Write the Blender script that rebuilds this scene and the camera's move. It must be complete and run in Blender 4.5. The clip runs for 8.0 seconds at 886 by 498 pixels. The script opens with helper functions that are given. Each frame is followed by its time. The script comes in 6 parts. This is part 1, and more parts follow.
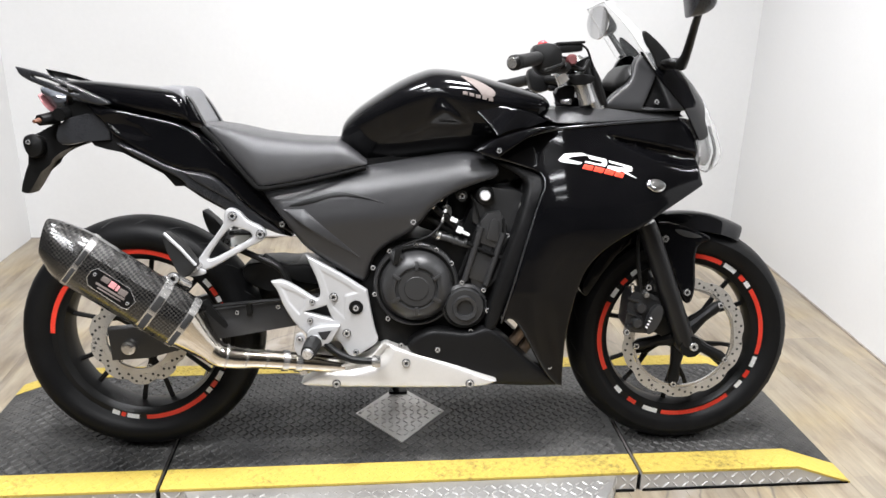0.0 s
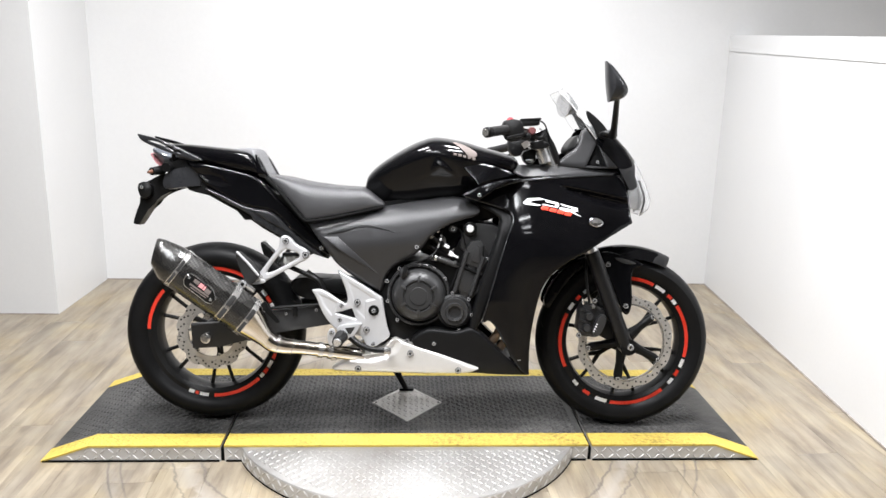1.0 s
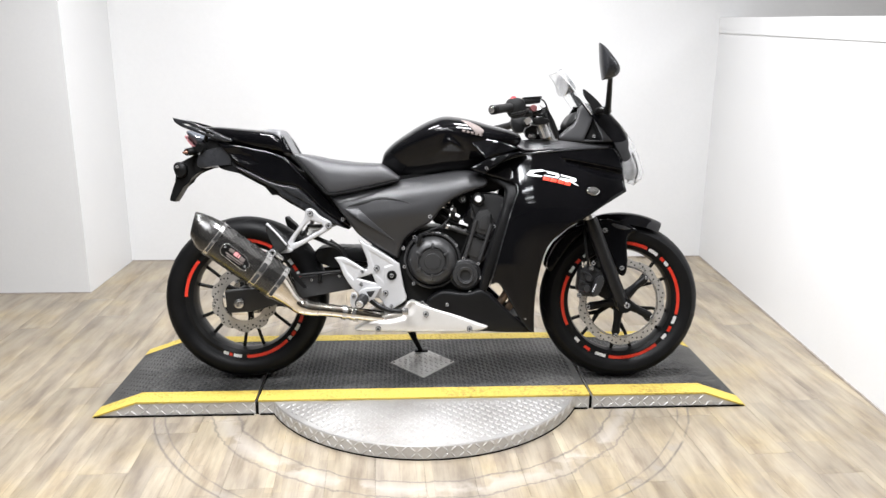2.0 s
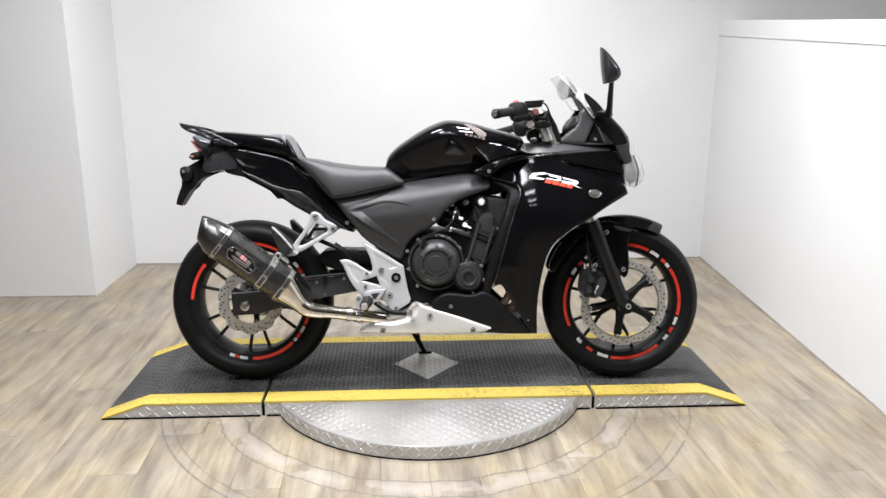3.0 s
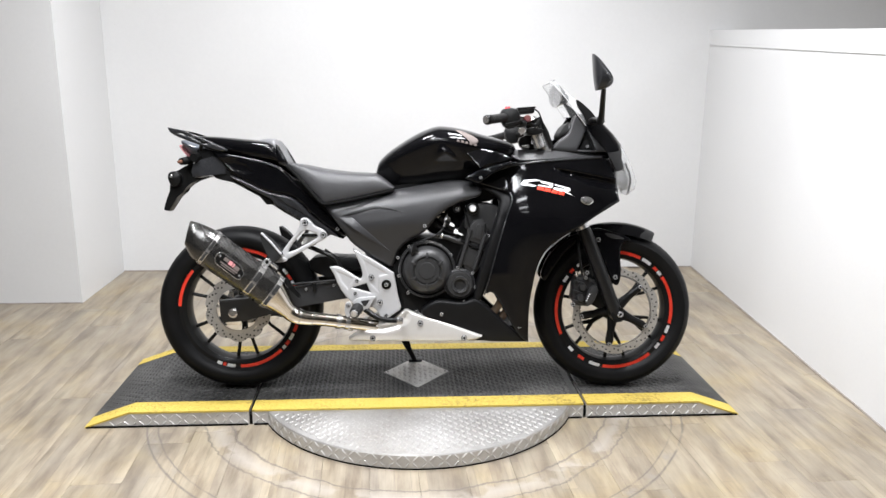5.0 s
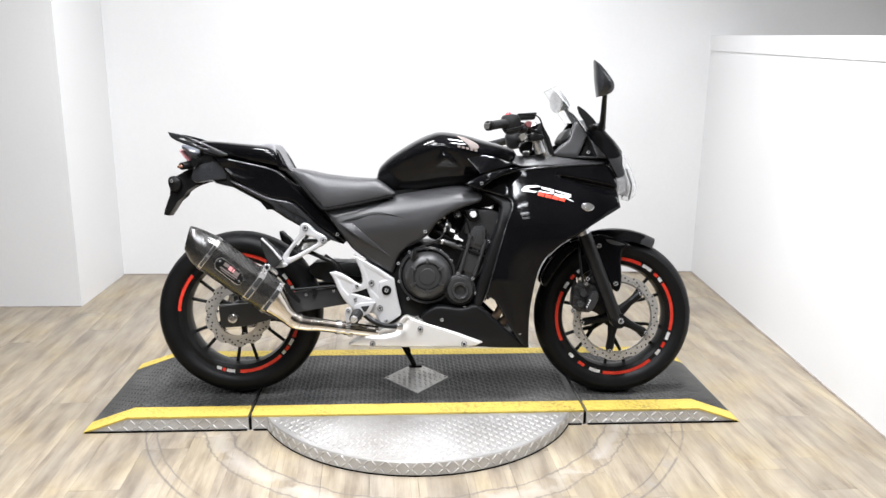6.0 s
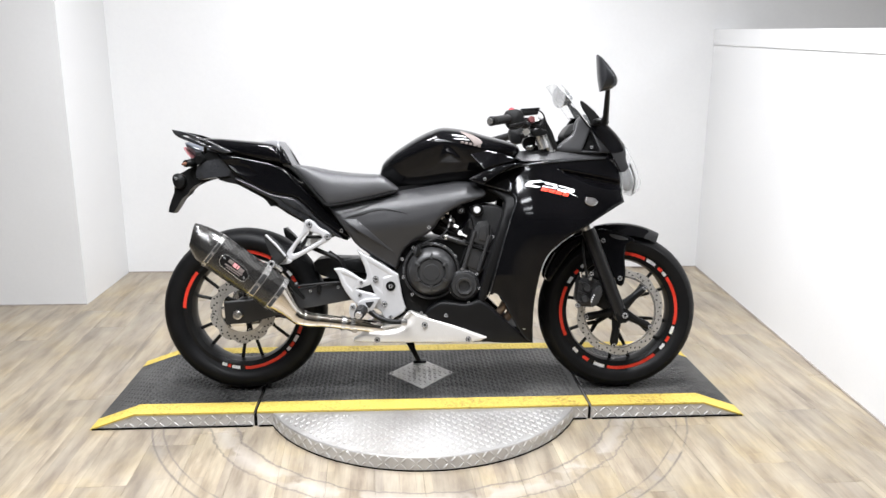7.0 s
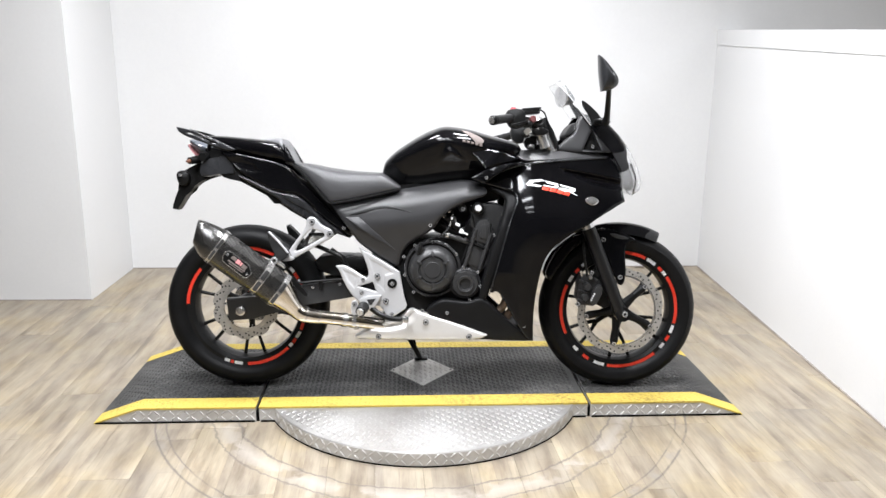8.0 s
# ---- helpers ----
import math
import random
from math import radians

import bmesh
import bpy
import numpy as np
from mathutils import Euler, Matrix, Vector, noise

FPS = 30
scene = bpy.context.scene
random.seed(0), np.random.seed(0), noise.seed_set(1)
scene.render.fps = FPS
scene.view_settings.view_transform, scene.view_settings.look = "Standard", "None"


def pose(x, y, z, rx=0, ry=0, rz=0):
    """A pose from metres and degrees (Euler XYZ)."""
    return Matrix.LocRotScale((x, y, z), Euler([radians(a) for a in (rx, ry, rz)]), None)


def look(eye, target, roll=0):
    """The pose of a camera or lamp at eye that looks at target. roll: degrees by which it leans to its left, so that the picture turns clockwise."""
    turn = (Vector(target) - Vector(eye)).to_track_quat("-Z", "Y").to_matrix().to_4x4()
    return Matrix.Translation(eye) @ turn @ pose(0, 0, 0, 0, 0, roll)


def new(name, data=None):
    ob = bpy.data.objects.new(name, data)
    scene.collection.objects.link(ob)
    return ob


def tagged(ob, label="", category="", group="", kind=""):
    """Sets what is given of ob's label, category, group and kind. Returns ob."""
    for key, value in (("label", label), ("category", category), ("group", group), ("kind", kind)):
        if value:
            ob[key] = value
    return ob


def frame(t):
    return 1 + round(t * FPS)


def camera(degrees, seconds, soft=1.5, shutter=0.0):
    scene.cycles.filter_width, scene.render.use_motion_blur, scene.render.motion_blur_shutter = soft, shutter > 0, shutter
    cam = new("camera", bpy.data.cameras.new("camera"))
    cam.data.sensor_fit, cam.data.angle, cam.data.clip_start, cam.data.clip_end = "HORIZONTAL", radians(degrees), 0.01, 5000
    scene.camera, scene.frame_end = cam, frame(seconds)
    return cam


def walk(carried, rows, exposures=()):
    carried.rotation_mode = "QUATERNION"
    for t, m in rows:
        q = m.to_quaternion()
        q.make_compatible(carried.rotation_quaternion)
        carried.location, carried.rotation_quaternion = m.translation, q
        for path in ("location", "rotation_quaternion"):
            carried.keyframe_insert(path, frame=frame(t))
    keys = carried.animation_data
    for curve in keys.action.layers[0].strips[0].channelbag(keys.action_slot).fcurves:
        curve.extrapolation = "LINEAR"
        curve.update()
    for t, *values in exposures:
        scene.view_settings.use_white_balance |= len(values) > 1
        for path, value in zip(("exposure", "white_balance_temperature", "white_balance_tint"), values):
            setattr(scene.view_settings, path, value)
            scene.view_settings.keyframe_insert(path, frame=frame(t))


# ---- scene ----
cam = camera(60.5, 8.0)
PATH = [
    (0, (-0.106, -2.057, 1.23), (0.077, -0.176, 0.575), 1.3),
    (0.1, (-0.082, -2.137, 1.227), (0.097, -0.238, 0.627), 0.9),
    (0.2, (-0.087, -2.217, 1.204), (0.102, -0.306, 0.645), 1.6),
    (0.3, (-0.08, -2.293, 1.223), (0.11, -0.381, 0.665), 1.2),
    (0.4, (-0.085, -2.365, 1.214), (0.098, -0.455, 0.648), 1.1),
    (0.5, (-0.098, -2.426, 1.237), (0.07, -0.516, 0.668), 0.4),
    (0.6, (-0.08, -2.492, 1.251), (0.068, -0.569, 0.724), 0.3),
    (0.7, (-0.073, -2.558, 1.25), (0.065, -0.627, 0.748), -0.2),
    (0.8, (-0.073, -2.615, 1.268), (0.057, -0.678, 0.787), -0.3),
    (0.9, (-0.058, -2.67, 1.263), (0.053, -0.728, 0.796), 0.2),
    (1, (-0.059, -2.729, 1.269), (0.049, -0.787, 0.802), 1.4),
    (1.1, (-0.053, -2.788, 1.255), (0.028, -0.853, 0.756), 1.3),
    (1.2, (-0.058, -2.825, 1.26), (0.025, -0.891, 0.758), 1.7),
    (1.3, (-0.05, -2.861, 1.263), (0.0, -0.93, 0.745), 1.2),
    (1.4, (-0.051, -2.893, 1.256), (-0.007, -0.959, 0.752), 1.0),
    (1.5, (-0.068, -2.918, 1.264), (-0.018, -0.981, 0.768), 0.4),
    (1.6, (-0.07, -2.942, 1.256), (-0.003, -1.002, 0.775), 0.4),
    (1.7, (-0.102, -2.953, 1.255), (0.003, -1.019, 0.757), 0.3),
    (2.8, (-0.111, -3.009, 1.255), (-0.015, -1.07, 0.774), 0.4),
    (3, (-0.118, -3.004, 1.264), (-0.016, -1.067, 0.774), 0.1),
    (3.5, (-0.12, -3.003, 1.257), (-0.019, -1.065, 0.773), 0.3),
    (4, (-0.11, -2.99, 1.261), (0.003, -1.052, 0.778), 0.3),
    (4.5, (-0.113, -2.979, 1.269), (-0.004, -1.041, 0.788), 0.0),
    (4.7, (-0.119, -2.984, 1.248), (0.001, -1.043, 0.778), 0.3),
    (5.8, (-0.114, -2.978, 1.253), (0.015, -1.036, 0.793), 0.7),
    (6, (-0.119, -2.976, 1.258), (0.008, -1.033, 0.8), 0.7),
    (6.5, (-0.121, -2.976, 1.259), (0.002, -1.035, 0.791), 0.5),
    (7, (-0.121, -2.981, 1.256), (-0.003, -1.04, 0.789), 0.3),
    (7.5, (-0.123, -2.992, 1.254), (-0.009, -1.049, 0.795), 0.5),
    (8, (-0.112, -3.001, 1.259), (-0.005, -1.06, 0.788), 0.6),
]
EXPOSURES = [(0, 0.10, 6520, 10), (1, 0.18, 6520, 10), (1.7, 0.22, 6500, 10), (3, -0.06, 6480, 10), (4.7, -0.06, 6480, 10), (6, 0.18, 6420, 10), (8, 0.16, 6420, 10)]
walk(cam, [(t, look(eye, target, roll)) for t, eye, target, roll in PATH], EXPOSURES)

# ---- light and exposure ----
world = bpy.data.worlds.new("world")
scene.world = world
world.use_nodes = True
world.node_tree.nodes["Background"].inputs[0].default_value = (0.9, 0.95, 1.0, 1)
world.node_tree.nodes["Background"].inputs[1].default_value = 0.02


LAMP_WHITE = (0.965, 0.97, 1.0)


def area_lamp(name, eye, target, sx, sy, watts, spread=165, colour=LAMP_WHITE):
    data = bpy.data.lights.new(name, "AREA")
    data.shape, data.size, data.size_y, data.energy, data.color = "RECTANGLE", sx, sy, watts, colour
    data.spread = radians(spread)
    ob = new(name, data)
    ob.matrix_world = look(eye, target)
    return ob


def spot_lamp(name, eye, target, watts, cone, blend, radius=0.05):
    data = bpy.data.lights.new(name, "SPOT")
    data.energy, data.color, data.spot_size, data.spot_blend, data.shadow_soft_size = watts, LAMP_WHITE, radians(cone), blend, radius
    ob = new(name, data)
    ob.matrix_world = look(eye, target)
    return ob


CEILING = 2.85
PANELS = [(-0.88, 0.30, 27), (0.44, 0.30, 52), (-0.88, -0.85, 44), (0.44, -0.85, 58)]
# the tube at x 3.2 is an added fill, brightening the wall beyond the partition
TUBES = [(-0.70, y, w) for y, w in ((-1.7, 48), (-2.4, 34), (-3.1, 20), (-3.8, 12))] + [(3.2, -1.2, 50)]
for fx, fy, watts in PANELS:
    area_lamp("panel_lamp", (fx, fy, CEILING - 0.05), (fx, fy + 0.001, 0), 0.36, 0.36, watts)
for fx, fy, watts in TUBES:
    area_lamp("tube_lamp", (fx, fy, CEILING - 0.085), (fx, fy + 0.001, 0), 1.16, 0.14, watts, 165, (0.94, 0.96, 1.0))
DOWNLIGHTS = [(1.20, -0.04)]
for fx, fy in DOWNLIGHTS:
    spot_lamp("downlight_lamp", (fx, fy, CEILING - 0.03), (1.68, fy - 0.02, 0.82), 100, 34, 0.9)


# ---- materials ----
def nodes_of(name):
    m = bpy.data.materials.new(name)
    m.use_nodes = True
    nt = m.node_tree
    return m, nt, nt.nodes["Principled BSDF"]


def node(nt, kind, **values):
    n = nt.nodes.new(kind)
    for key, value in values.items():
        n.inputs[key.replace("_", " ")].default_value = value
    return n


def coords(nt, kind="Object", scale=(1, 1, 1)):
    tc = nt.nodes.new("ShaderNodeTexCoord")
    mp = nt.nodes.new("ShaderNodeMapping")
    mp.inputs["Scale"].default_value = scale
    nt.links.new(tc.outputs[kind], mp.inputs["Vector"])
    return mp.outputs["Vector"]


def ramp(nt, source, stops):
    r = nt.nodes.new("ShaderNodeValToRGB")
    while len(r.color_ramp.elements) < len(stops):
        r.color_ramp.elements.new(0.5)
    for e, (p, c) in zip(r.color_ramp.elements, stops):
        e.position, e.color = p, (*c, 1) if len(c) == 3 else c
    nt.links.new(source, r.inputs["Fac"])
    return r.outputs["Color"]


def grey(v):
    return (v, v, v)


def surface(name, dark, light, rough=0.5, metal=0.0, fine=300, coarse=6, bump=0.0, coat=0.0, spec=0.5, rough_var=0.08, kind="Object", stretch=(1, 1, 1)):
    """A material whose colour wanders between two tones at a coarse and a fine scale."""
    m, nt, p = nodes_of(name)
    v = coords(nt, kind, stretch)
    a = node(nt, "ShaderNodeTexNoise", Scale=coarse, Detail=5.0, Roughness=0.6)
    b = node(nt, "ShaderNodeTexNoise", Scale=fine, Detail=3.0, Roughness=0.6)
    nt.links.new(v, a.inputs["Vector"]), nt.links.new(v, b.inputs["Vector"])
    mix = node(nt, "ShaderNodeMath")
    mix.operation = "MULTIPLY_ADD"
    mix.inputs[1].default_value = 0.35
    nt.links.new(b.outputs["Fac"], mix.inputs[0])
    half = node(nt, "ShaderNodeMath")
    half.operation = "MULTIPLY"
    half.inputs[1].default_value = 0.65
    nt.links.new(a.outputs["Fac"], half.inputs[0]), nt.links.new(half.outputs[0], mix.inputs[2])
    nt.links.new(ramp(nt, mix.outputs[0], [(0.3, dark), (0.7, light)]), p.inputs["Base Color"])
    rr = ramp(nt, mix.outputs[0], [(0.3, grey(max(0.02, rough - rough_var))), (0.7, grey(rough + rough_var))])
    nt.links.new(rr, p.inputs["Roughness"])
    p.inputs["Metallic"].default_value = metal
    p.inputs["Coat Weight"].default_value = coat
    p.inputs["Coat Roughness"].default_value = 0.03
    p.inputs["Specular IOR Level"].default_value = spec
    if bump:
        bp = node(nt, "ShaderNodeBump", Strength=bump, Distance=0.001)
        nt.links.new(b.outputs["Fac"], bp.inputs["Height"])
        nt.links.new(bp.outputs["Normal"], p.inputs["Normal"])
    return m


GLOSS = surface("gloss_black_paint", (0.002, 0.002, 0.0025), (0.004, 0.004, 0.0045), 0.085, fine=40, rough_var=0.02, spec=0.20)
MATTE = surface("matte_dark_plastic", (0.0215, 0.0215, 0.0226), (0.0305, 0.0305, 0.032), 0.33, fine=900, bump=0.3, rough_var=0.06, spec=0.38)
COWL_MAT = surface("cowl_plastic", (0.012, 0.012, 0.0127), (0.018, 0.018, 0.019), 0.36, fine=700, bump=0.25, spec=0.35)
ARM_MAT = surface("swingarm_paint", (0.017, 0.017, 0.0175), (0.025, 0.025, 0.0255), 0.36, fine=500, coarse=9, bump=0.1, spec=0.35)
MILKY = surface("milky_plastic", (0.50, 0.50, 0.48), (0.60, 0.60, 0.58), 0.35, fine=200)
PLASTIC = surface("black_plastic", (0.004, 0.004, 0.004), (0.008, 0.008, 0.008), 0.40, fine=500, bump=0.15, spec=0.2)
UNDERTAIL = surface("undertail_plastic", (0.013, 0.0135, 0.015), (0.021, 0.0215, 0.0235), 0.30, fine=500, bump=0.15)
SATIN = surface("satin_black_metal", (0.004, 0.004, 0.004), (0.008, 0.008, 0.008), 0.34, fine=500, bump=0.1, spec=0.16)
ENGINE_MAT = surface("engine_paint", (0.019, 0.019, 0.0194), (0.028, 0.028, 0.0284), 0.37, fine=900, bump=0.12, spec=0.45)
FORK_MAT = surface("fork_leg_paint", (0.006, 0.006, 0.0063), (0.011, 0.011, 0.0113), 0.34, fine=500, bump=0.1, spec=0.22)
BELLY_MAT = surface("belly_plastic", (0.0055, 0.0055, 0.0058), (0.0095, 0.0095, 0.0098), 0.42, fine=500, bump=0.2, spec=0.12)
SMOKE = surface("smoked_lens", (0.085, 0.092, 0.105), (0.15, 0.16, 0.18), 0.16, fine=60)
VINYL = surface("seat_vinyl", (0.035, 0.035, 0.0365), (0.047, 0.047, 0.049), 0.36, fine=1400, bump=0.4, spec=0.40)
PAD = surface("pad_vinyl", (0.10, 0.10, 0.104), (0.15, 0.15, 0.155), 0.5, fine=900, bump=0.5)
RUBBER = surface("tyre_rubber", (0.003, 0.003, 0.0032), (0.007, 0.007, 0.0073), 0.44, fine=260, coarse=9, bump=0.35, spec=0.11, rough_var=0.12)
GRIP_RUBBER = surface("grip_rubber", (0.007, 0.007, 0.007), (0.013, 0.013, 0.013), 0.55, fine=900, bump=0.5, spec=0.35)
ALU = surface("cast_aluminium", (0.43, 0.43, 0.435), (0.53, 0.53, 0.535), 0.44, metal=0.45, fine=900, bump=0.2)
PAN_MAT = surface("brushed_aluminium", (0.57, 0.555, 0.53), (0.70, 0.68, 0.65), 0.34, metal=0.42, fine=500, coarse=5, bump=0.1)
BOLT_STEEL = surface("bright_bolt_steel", (0.46, 0.46, 0.46), (0.60, 0.60, 0.60), 0.26, metal=0.75, fine=900)
STEEL = surface("steel", (0.48, 0.47, 0.455), (0.62, 0.61, 0.59), 0.24, metal=0.88, fine=400)
CHROME = surface("chrome", (0.62, 0.62, 0.63), (0.75, 0.75, 0.76), 0.1, metal=1.0, fine=200, rough_var=0.03)
HEADER = surface("browned_steel", (0.20, 0.13, 0.085), (0.36, 0.27, 0.20), 0.38, metal=0.6, fine=80, coarse=14)
PIPE = surface("heated_steel", (0.58, 0.52, 0.44), (0.74, 0.71, 0.66), 0.14, metal=1.0, fine=60, coarse=9, rough_var=0.05)
DISC = surface("brake_disc_steel", (0.39, 0.375, 0.35), (0.52, 0.50, 0.47), 0.32, metal=0.58, fine=500, coarse=20)
# near-black painting the shade inside holes and slots; also colours the lamp dividers
HOLE = surface("dark_hole", (0.012, 0.012, 0.012), (0.02, 0.02, 0.02), 0.8)
RED_TAPE = surface("red_reflective_tape", (0.80, 0.055, 0.030), (0.90, 0.080, 0.045), 0.30, fine=600)
WHITE_TAPE = surface("white_reflective_tape", (0.85, 0.85, 0.85), (0.92, 0.92, 0.92), 0.35, fine=600)
WHITE_MARK = surface("white_mark", (0.74, 0.74, 0.75), (0.84, 0.84, 0.85), 0.25, coat=0.6)
TAN_MARK = surface("pale_mark", (0.12, 0.10, 0.092), (0.17, 0.145, 0.135), 0.6, spec=0.1)
HEAD_INNER = surface("lamp_reflector", (0.18, 0.18, 0.185), (0.30, 0.30, 0.305), 0.2, metal=0.8, fine=200)
GRIME = surface("grimy_joint", (0.16, 0.13, 0.11), (0.42, 0.39, 0.36), 0.7, fine=40, coarse=5)
SCREEN_EDGE = surface("screen_edge", (0.42, 0.42, 0.42), (0.52, 0.52, 0.52), 0.2, fine=60)
RED_PLASTIC = surface("red_plastic", (0.55, 0.02, 0.03), (0.7, 0.04, 0.05), 0.4)
AMBER = surface("amber_plastic", (0.11, 0.048, 0.030), (0.17, 0.08, 0.05), 0.35)
PALE_RED = surface("faded_red_plastic", (0.08, 0.022, 0.022), (0.13, 0.04, 0.04), 0.5)
# near-black that paints the shade in gaps, under edges and in hollows
SHADE_BLACK = surface("shade_black", (0.004, 0.004, 0.004), (0.007, 0.007, 0.007), 0.7, spec=0.05)


def dusty(name, clean, dust, rough, at=(0.17, 0.30, 0.42)):
    """Black rubber with walked-on grey dust in patches."""
    m, nt, p = nodes_of(name)
    v = coords(nt, "Object")
    a = node(nt, "ShaderNodeTexNoise", Scale=3.2, Detail=8.0, Roughness=0.68)
    b = node(nt, "ShaderNodeTexNoise", Scale=70.0, Detail=5.0, Roughness=0.7)
    nt.links.new(v, a.inputs["Vector"]), nt.links.new(v, b.inputs["Vector"])
    add = node(nt, "ShaderNodeMath")
    add.operation = "MULTIPLY"
    nt.links.new(a.outputs["Fac"], add.inputs[0]), nt.links.new(b.outputs["Fac"], add.inputs[1])
    nt.links.new(ramp(nt, add.outputs[0], [(at[0], clean), (at[1], tuple(0.5 * (x + y) for x, y in zip(clean, dust))), (at[2], dust)]), p.inputs["Base Color"])
    nt.links.new(ramp(nt, b.outputs["Fac"], [(0.3, grey(rough - 0.1)), (0.7, grey(rough + 0.12))]), p.inputs["Roughness"])
    p.inputs["Specular IOR Level"].default_value = 0.4
    bp = node(nt, "ShaderNodeBump", Strength=0.3, Distance=0.0006)
    nt.links.new(b.outputs["Fac"], bp.inputs["Height"]), nt.links.new(bp.outputs["Normal"], p.inputs["Normal"])
    return m


MAT_RUBBER = dusty("mat_rubber", (0.013, 0.013, 0.013), (0.104, 0.101, 0.096), 0.5)
YELLOW = dusty("yellow_paint", (0.50, 0.375, 0.075), (0.11, 0.085, 0.03), 0.62, (0.27, 0.36, 0.44))
WALL = surface("white_wall_paint", (0.575, 0.577, 0.577), (0.615, 0.616, 0.615), 0.42, fine=60, coarse=1.3, bump=0.08, rough_var=0.06)


def add_scuffs(m):
    """A few small rubbed marks."""
    nt = m.node_tree
    p = nt.nodes["Principled BSDF"]
    base = p.inputs["Base Color"].links[0].from_socket
    n = node(nt, "ShaderNodeTexNoise", Scale=5.5, Detail=9.0, Roughness=0.72)
    nt.links.new(coords(nt, "Object", (1, 1, 2.2)), n.inputs["Vector"])
    mark = ramp(nt, n.outputs["Fac"], [(0.715, grey(1.0)), (0.755, (0.66, 0.64, 0.62))])
    x = nt.nodes.new("ShaderNodeMix")
    x.data_type, x.blend_type = "RGBA", "MULTIPLY"
    x.inputs["Factor"].default_value = 1.0
    nt.links.new(base, x.inputs[6]), nt.links.new(mark, x.inputs[7])
    nt.links.new(x.outputs[2], p.inputs["Base Color"])


add_scuffs(WALL)
CEIL_MAT = surface("ceiling_paint", (0.27, 0.27, 0.27), (0.32, 0.32, 0.32), 0.8, fine=80, coarse=2)
# for unseen walls: dark tone chosen so the gloss paint reflects black
DARK_WALL = surface("dark_reflection_wall", (0.060, 0.062, 0.066), (0.085, 0.088, 0.094), 0.7, fine=80, coarse=2)
FAR_WALL = surface("beige_wall_paint", (0.50, 0.48, 0.45), (0.56, 0.54, 0.51), 0.6, fine=80, coarse=2)


def tread_metal(name, metal, gain=1.0):
    m, nt, p = nodes_of(name)
    v = coords(nt, "Object")
    a = node(nt, "ShaderNodeTexNoise", Scale=4.0, Detail=6.0, Roughness=0.65)
    b = node(nt, "ShaderNodeTexNoise", Scale=160.0, Detail=4.0)
    nt.links.new(v, a.inputs["Vector"]), nt.links.new(v, b.inputs["Vector"])
    nt.links.new(ramp(nt, a.outputs["Fac"], [(at, tuple(gain * c for c in tone)) for at, tone in ((0.3, (0.33, 0.315, 0.295)), (0.52, (0.42, 0.41, 0.395)), (0.75, (0.50, 0.495, 0.485)))]), p.inputs["Base Color"])
    nt.links.new(ramp(nt, b.outputs["Fac"], [(0.3, grey(0.36)), (0.7, grey(0.55))]), p.inputs["Roughness"])
    p.inputs["Metallic"].default_value = metal
    bp = node(nt, "ShaderNodeBump", Strength=0.2, Distance=0.0006)
    nt.links.new(b.outputs["Fac"], bp.inputs["Height"]), nt.links.new(bp.outputs["Normal"], p.inputs["Normal"])
    return m


PLATE_METAL = tread_metal("diamond_plate_aluminium", 0.64)
# same aluminium, lightened and less metallic so the upright faces look lit
SKIRT_METAL = tread_metal("lightened_plate_aluminium", 0.30, 1.22)


def carbon_material():
    m, nt, p = nodes_of("carbon_fibre")
    v = coords(nt, "Object")
    def weave(turn, scale):
        rot = nt.nodes.new("ShaderNodeMapping")
        rot.inputs["Rotation"].default_value = (0, radians(turn), 0)
        nt.links.new(v, rot.inputs["Vector"])
        flat = nt.nodes.new("ShaderNodeVectorMath")
        flat.operation = "MULTIPLY"
        flat.inputs[1].default_value = (1.0, 0.0, 1.0)
        nt.links.new(rot.outputs["Vector"], flat.inputs[0])
        c = node(nt, "ShaderNodeTexChecker", Scale=scale)
        nt.links.new(flat.outputs[0], c.inputs["Vector"])
        return c.outputs["Fac"]

    n = node(nt, "ShaderNodeTexNoise", Scale=30.0, Detail=3.0)
    nt.links.new(v, n.inputs["Vector"])
    tow = ramp(nt, weave(38 + 45, 210.0), [(0.0, (0.006, 0.006, 0.006)), (1.0, (0.046, 0.044, 0.041))])
    sheen = ramp(nt, n.outputs["Fac"], [(0.3, grey(0.7)), (0.7, grey(1.2))])
    x = nt.nodes.new("ShaderNodeMix")
    x.data_type, x.blend_type = "RGBA", "MULTIPLY"
    x.inputs["Factor"].default_value = 1.0
    nt.links.new(tow, x.inputs[6]), nt.links.new(sheen, x.inputs[7])
    nt.links.new(x.outputs[2], p.inputs["Base Color"])
    nt.links.new(ramp(nt, n.outputs["Fac"], [(0.3, grey(0.22)), (0.7, grey(0.32))]), p.inputs["Roughness"])
    p.inputs["Metallic"].default_value = 0.35
    p.inputs["Coat Weight"].default_value = 0.7
    p.inputs["Coat Roughness"].default_value = 0.06
    return m


CARBON = carbon_material()


def clear_material(name, colour, rough, alpha_glass=1.0):
    m, nt, p = nodes_of(name)
    p.inputs["Base Color"].default_value = (*colour, 1)
    p.inputs["Roughness"].default_value = rough
    p.inputs["Transmission Weight"].default_value = alpha_glass
    p.inputs["IOR"].default_value = 1.06 if alpha_glass == 1.0 else 1.15
    n = node(nt, "ShaderNodeTexNoise", Scale=25.0, Detail=3.0)
    nt.links.new(coords(nt, "Object"), n.inputs["Vector"])
    nt.links.new(ramp(nt, n.outputs["Fac"], [(0.3, grey(rough)), (0.7, grey(rough + 0.04))]), p.inputs["Roughness"])
    return m


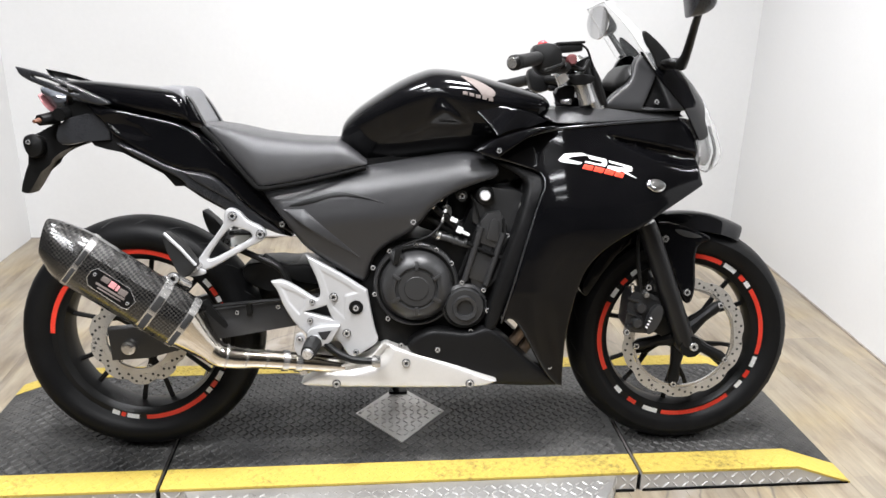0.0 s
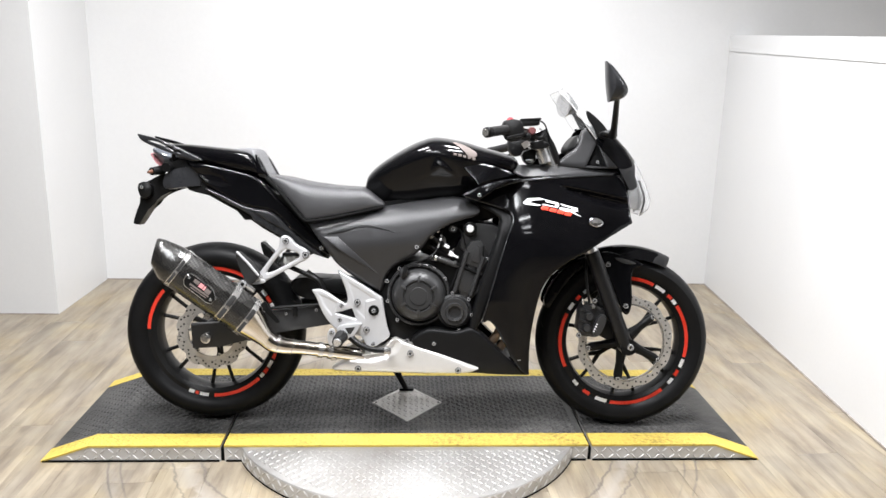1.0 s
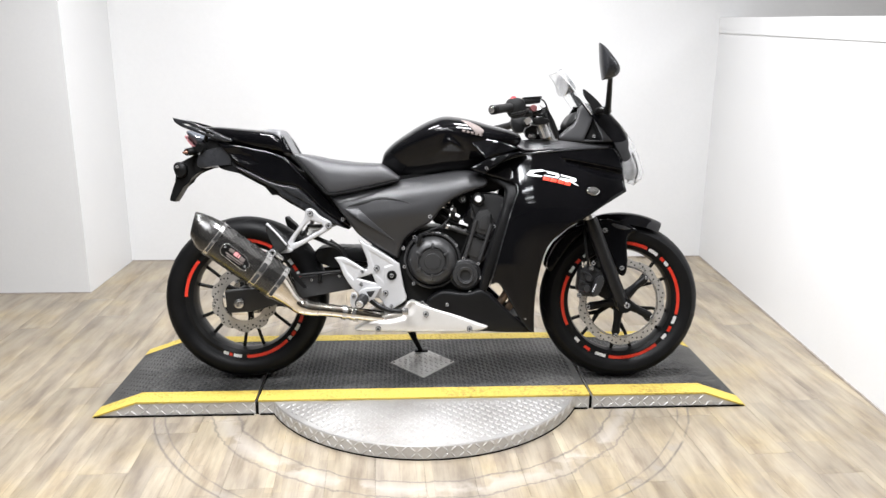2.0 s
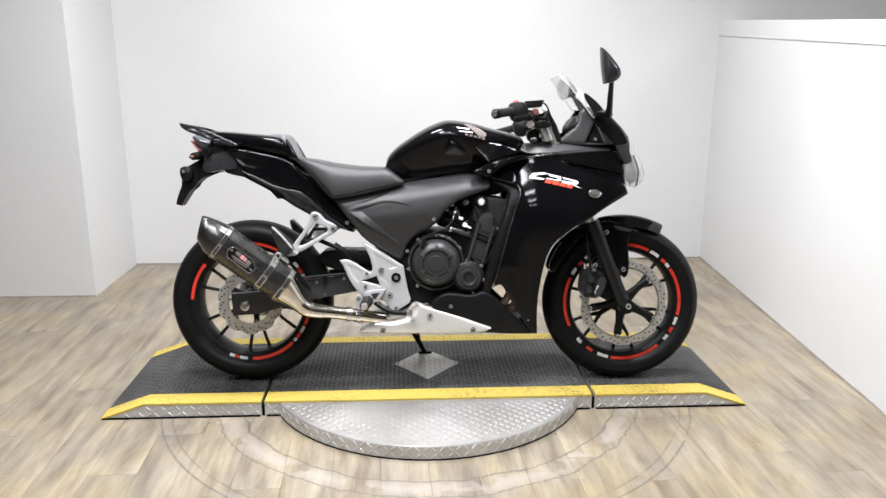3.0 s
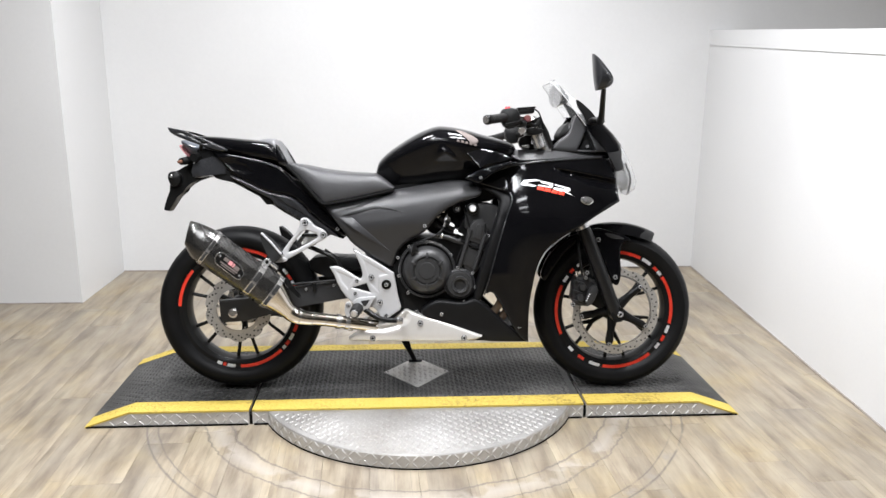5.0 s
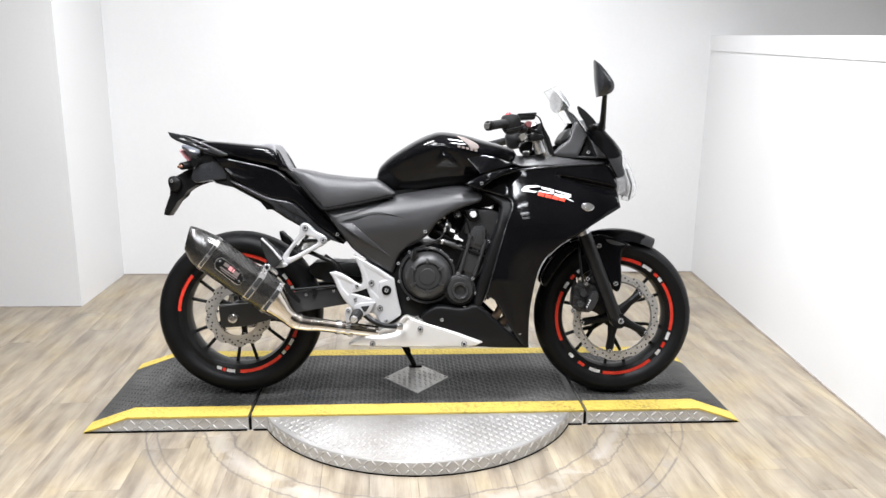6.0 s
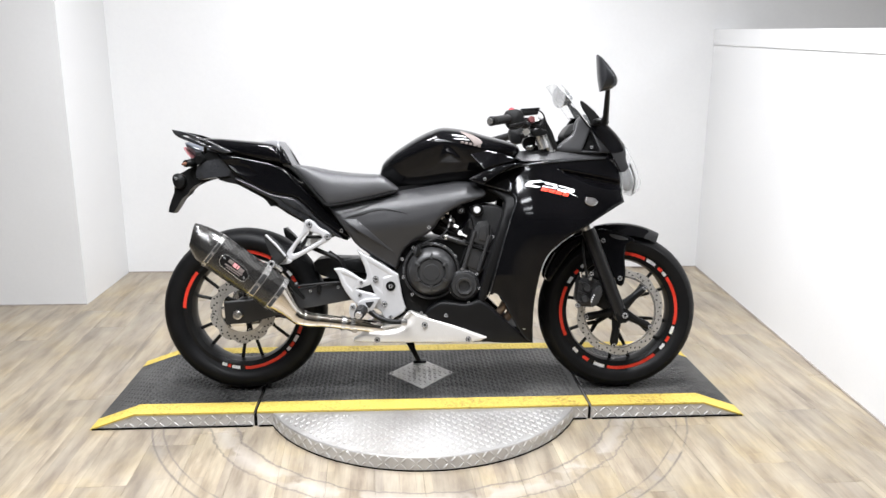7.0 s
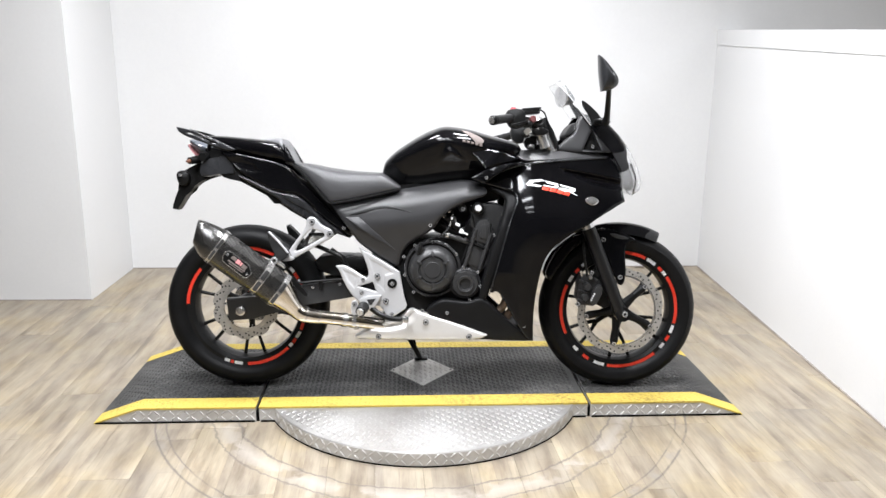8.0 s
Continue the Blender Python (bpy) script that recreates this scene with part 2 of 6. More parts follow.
def screen_material():
    """Thin clear plastic: seen straight through, with a faint milky haze and a gloss."""
    m, nt, p = nodes_of("clear_screen")
    p.inputs["Base Color"].default_value = (0.9, 0.92, 0.92, 1)
    p.inputs["Roughness"].default_value = 0.08
    n = node(nt, "ShaderNodeTexNoise", Scale=9.0, Detail=4.0)
    nt.links.new(coords(nt, "Object"), n.inputs["Vector"])
    clear = nt.nodes.new("ShaderNodeBsdfTransparent")
    mix = nt.nodes.new("ShaderNodeMixShader")
    edge = node(nt, "ShaderNodeLayerWeight", Blend=0.35)
    haze = ramp(nt, n.outputs["Fac"], [(0.3, grey(0.02)), (0.7, grey(0.05))])
    more = node(nt, "ShaderNodeMath")
    more.operation = "MULTIPLY_ADD"
    more.inputs[1].default_value = 0.09
    nt.links.new(edge.outputs["Fresnel"], more.inputs[0]), nt.links.new(haze, more.inputs[2])
    nt.links.new(more.outputs[0], mix.inputs[0])
    nt.links.new(clear.outputs[0], mix.inputs[1]), nt.links.new(p.outputs[0], mix.inputs[2])
    nt.links.new(mix.outputs[0], nt.nodes["Material Output"].inputs["Surface"])
    return m


SCREEN = screen_material()
LENS = clear_material("clear_lens", (0.97, 0.975, 0.98), 0.02, 0.94)


def lamp_material():
    m, nt, p = nodes_of("lit_tube")
    p.inputs["Emission Color"].default_value = (1, 0.98, 0.95, 1)
    p.inputs["Emission Strength"].default_value = 6.0
    return m


TUBE = lamp_material()


def plank_material():
    """Bleached wood planks, with the turntable's scuffed rings worn into them."""
    m, nt, p = nodes_of("bleached_wood_plank")
    geo = nt.nodes.new("ShaderNodeNewGeometry")
    info = nt.nodes.new("ShaderNodeObjectInfo")
    shift = node(nt, "ShaderNodeVectorMath")
    shift.operation = "MULTIPLY_ADD"
    shift.inputs[1].default_value = (17.0, 31.0, 0.0)
    comb = nt.nodes.new("ShaderNodeCombineXYZ")
    nt.links.new(info.outputs["Random"], comb.inputs["X"]), nt.links.new(info.outputs["Random"], comb.inputs["Y"])
    nt.links.new(comb.outputs[0], shift.inputs[0]), nt.links.new(geo.outputs["Position"], shift.inputs[2])

    def grain(scale, stretch, detail=5.0):
        mp = nt.nodes.new("ShaderNodeMapping")
        mp.inputs["Scale"].default_value = stretch
        nt.links.new(shift.outputs[0], mp.inputs["Vector"])
        n = node(nt, "ShaderNodeTexNoise", Scale=scale, Detail=detail, Roughness=0.6)
        nt.links.new(mp.outputs["Vector"], n.inputs["Vector"])
        return n.outputs["Fac"]

    board = grain(10.5, (2.0, 0.36, 1.0), 7.0)
    streak = grain(13.0, (2.0, 0.14, 1.0), 6.0)
    fine = grain(90.0, (2.0, 0.06, 1.0), 4.0)
    tone = ramp(nt, board, [(0.28, (0.150, 0.122, 0.092)), (0.41, (0.216, 0.181, 0.138)), (0.52, (0.264, 0.227, 0.174)), (0.70, (0.320, 0.282, 0.219))])
    veins = ramp(nt, streak, [(0.26, grey(0.82)), (0.5, grey(0.99)), (0.74, grey(1.09))])
    lines = ramp(nt, fine, [(0.3, grey(0.93)), (0.6, grey(1.03))])

    def times(a, b, fac=1.0):
        x = nt.nodes.new("ShaderNodeMix")
        x.data_type, x.blend_type = "RGBA", "MULTIPLY"
        x.inputs["Factor"].default_value = fac
        nt.links.new(a, x.inputs[6]), nt.links.new(b, x.inputs[7])
        return x.outputs[2]

    warp = node(nt, "ShaderNodeTexNoise", Scale=4.0, Detail=2.0)
    nt.links.new(geo.outputs["Position"], warp.inputs["Vector"])
    swap = nt.nodes.new("ShaderNodeMapping")
    swap.inputs["Rotation"].default_value = (0, 0, radians(88))
    nt.links.new(geo.outputs["Position"], swap.inputs["Vector"])
    strip = node(nt, "ShaderNodeTexBrick", Scale=1.0)
    strip.inputs["Brick Width"].default_value, strip.inputs["Row Height"].default_value = 0.47, 0.0507
    strip.inputs["Mortar Size"].default_value = 0.0011
    strip.inputs["Color1"].default_value, strip.inputs["Color2"].default_value, strip.inputs["Mortar"].default_value = (0.89, 0.885, 0.885, 1), (1.10, 1.085, 1.03, 1), (0.86, 0.84, 0.82, 1)
    strip.offset, strip.offset_frequency = 0.37, 2
    nt.links.new(swap.outputs["Vector"], strip.inputs["Vector"])
    each = ramp(nt, info.outputs["Random"], [(0.0, (0.95, 0.95, 0.96)), (0.5, (1.0, 0.99, 0.98)), (1.0, (1.04, 1.03, 1.0))])
    col = times(times(times(times(tone, veins), lines), each), strip.outputs["Color"])

    # rings worn by the turning platform, and the edge of the mopped patch round it
    away = node(nt, "ShaderNodeVectorMath")
    away.operation = "DISTANCE"
    away.inputs[1].default_value = (-0.03, -0.19, 0.0)
    nt.links.new(geo.outputs["Position"], away.inputs[0])
    rough_noise = node(nt, "ShaderNodeTexNoise", Scale=5.0, Detail=6.0, Roughness=0.7)
    nt.links.new(geo.outputs["Position"], rough_noise.inputs["Vector"])

    def calc(op, a, b):
        n = nt.nodes.new("ShaderNodeMath")
        n.operation = op
        for i, v in enumerate((a, b)):
            if isinstance(v, (int, float)):
                n.inputs[i].default_value = v
            else:
                nt.links.new(v, n.inputs[i])
        return n.outputs[0]

    def ring(radius, half, wobble, lo, hi, strength):
        r = calc("ADD", away.outputs["Value"], calc("MULTIPLY", calc("SUBTRACT", rough_noise.outputs["Fac"], 0.5), wobble))
        d = calc("ABSOLUTE", calc("SUBTRACT", r, radius), 0)
        line = calc("SUBTRACT", 1.0, calc("MINIMUM", calc("DIVIDE", d, half), 1.0))
        patch = node(nt, "ShaderNodeTexNoise", Scale=9.0, Detail=5.0)
        nt.links.new(geo.outputs["Position"], patch.inputs["Vector"])
        on = ramp(nt, patch.outputs["Fac"], [(lo, grey(0)), (hi, grey(1))])
        return calc("MULTIPLY", calc("MULTIPLY", line, on), strength)

    blotch = node(nt, "ShaderNodeTexNoise", Scale=2.6, Detail=5.0, Roughness=0.6)
    nt.links.new(geo.outputs["Position"], blotch.inputs["Vector"])
    col = times(col, ramp(nt, blotch.outputs["Fac"], [(0.36, (0.90, 0.91, 0.95)), (0.52, grey(1.0)), (0.66, (1.07, 1.03, 0.90))]))
    marks = calc("MAXIMUM", ring(1.0, 0.0065, 0.016, 0.32, 0.48, 0.95), calc("MAXIMUM", ring(0.962, 0.0050, 0.020, 0.36, 0.52, 0.85), calc("MAXIMUM", ring(0.728, 0.0065, 0.08, 0.15, 0.35, 0.85), calc("MAXIMUM", ring(0.985, 0.045, 0.03, 0.50, 0.58, 0.30), ring(0.815, 0.006, 0.09, 0.25, 0.40, 0.75)))))
    dark = nt.nodes.new("ShaderNodeMix")
    dark.data_type = "RGBA"
    nt.links.new(marks, dark.inputs["Factor"])
    dark.inputs[7].default_value = (0.110, 0.096, 0.084, 1)
    # the finish rubbed pale in the band between the seams
    pale = nt.nodes.new("ShaderNodeMix")
    pale.data_type = "RGBA"
    nt.links.new(calc("MAXIMUM", ring(0.772, 0.058, 0.07, 0.42, 0.50, 0.75), ring(0.985, 0.030, 0.03, 0.52, 0.60, 0.60)), pale.inputs["Factor"]), nt.links.new(col, pale.inputs[6])
    pale.inputs[7].default_value = (0.335, 0.305, 0.268, 1)
    nt.links.new(pale.outputs[2], dark.inputs[6])
    nt.links.new(dark.outputs[2], p.inputs["Base Color"])
    nt.links.new(ramp(nt, streak, [(0.3, grey(0.30)), (0.7, grey(0.42))]), p.inputs["Roughness"])
    bp = node(nt, "ShaderNodeBump", Strength=0.15, Distance=0.0008)
    nt.links.new(fine, bp.inputs["Height"]), nt.links.new(bp.outputs["Normal"], p.inputs["Normal"])
    return m


PLANK = plank_material()


# ---- building tools ----
def mesh_from(name, bm, material, sharp=35):
    bm.normal_update()
    limit = radians(sharp)
    for e in bm.edges:
        e.smooth = not (len(e.link_faces) == 2 and e.calc_face_angle(0) > limit)
    for f in bm.faces:
        f.smooth = True
    data = bpy.data.meshes.new(name)
    bm.to_mesh(data)
    bm.free()
    for m in material if isinstance(material, (list, tuple)) else [material]:
        data.materials.append(m)
    return data


def part(name, bm, material, parent=None, label="", sharp=35):
    ob = new(name, mesh_from(name, bm, material, sharp))
    ob.parent = parent
    if label:
        ob["label"] = label
    return ob


def piece(name, data, parent, m):
    """One more object on a shared mesh."""
    ob = new(name, data)
    ob.parent = parent
    ob.matrix_basis = m
    return ob


def chaikin(pts, rounds=2):
    """Rounds the corners of a closed outline; a point given twice stays sharp."""
    pts = [Vector(p) for p in pts]
    for _ in range(rounds):
        out = []
        for a, b in zip(pts, pts[1:] + pts[:1]):
            out += [a * 0.75 + b * 0.25, a * 0.25 + b * 0.75]
        pts = out
    clean = []
    for p in pts:
        if not clean or (p - clean[-1]).length > 0.0006:
            clean.append(p)
    return clean


def dense(pts, step):
    out = []
    for a, b in zip(pts, pts[1:] + pts[:1]):
        n = max(1, math.ceil((b - a).length / step))
        out += [a.lerp(b, i / n) for i in range(n)]
    return out


def inside(px, pz, loop):
    q = np.array(loop)
    x0, z0 = q[:, 0][:, None], q[:, 1][:, None]
    x1, z1 = np.roll(q[:, 0], -1)[:, None], np.roll(q[:, 1], -1)[:, None]
    cross = (z0 > pz) != (z1 > pz)
    at = (x1 - x0) * (pz - z0) / np.where(z1 == z0, 1e-12, z1 - z0) + x0
    return (cross & (px < at)).sum(0) % 2 == 1


def gap_to(px, pz, loops):
    best = np.full(len(px), 9.0)
    for loop in loops:
        q = np.array(loop)
        e = np.roll(q, -1, 0) - q
        for (ax, az), (ex, ez) in zip(q, e):
            s = np.clip(((px - ax) * ex + (pz - az) * ez) / (ex * ex + ez * ez + 1e-15), 0, 1)
            best = np.minimum(best, np.hypot(px - ax - s * ex, pz - az - s * ez))
    return best


def panel(outline, reach, roll=0.012, depth=0.02, step=0.018, holes=(), side=1, rounds=2, dents=()):
    """A moulded sheet over an outline in the bike's side plane. reach(x, z): how far it stands out; its rim rolls inwards.
    dents: (outline, depth, softness) pressed in."""
    from mathutils import geometry
    loops = [dense(chaikin(outline, rounds), step)] + [dense(chaikin(h, rounds), step) for h in holes]
    q = np.array(loops[0])
    (x0, z0), (x1, z1) = q.min(0), q.max(0)
    gx, gz = np.meshgrid(np.arange(x0, x1, step), np.arange(z0, z1, step))
    gx = gx + (np.arange(gx.shape[0]) % 2 * step / 2)[:, None]
    px, pz = gx.ravel(), gz.ravel()
    rim = []
    for loop in loops:
        a = np.array(loop)
        t = np.roll(a, -1, 0) - np.roll(a, 1, 0)
        n = np.stack([-t[:, 1], t[:, 0]], 1) / (np.linalg.norm(t, axis=1)[:, None] + 1e-12)
        for share in (0.12, 0.4, 0.8):
            rim += [a + n * roll * share, a - n * roll * share]
    for shape, deep, soft in dents:
        a = np.array(dense([Vector(p) for p in shape], step * 0.6))
        t = np.roll(a, -1, 0) - np.roll(a, 1, 0)
        n = np.stack([-t[:, 1], t[:, 0]], 1) / (np.linalg.norm(t, axis=1)[:, None] + 1e-12)
        for share in (0.0, 0.3, 0.65, 1.0):
            rim += [a + n * soft * share, a - n * soft * share] if share else [a]
    rim = np.concatenate(rim)
    d = gap_to(rim[:, 0], rim[:, 1], loops)
    rim = rim[d > roll * 0.1]
    d = gap_to(px, pz, loops)
    keep = d > max(roll, step * 0.5)
    pts = np.concatenate([np.stack([px[keep], pz[keep]], 1), rim])
    ok = inside(pts[:, 0], pts[:, 1], loops[0])
    for h in loops[1:]:
        ok &= ~inside(pts[:, 0], pts[:, 1], h)
    verts, edges = [], []
    for loop in loops:
        b = len(verts)
        verts += [Vector((p[0], p[1])) for p in loop]
        edges += [(b + i, b + (i + 1) % len(loop)) for i in range(len(loop))]
    verts += [Vector(p) for p in pts[ok]]
    vs, es, fs, *_ = geometry.delaunay_2d_cdt(verts, edges, [], 0, 1e-5)
    va = np.array([(v.x, v.y) for v in vs])
    tri = np.array([f for f in fs if len(f) == 3])
    mid = va[tri].mean(1)
    ok = inside(mid[:, 0], mid[:, 1], loops[0])
    for h in loops[1:]:
        ok &= ~inside(mid[:, 0], mid[:, 1], h)
    d = gap_to(va[:, 0], va[:, 1], loops)
    bend = np.clip(1 - d / roll, 0, 1)
    y = np.array([reach(x, z) for x, z in va]) - roll * (1 - np.sqrt(1 - bend * bend))
    for shape, deep, soft in dents:
        shape = [Vector(p) for p in shape]
        within = inside(va[:, 0], va[:, 1], shape)
        s = np.clip(gap_to(va[:, 0], va[:, 1], [shape]) / soft, 0, 1) * within
        y -= deep * s * s * (3 - 2 * s)
    bm = bmesh.new()
    bv = [bm.verts.new((x, -side * yy, z)) for (x, z), yy in zip(va, y)]
    for f in tri[ok]:
        try:
            bm.faces.new([bv[i] for i in f])
        except ValueError:
            pass
    loose = [v for v in bm.verts if not v.link_faces]
    bmesh.ops.delete(bm, geom=loose, context="VERTS")
    rims = [e for e in bm.edges if len(e.link_faces) == 1]
    out = bmesh.ops.extrude_edge_only(bm, edges=rims)
    for g in out["geom"]:
        if isinstance(g, bmesh.types.BMVert):
            g.co.y += side * depth
    bmesh.ops.recalc_face_normals(bm, faces=bm.faces)
    up = sum(f.normal.y * f.calc_area() for f in bm.faces)
    if up * side > 0:
        bmesh.ops.reverse_faces(bm, faces=bm.faces)
    return bm


def prism(outline, y0, y1, bevel=0.004, rounds=1, hole=None):
    """A solid plate with its outline in the side plane, from y0 to y1, with eased edges."""
    bm = bmesh.new()
    loop = chaikin(outline, rounds) if rounds else [Vector(p) for p in outline]
    a = [bm.verts.new((p[0], y0, p[1])) for p in loop]
    b = [bm.verts.new((p[0], y1, p[1])) for p in loop]
    n = len(loop)
    for i in range(n):
        bm.faces.new((a[i], a[(i + 1) % n], b[(i + 1) % n], b[i]))
    caps = [bm.faces.new(a), bm.faces.new(b[::-1])]
    if bevel:
        rim = list({e for f in caps for e in f.edges})
        bmesh.ops.bevel(bm, geom=rim, offset=bevel, segments=2, profile=0.6, affect="EDGES")
    bmesh.ops.triangulate(bm, faces=[f for f in bm.faces if len(f.verts) > 4])
    bmesh.ops.recalc_face_normals(bm, faces=bm.faces)
    return bm


def box(bm, centre, size, bevel=0.003, turn=None):
    out = bmesh.ops.create_cube(bm, size=1)
    m = Matrix.Translation(centre) @ (turn or Matrix()) @ Matrix.Diagonal((*size, 1))
    bmesh.ops.transform(bm, matrix=m, verts=out["verts"])
    if bevel:
        bmesh.ops.bevel(bm, geom=list({e for v in out["verts"] for e in v.link_edges}), offset=bevel, segments=2, profile=0.6, affect="EDGES")


def boxed(centre, size, bevel=0.003, turn=None):
    bm = bmesh.new()
    box(bm, centre, size, bevel, turn)
    return bm


def loft(rings, bm=None, caps=True, closed=True):
    bm = bm or bmesh.new()
    rows = [[bm.verts.new(p) for p in r] for r in rings]
    n = len(rows[0])
    for a, b in zip(rows, rows[1:]):
        for i in range(n if closed else n - 1):
            j = (i + 1) % n
            bm.faces.new((a[i], a[j], b[j], b[i]))
    if caps and closed:
        bm.faces.new(rows[0][::-1])
        bm.faces.new(rows[-1])
    bmesh.ops.recalc_face_normals(bm, faces=bm.faces)
    return bm


def spline(rows, n):
    """Smooth rows of numbers through the given rows."""
    a = np.array(rows, float)
    a = np.concatenate([[2 * a[0] - a[1]], a, [2 * a[-1] - a[-2]]])
    out = []
    for t in np.linspace(0, len(rows) - 1, n):
        i = min(int(t), len(rows) - 2)
        s = t - i
        p0, p1, p2, p3 = a[i:i + 4]
        out.append(0.5 * (2 * p1 + (p2 - p0) * s + (2 * p0 - 5 * p1 + 4 * p2 - p3) * s * s + (3 * p1 - p0 - 3 * p2 + p3) * s ** 3))
    return out


def hull(rows, n=40, ring=40, power=2.5, waist=0.5, tuck=0.0):
    """A body along x from rows of x, bottom, top, half width: rounded sections, widest at the share waist of their height and drawn in below it."""
    rings = []
    for x, zb, zt, hw in spline(rows, n):
        r = []
        for i in range(ring):
            a = 2 * math.pi * i / ring
            c, s = math.cos(a), math.sin(a)
            up = math.copysign(abs(s) ** (2 / power), s)
            r.append((x, hw * (1 - tuck * max(0, -up)) * math.copysign(abs(c) ** (2 / power), c), zb + (zt - zb) * (waist + up * (1 - waist if up > 0 else waist))))
        rings.append(r)
    return loft(rings)


def tube(points, radius, segs=12, smooth=0, bm=None, squash=1.0):
    pts = [Vector(p) for p in points]
    if smooth:
        pts = [Vector(p) for p in spline(pts, smooth)]
    radii = radius if isinstance(radius, (list, tuple)) else [radius] * len(pts)
    if len(radii) != len(pts):
        radii = np.interp(np.linspace(0, 1, len(pts)), np.linspace(0, 1, len(radii)), radii)
    rings, up = [], None
    for i, p in enumerate(pts):
        d = (pts[min(i + 1, len(pts) - 1)] - pts[max(i - 1, 0)]).normalized()
        up = d.orthogonal().normalized() if up is None else (up - d * up.dot(d)).normalized()
        w = d.cross(up)
        rings.append([p + (up * math.cos(a) + w * math.sin(a) * squash) * radii[i] for a in (2 * math.pi * k / segs for k in range(segs))])
    return loft(rings, bm)


def lathe(profile, centre=(0, 0, 0), segs=48, bm=None, closed=False):
    """Turns a profile of (radius, y) round the y axis through centre."""
    bm = bm or bmesh.new()
    cx, cy, cz = centre
    rows = []
    for r, y in profile:
        if r < 1e-5:
            rows.append([bm.verts.new((cx, cy + y, cz))])
        else:
            rows.append([bm.verts.new((cx + r * math.cos(a), cy + y, cz + r * math.sin(a))) for a in (2 * math.pi * k / segs for k in range(segs))])
    for a, b in zip(rows, rows[1:] + (rows[:1] if closed else [])):
        for i in range(segs):
            j = (i + 1) % segs
            f = [a[i % len(a)], a[j % len(a)], b[j % len(b)], b[i % len(b)]]
            f = list(dict.fromkeys(f))
            if len(f) > 2:
                bm.faces.new(f)
    bmesh.ops.recalc_face_normals(bm, faces=bm.faces)
    return bm


def blob(outline, y0, y1, n=9, power=2.4, rounds=2, least=0.25):
    """A rounded body: its outline in the side plane, swelling from y0 to y1."""
    loop = chaikin(outline, rounds)
    mid = sum(loop, Vector((0, 0))) / len(loop)
    rings = []
    for i in range(n):
        s = -1 + 2 * i / (n - 1)
        k = max(least if abs(s) == 1 else 0, (1 - abs(s) ** power) ** (1 / power))
        k = max(k, least)
        rings.append([(mid.x + (p.x - mid.x) * k, y0 + (y1 - y0) * (s + 1) / 2, mid.y + (p.y - mid.y) * k) for p in loop])
    return loft(rings)


# ---- the room ----
def solid(name, x0, x1, y0, y1, z0, z1, material, label="", turn=None, bevel=0.0):
    bm = bmesh.new()
    box(bm, ((x0 + x1) / 2, (y0 + y1) / 2, (z0 + z1) / 2), (x1 - x0, y1 - y0, z1 - z0), bevel)
    return tagged(part(name, bm, material), label, kind="structure")


BACK, LEFT = 1.69, -1.765
solid("floor", -5.2, 4.6, -6.2, 2.2, -0.14, -0.006, PLANK, "pale bleached wood plank flooring with scuffed rings")
floor = bpy.data.objects["floor"]
solid("wall_back", LEFT - 0.03, 4.6, BACK, BACK + 0.12, 0, CEILING, WALL, "plain white painted back wall")
solid("wall_left", -5.2, LEFT - 0.03, 1.035, BACK + 0.12, 0, CEILING, WALL, "white painted wall stepping forward beside the recess")
# this wall and the next are unseen, added dark to shape the reflections
solid("wall_far_left", -5.32, -5.2, -6.2, 1.035, 0, CEILING, DARK_WALL, "unseen side wall, charcoal to keep reflections dark")
solid("wall_behind", -5.2, 4.6, -6.32, -6.2, 0, CEILING, DARK_WALL, "unseen wall closing the room, charcoal to keep reflections dark")
solid("wall_far_right", 4.6, 4.72, -6.32, 1.81, 0, CEILING, FAR_WALL, "beige wall beyond the low partition")
solid("ceiling", -5.2, 4.6, -6.2, 1.81, CEILING, CEILING + 0.1, CEIL_MAT, "plain grey ceiling")


def partition():
    """The low wall beside the bike; it runs slightly inwards, and its cap falls a little, towards the viewer."""
    a, b = Vector((1.805, BACK)), Vector((1.672, 0.0))
    along = (b - a).normalized()
    length, drop = 3.0, 0.044
    wall = new("wall_right")
    wall.matrix_world = pose(a.x, a.y, 0, 0, 0, math.degrees(math.atan2(along.y, along.x)))
    tagged(wall, "low white painted partition with a cap board", kind="structure")

    def board(name, y0, y1, z0, z1, material, label=""):
        bm = bmesh.new()
        ends = [[bm.verts.new((x, y, max(0, z - (drop * x if z > 0 else 0)))) for y, z in ((y0, z0), (y1, z0), (y1, z1), (y0, z1))] for x in (0, length)]
        for i in range(4):
            j = (i + 1) % 4
            bm.faces.new((ends[0][i], ends[0][j], ends[1][j], ends[1][i]))
        bm.faces.new(ends[0]), bm.faces.new(ends[1])
        bmesh.ops.recalc_face_normals(bm, faces=bm.faces)
        return part(name, bm, material, wall, label)

    board("partition_face", 0.0, 0.12, 0.0, 1.394, WALL)
    board_line = bmesh.new()
    box(board_line, (1.5, -0.002, 0.004), (3.0, 0.006, 0.008))
    part("floor_joint", board_line, GRIME, wall, "grimy joint along the floor")
    board("cap_board", -0.005, 0.135, 1.394, 1.484, WALL, "white cap board")
    return wall


partition()

solid("baseboard", LEFT - 0.03, 1.80, BACK - 0.004, BACK - 0.0005, 0, 0.006, GRIME, "thin grimy joint along the back wall")
solid("baseboard", -5.2, LEFT - 0.03, 1.031, 1.0345, 0, 0.005, GRIME, "thin grimy joint along the stepped wall")


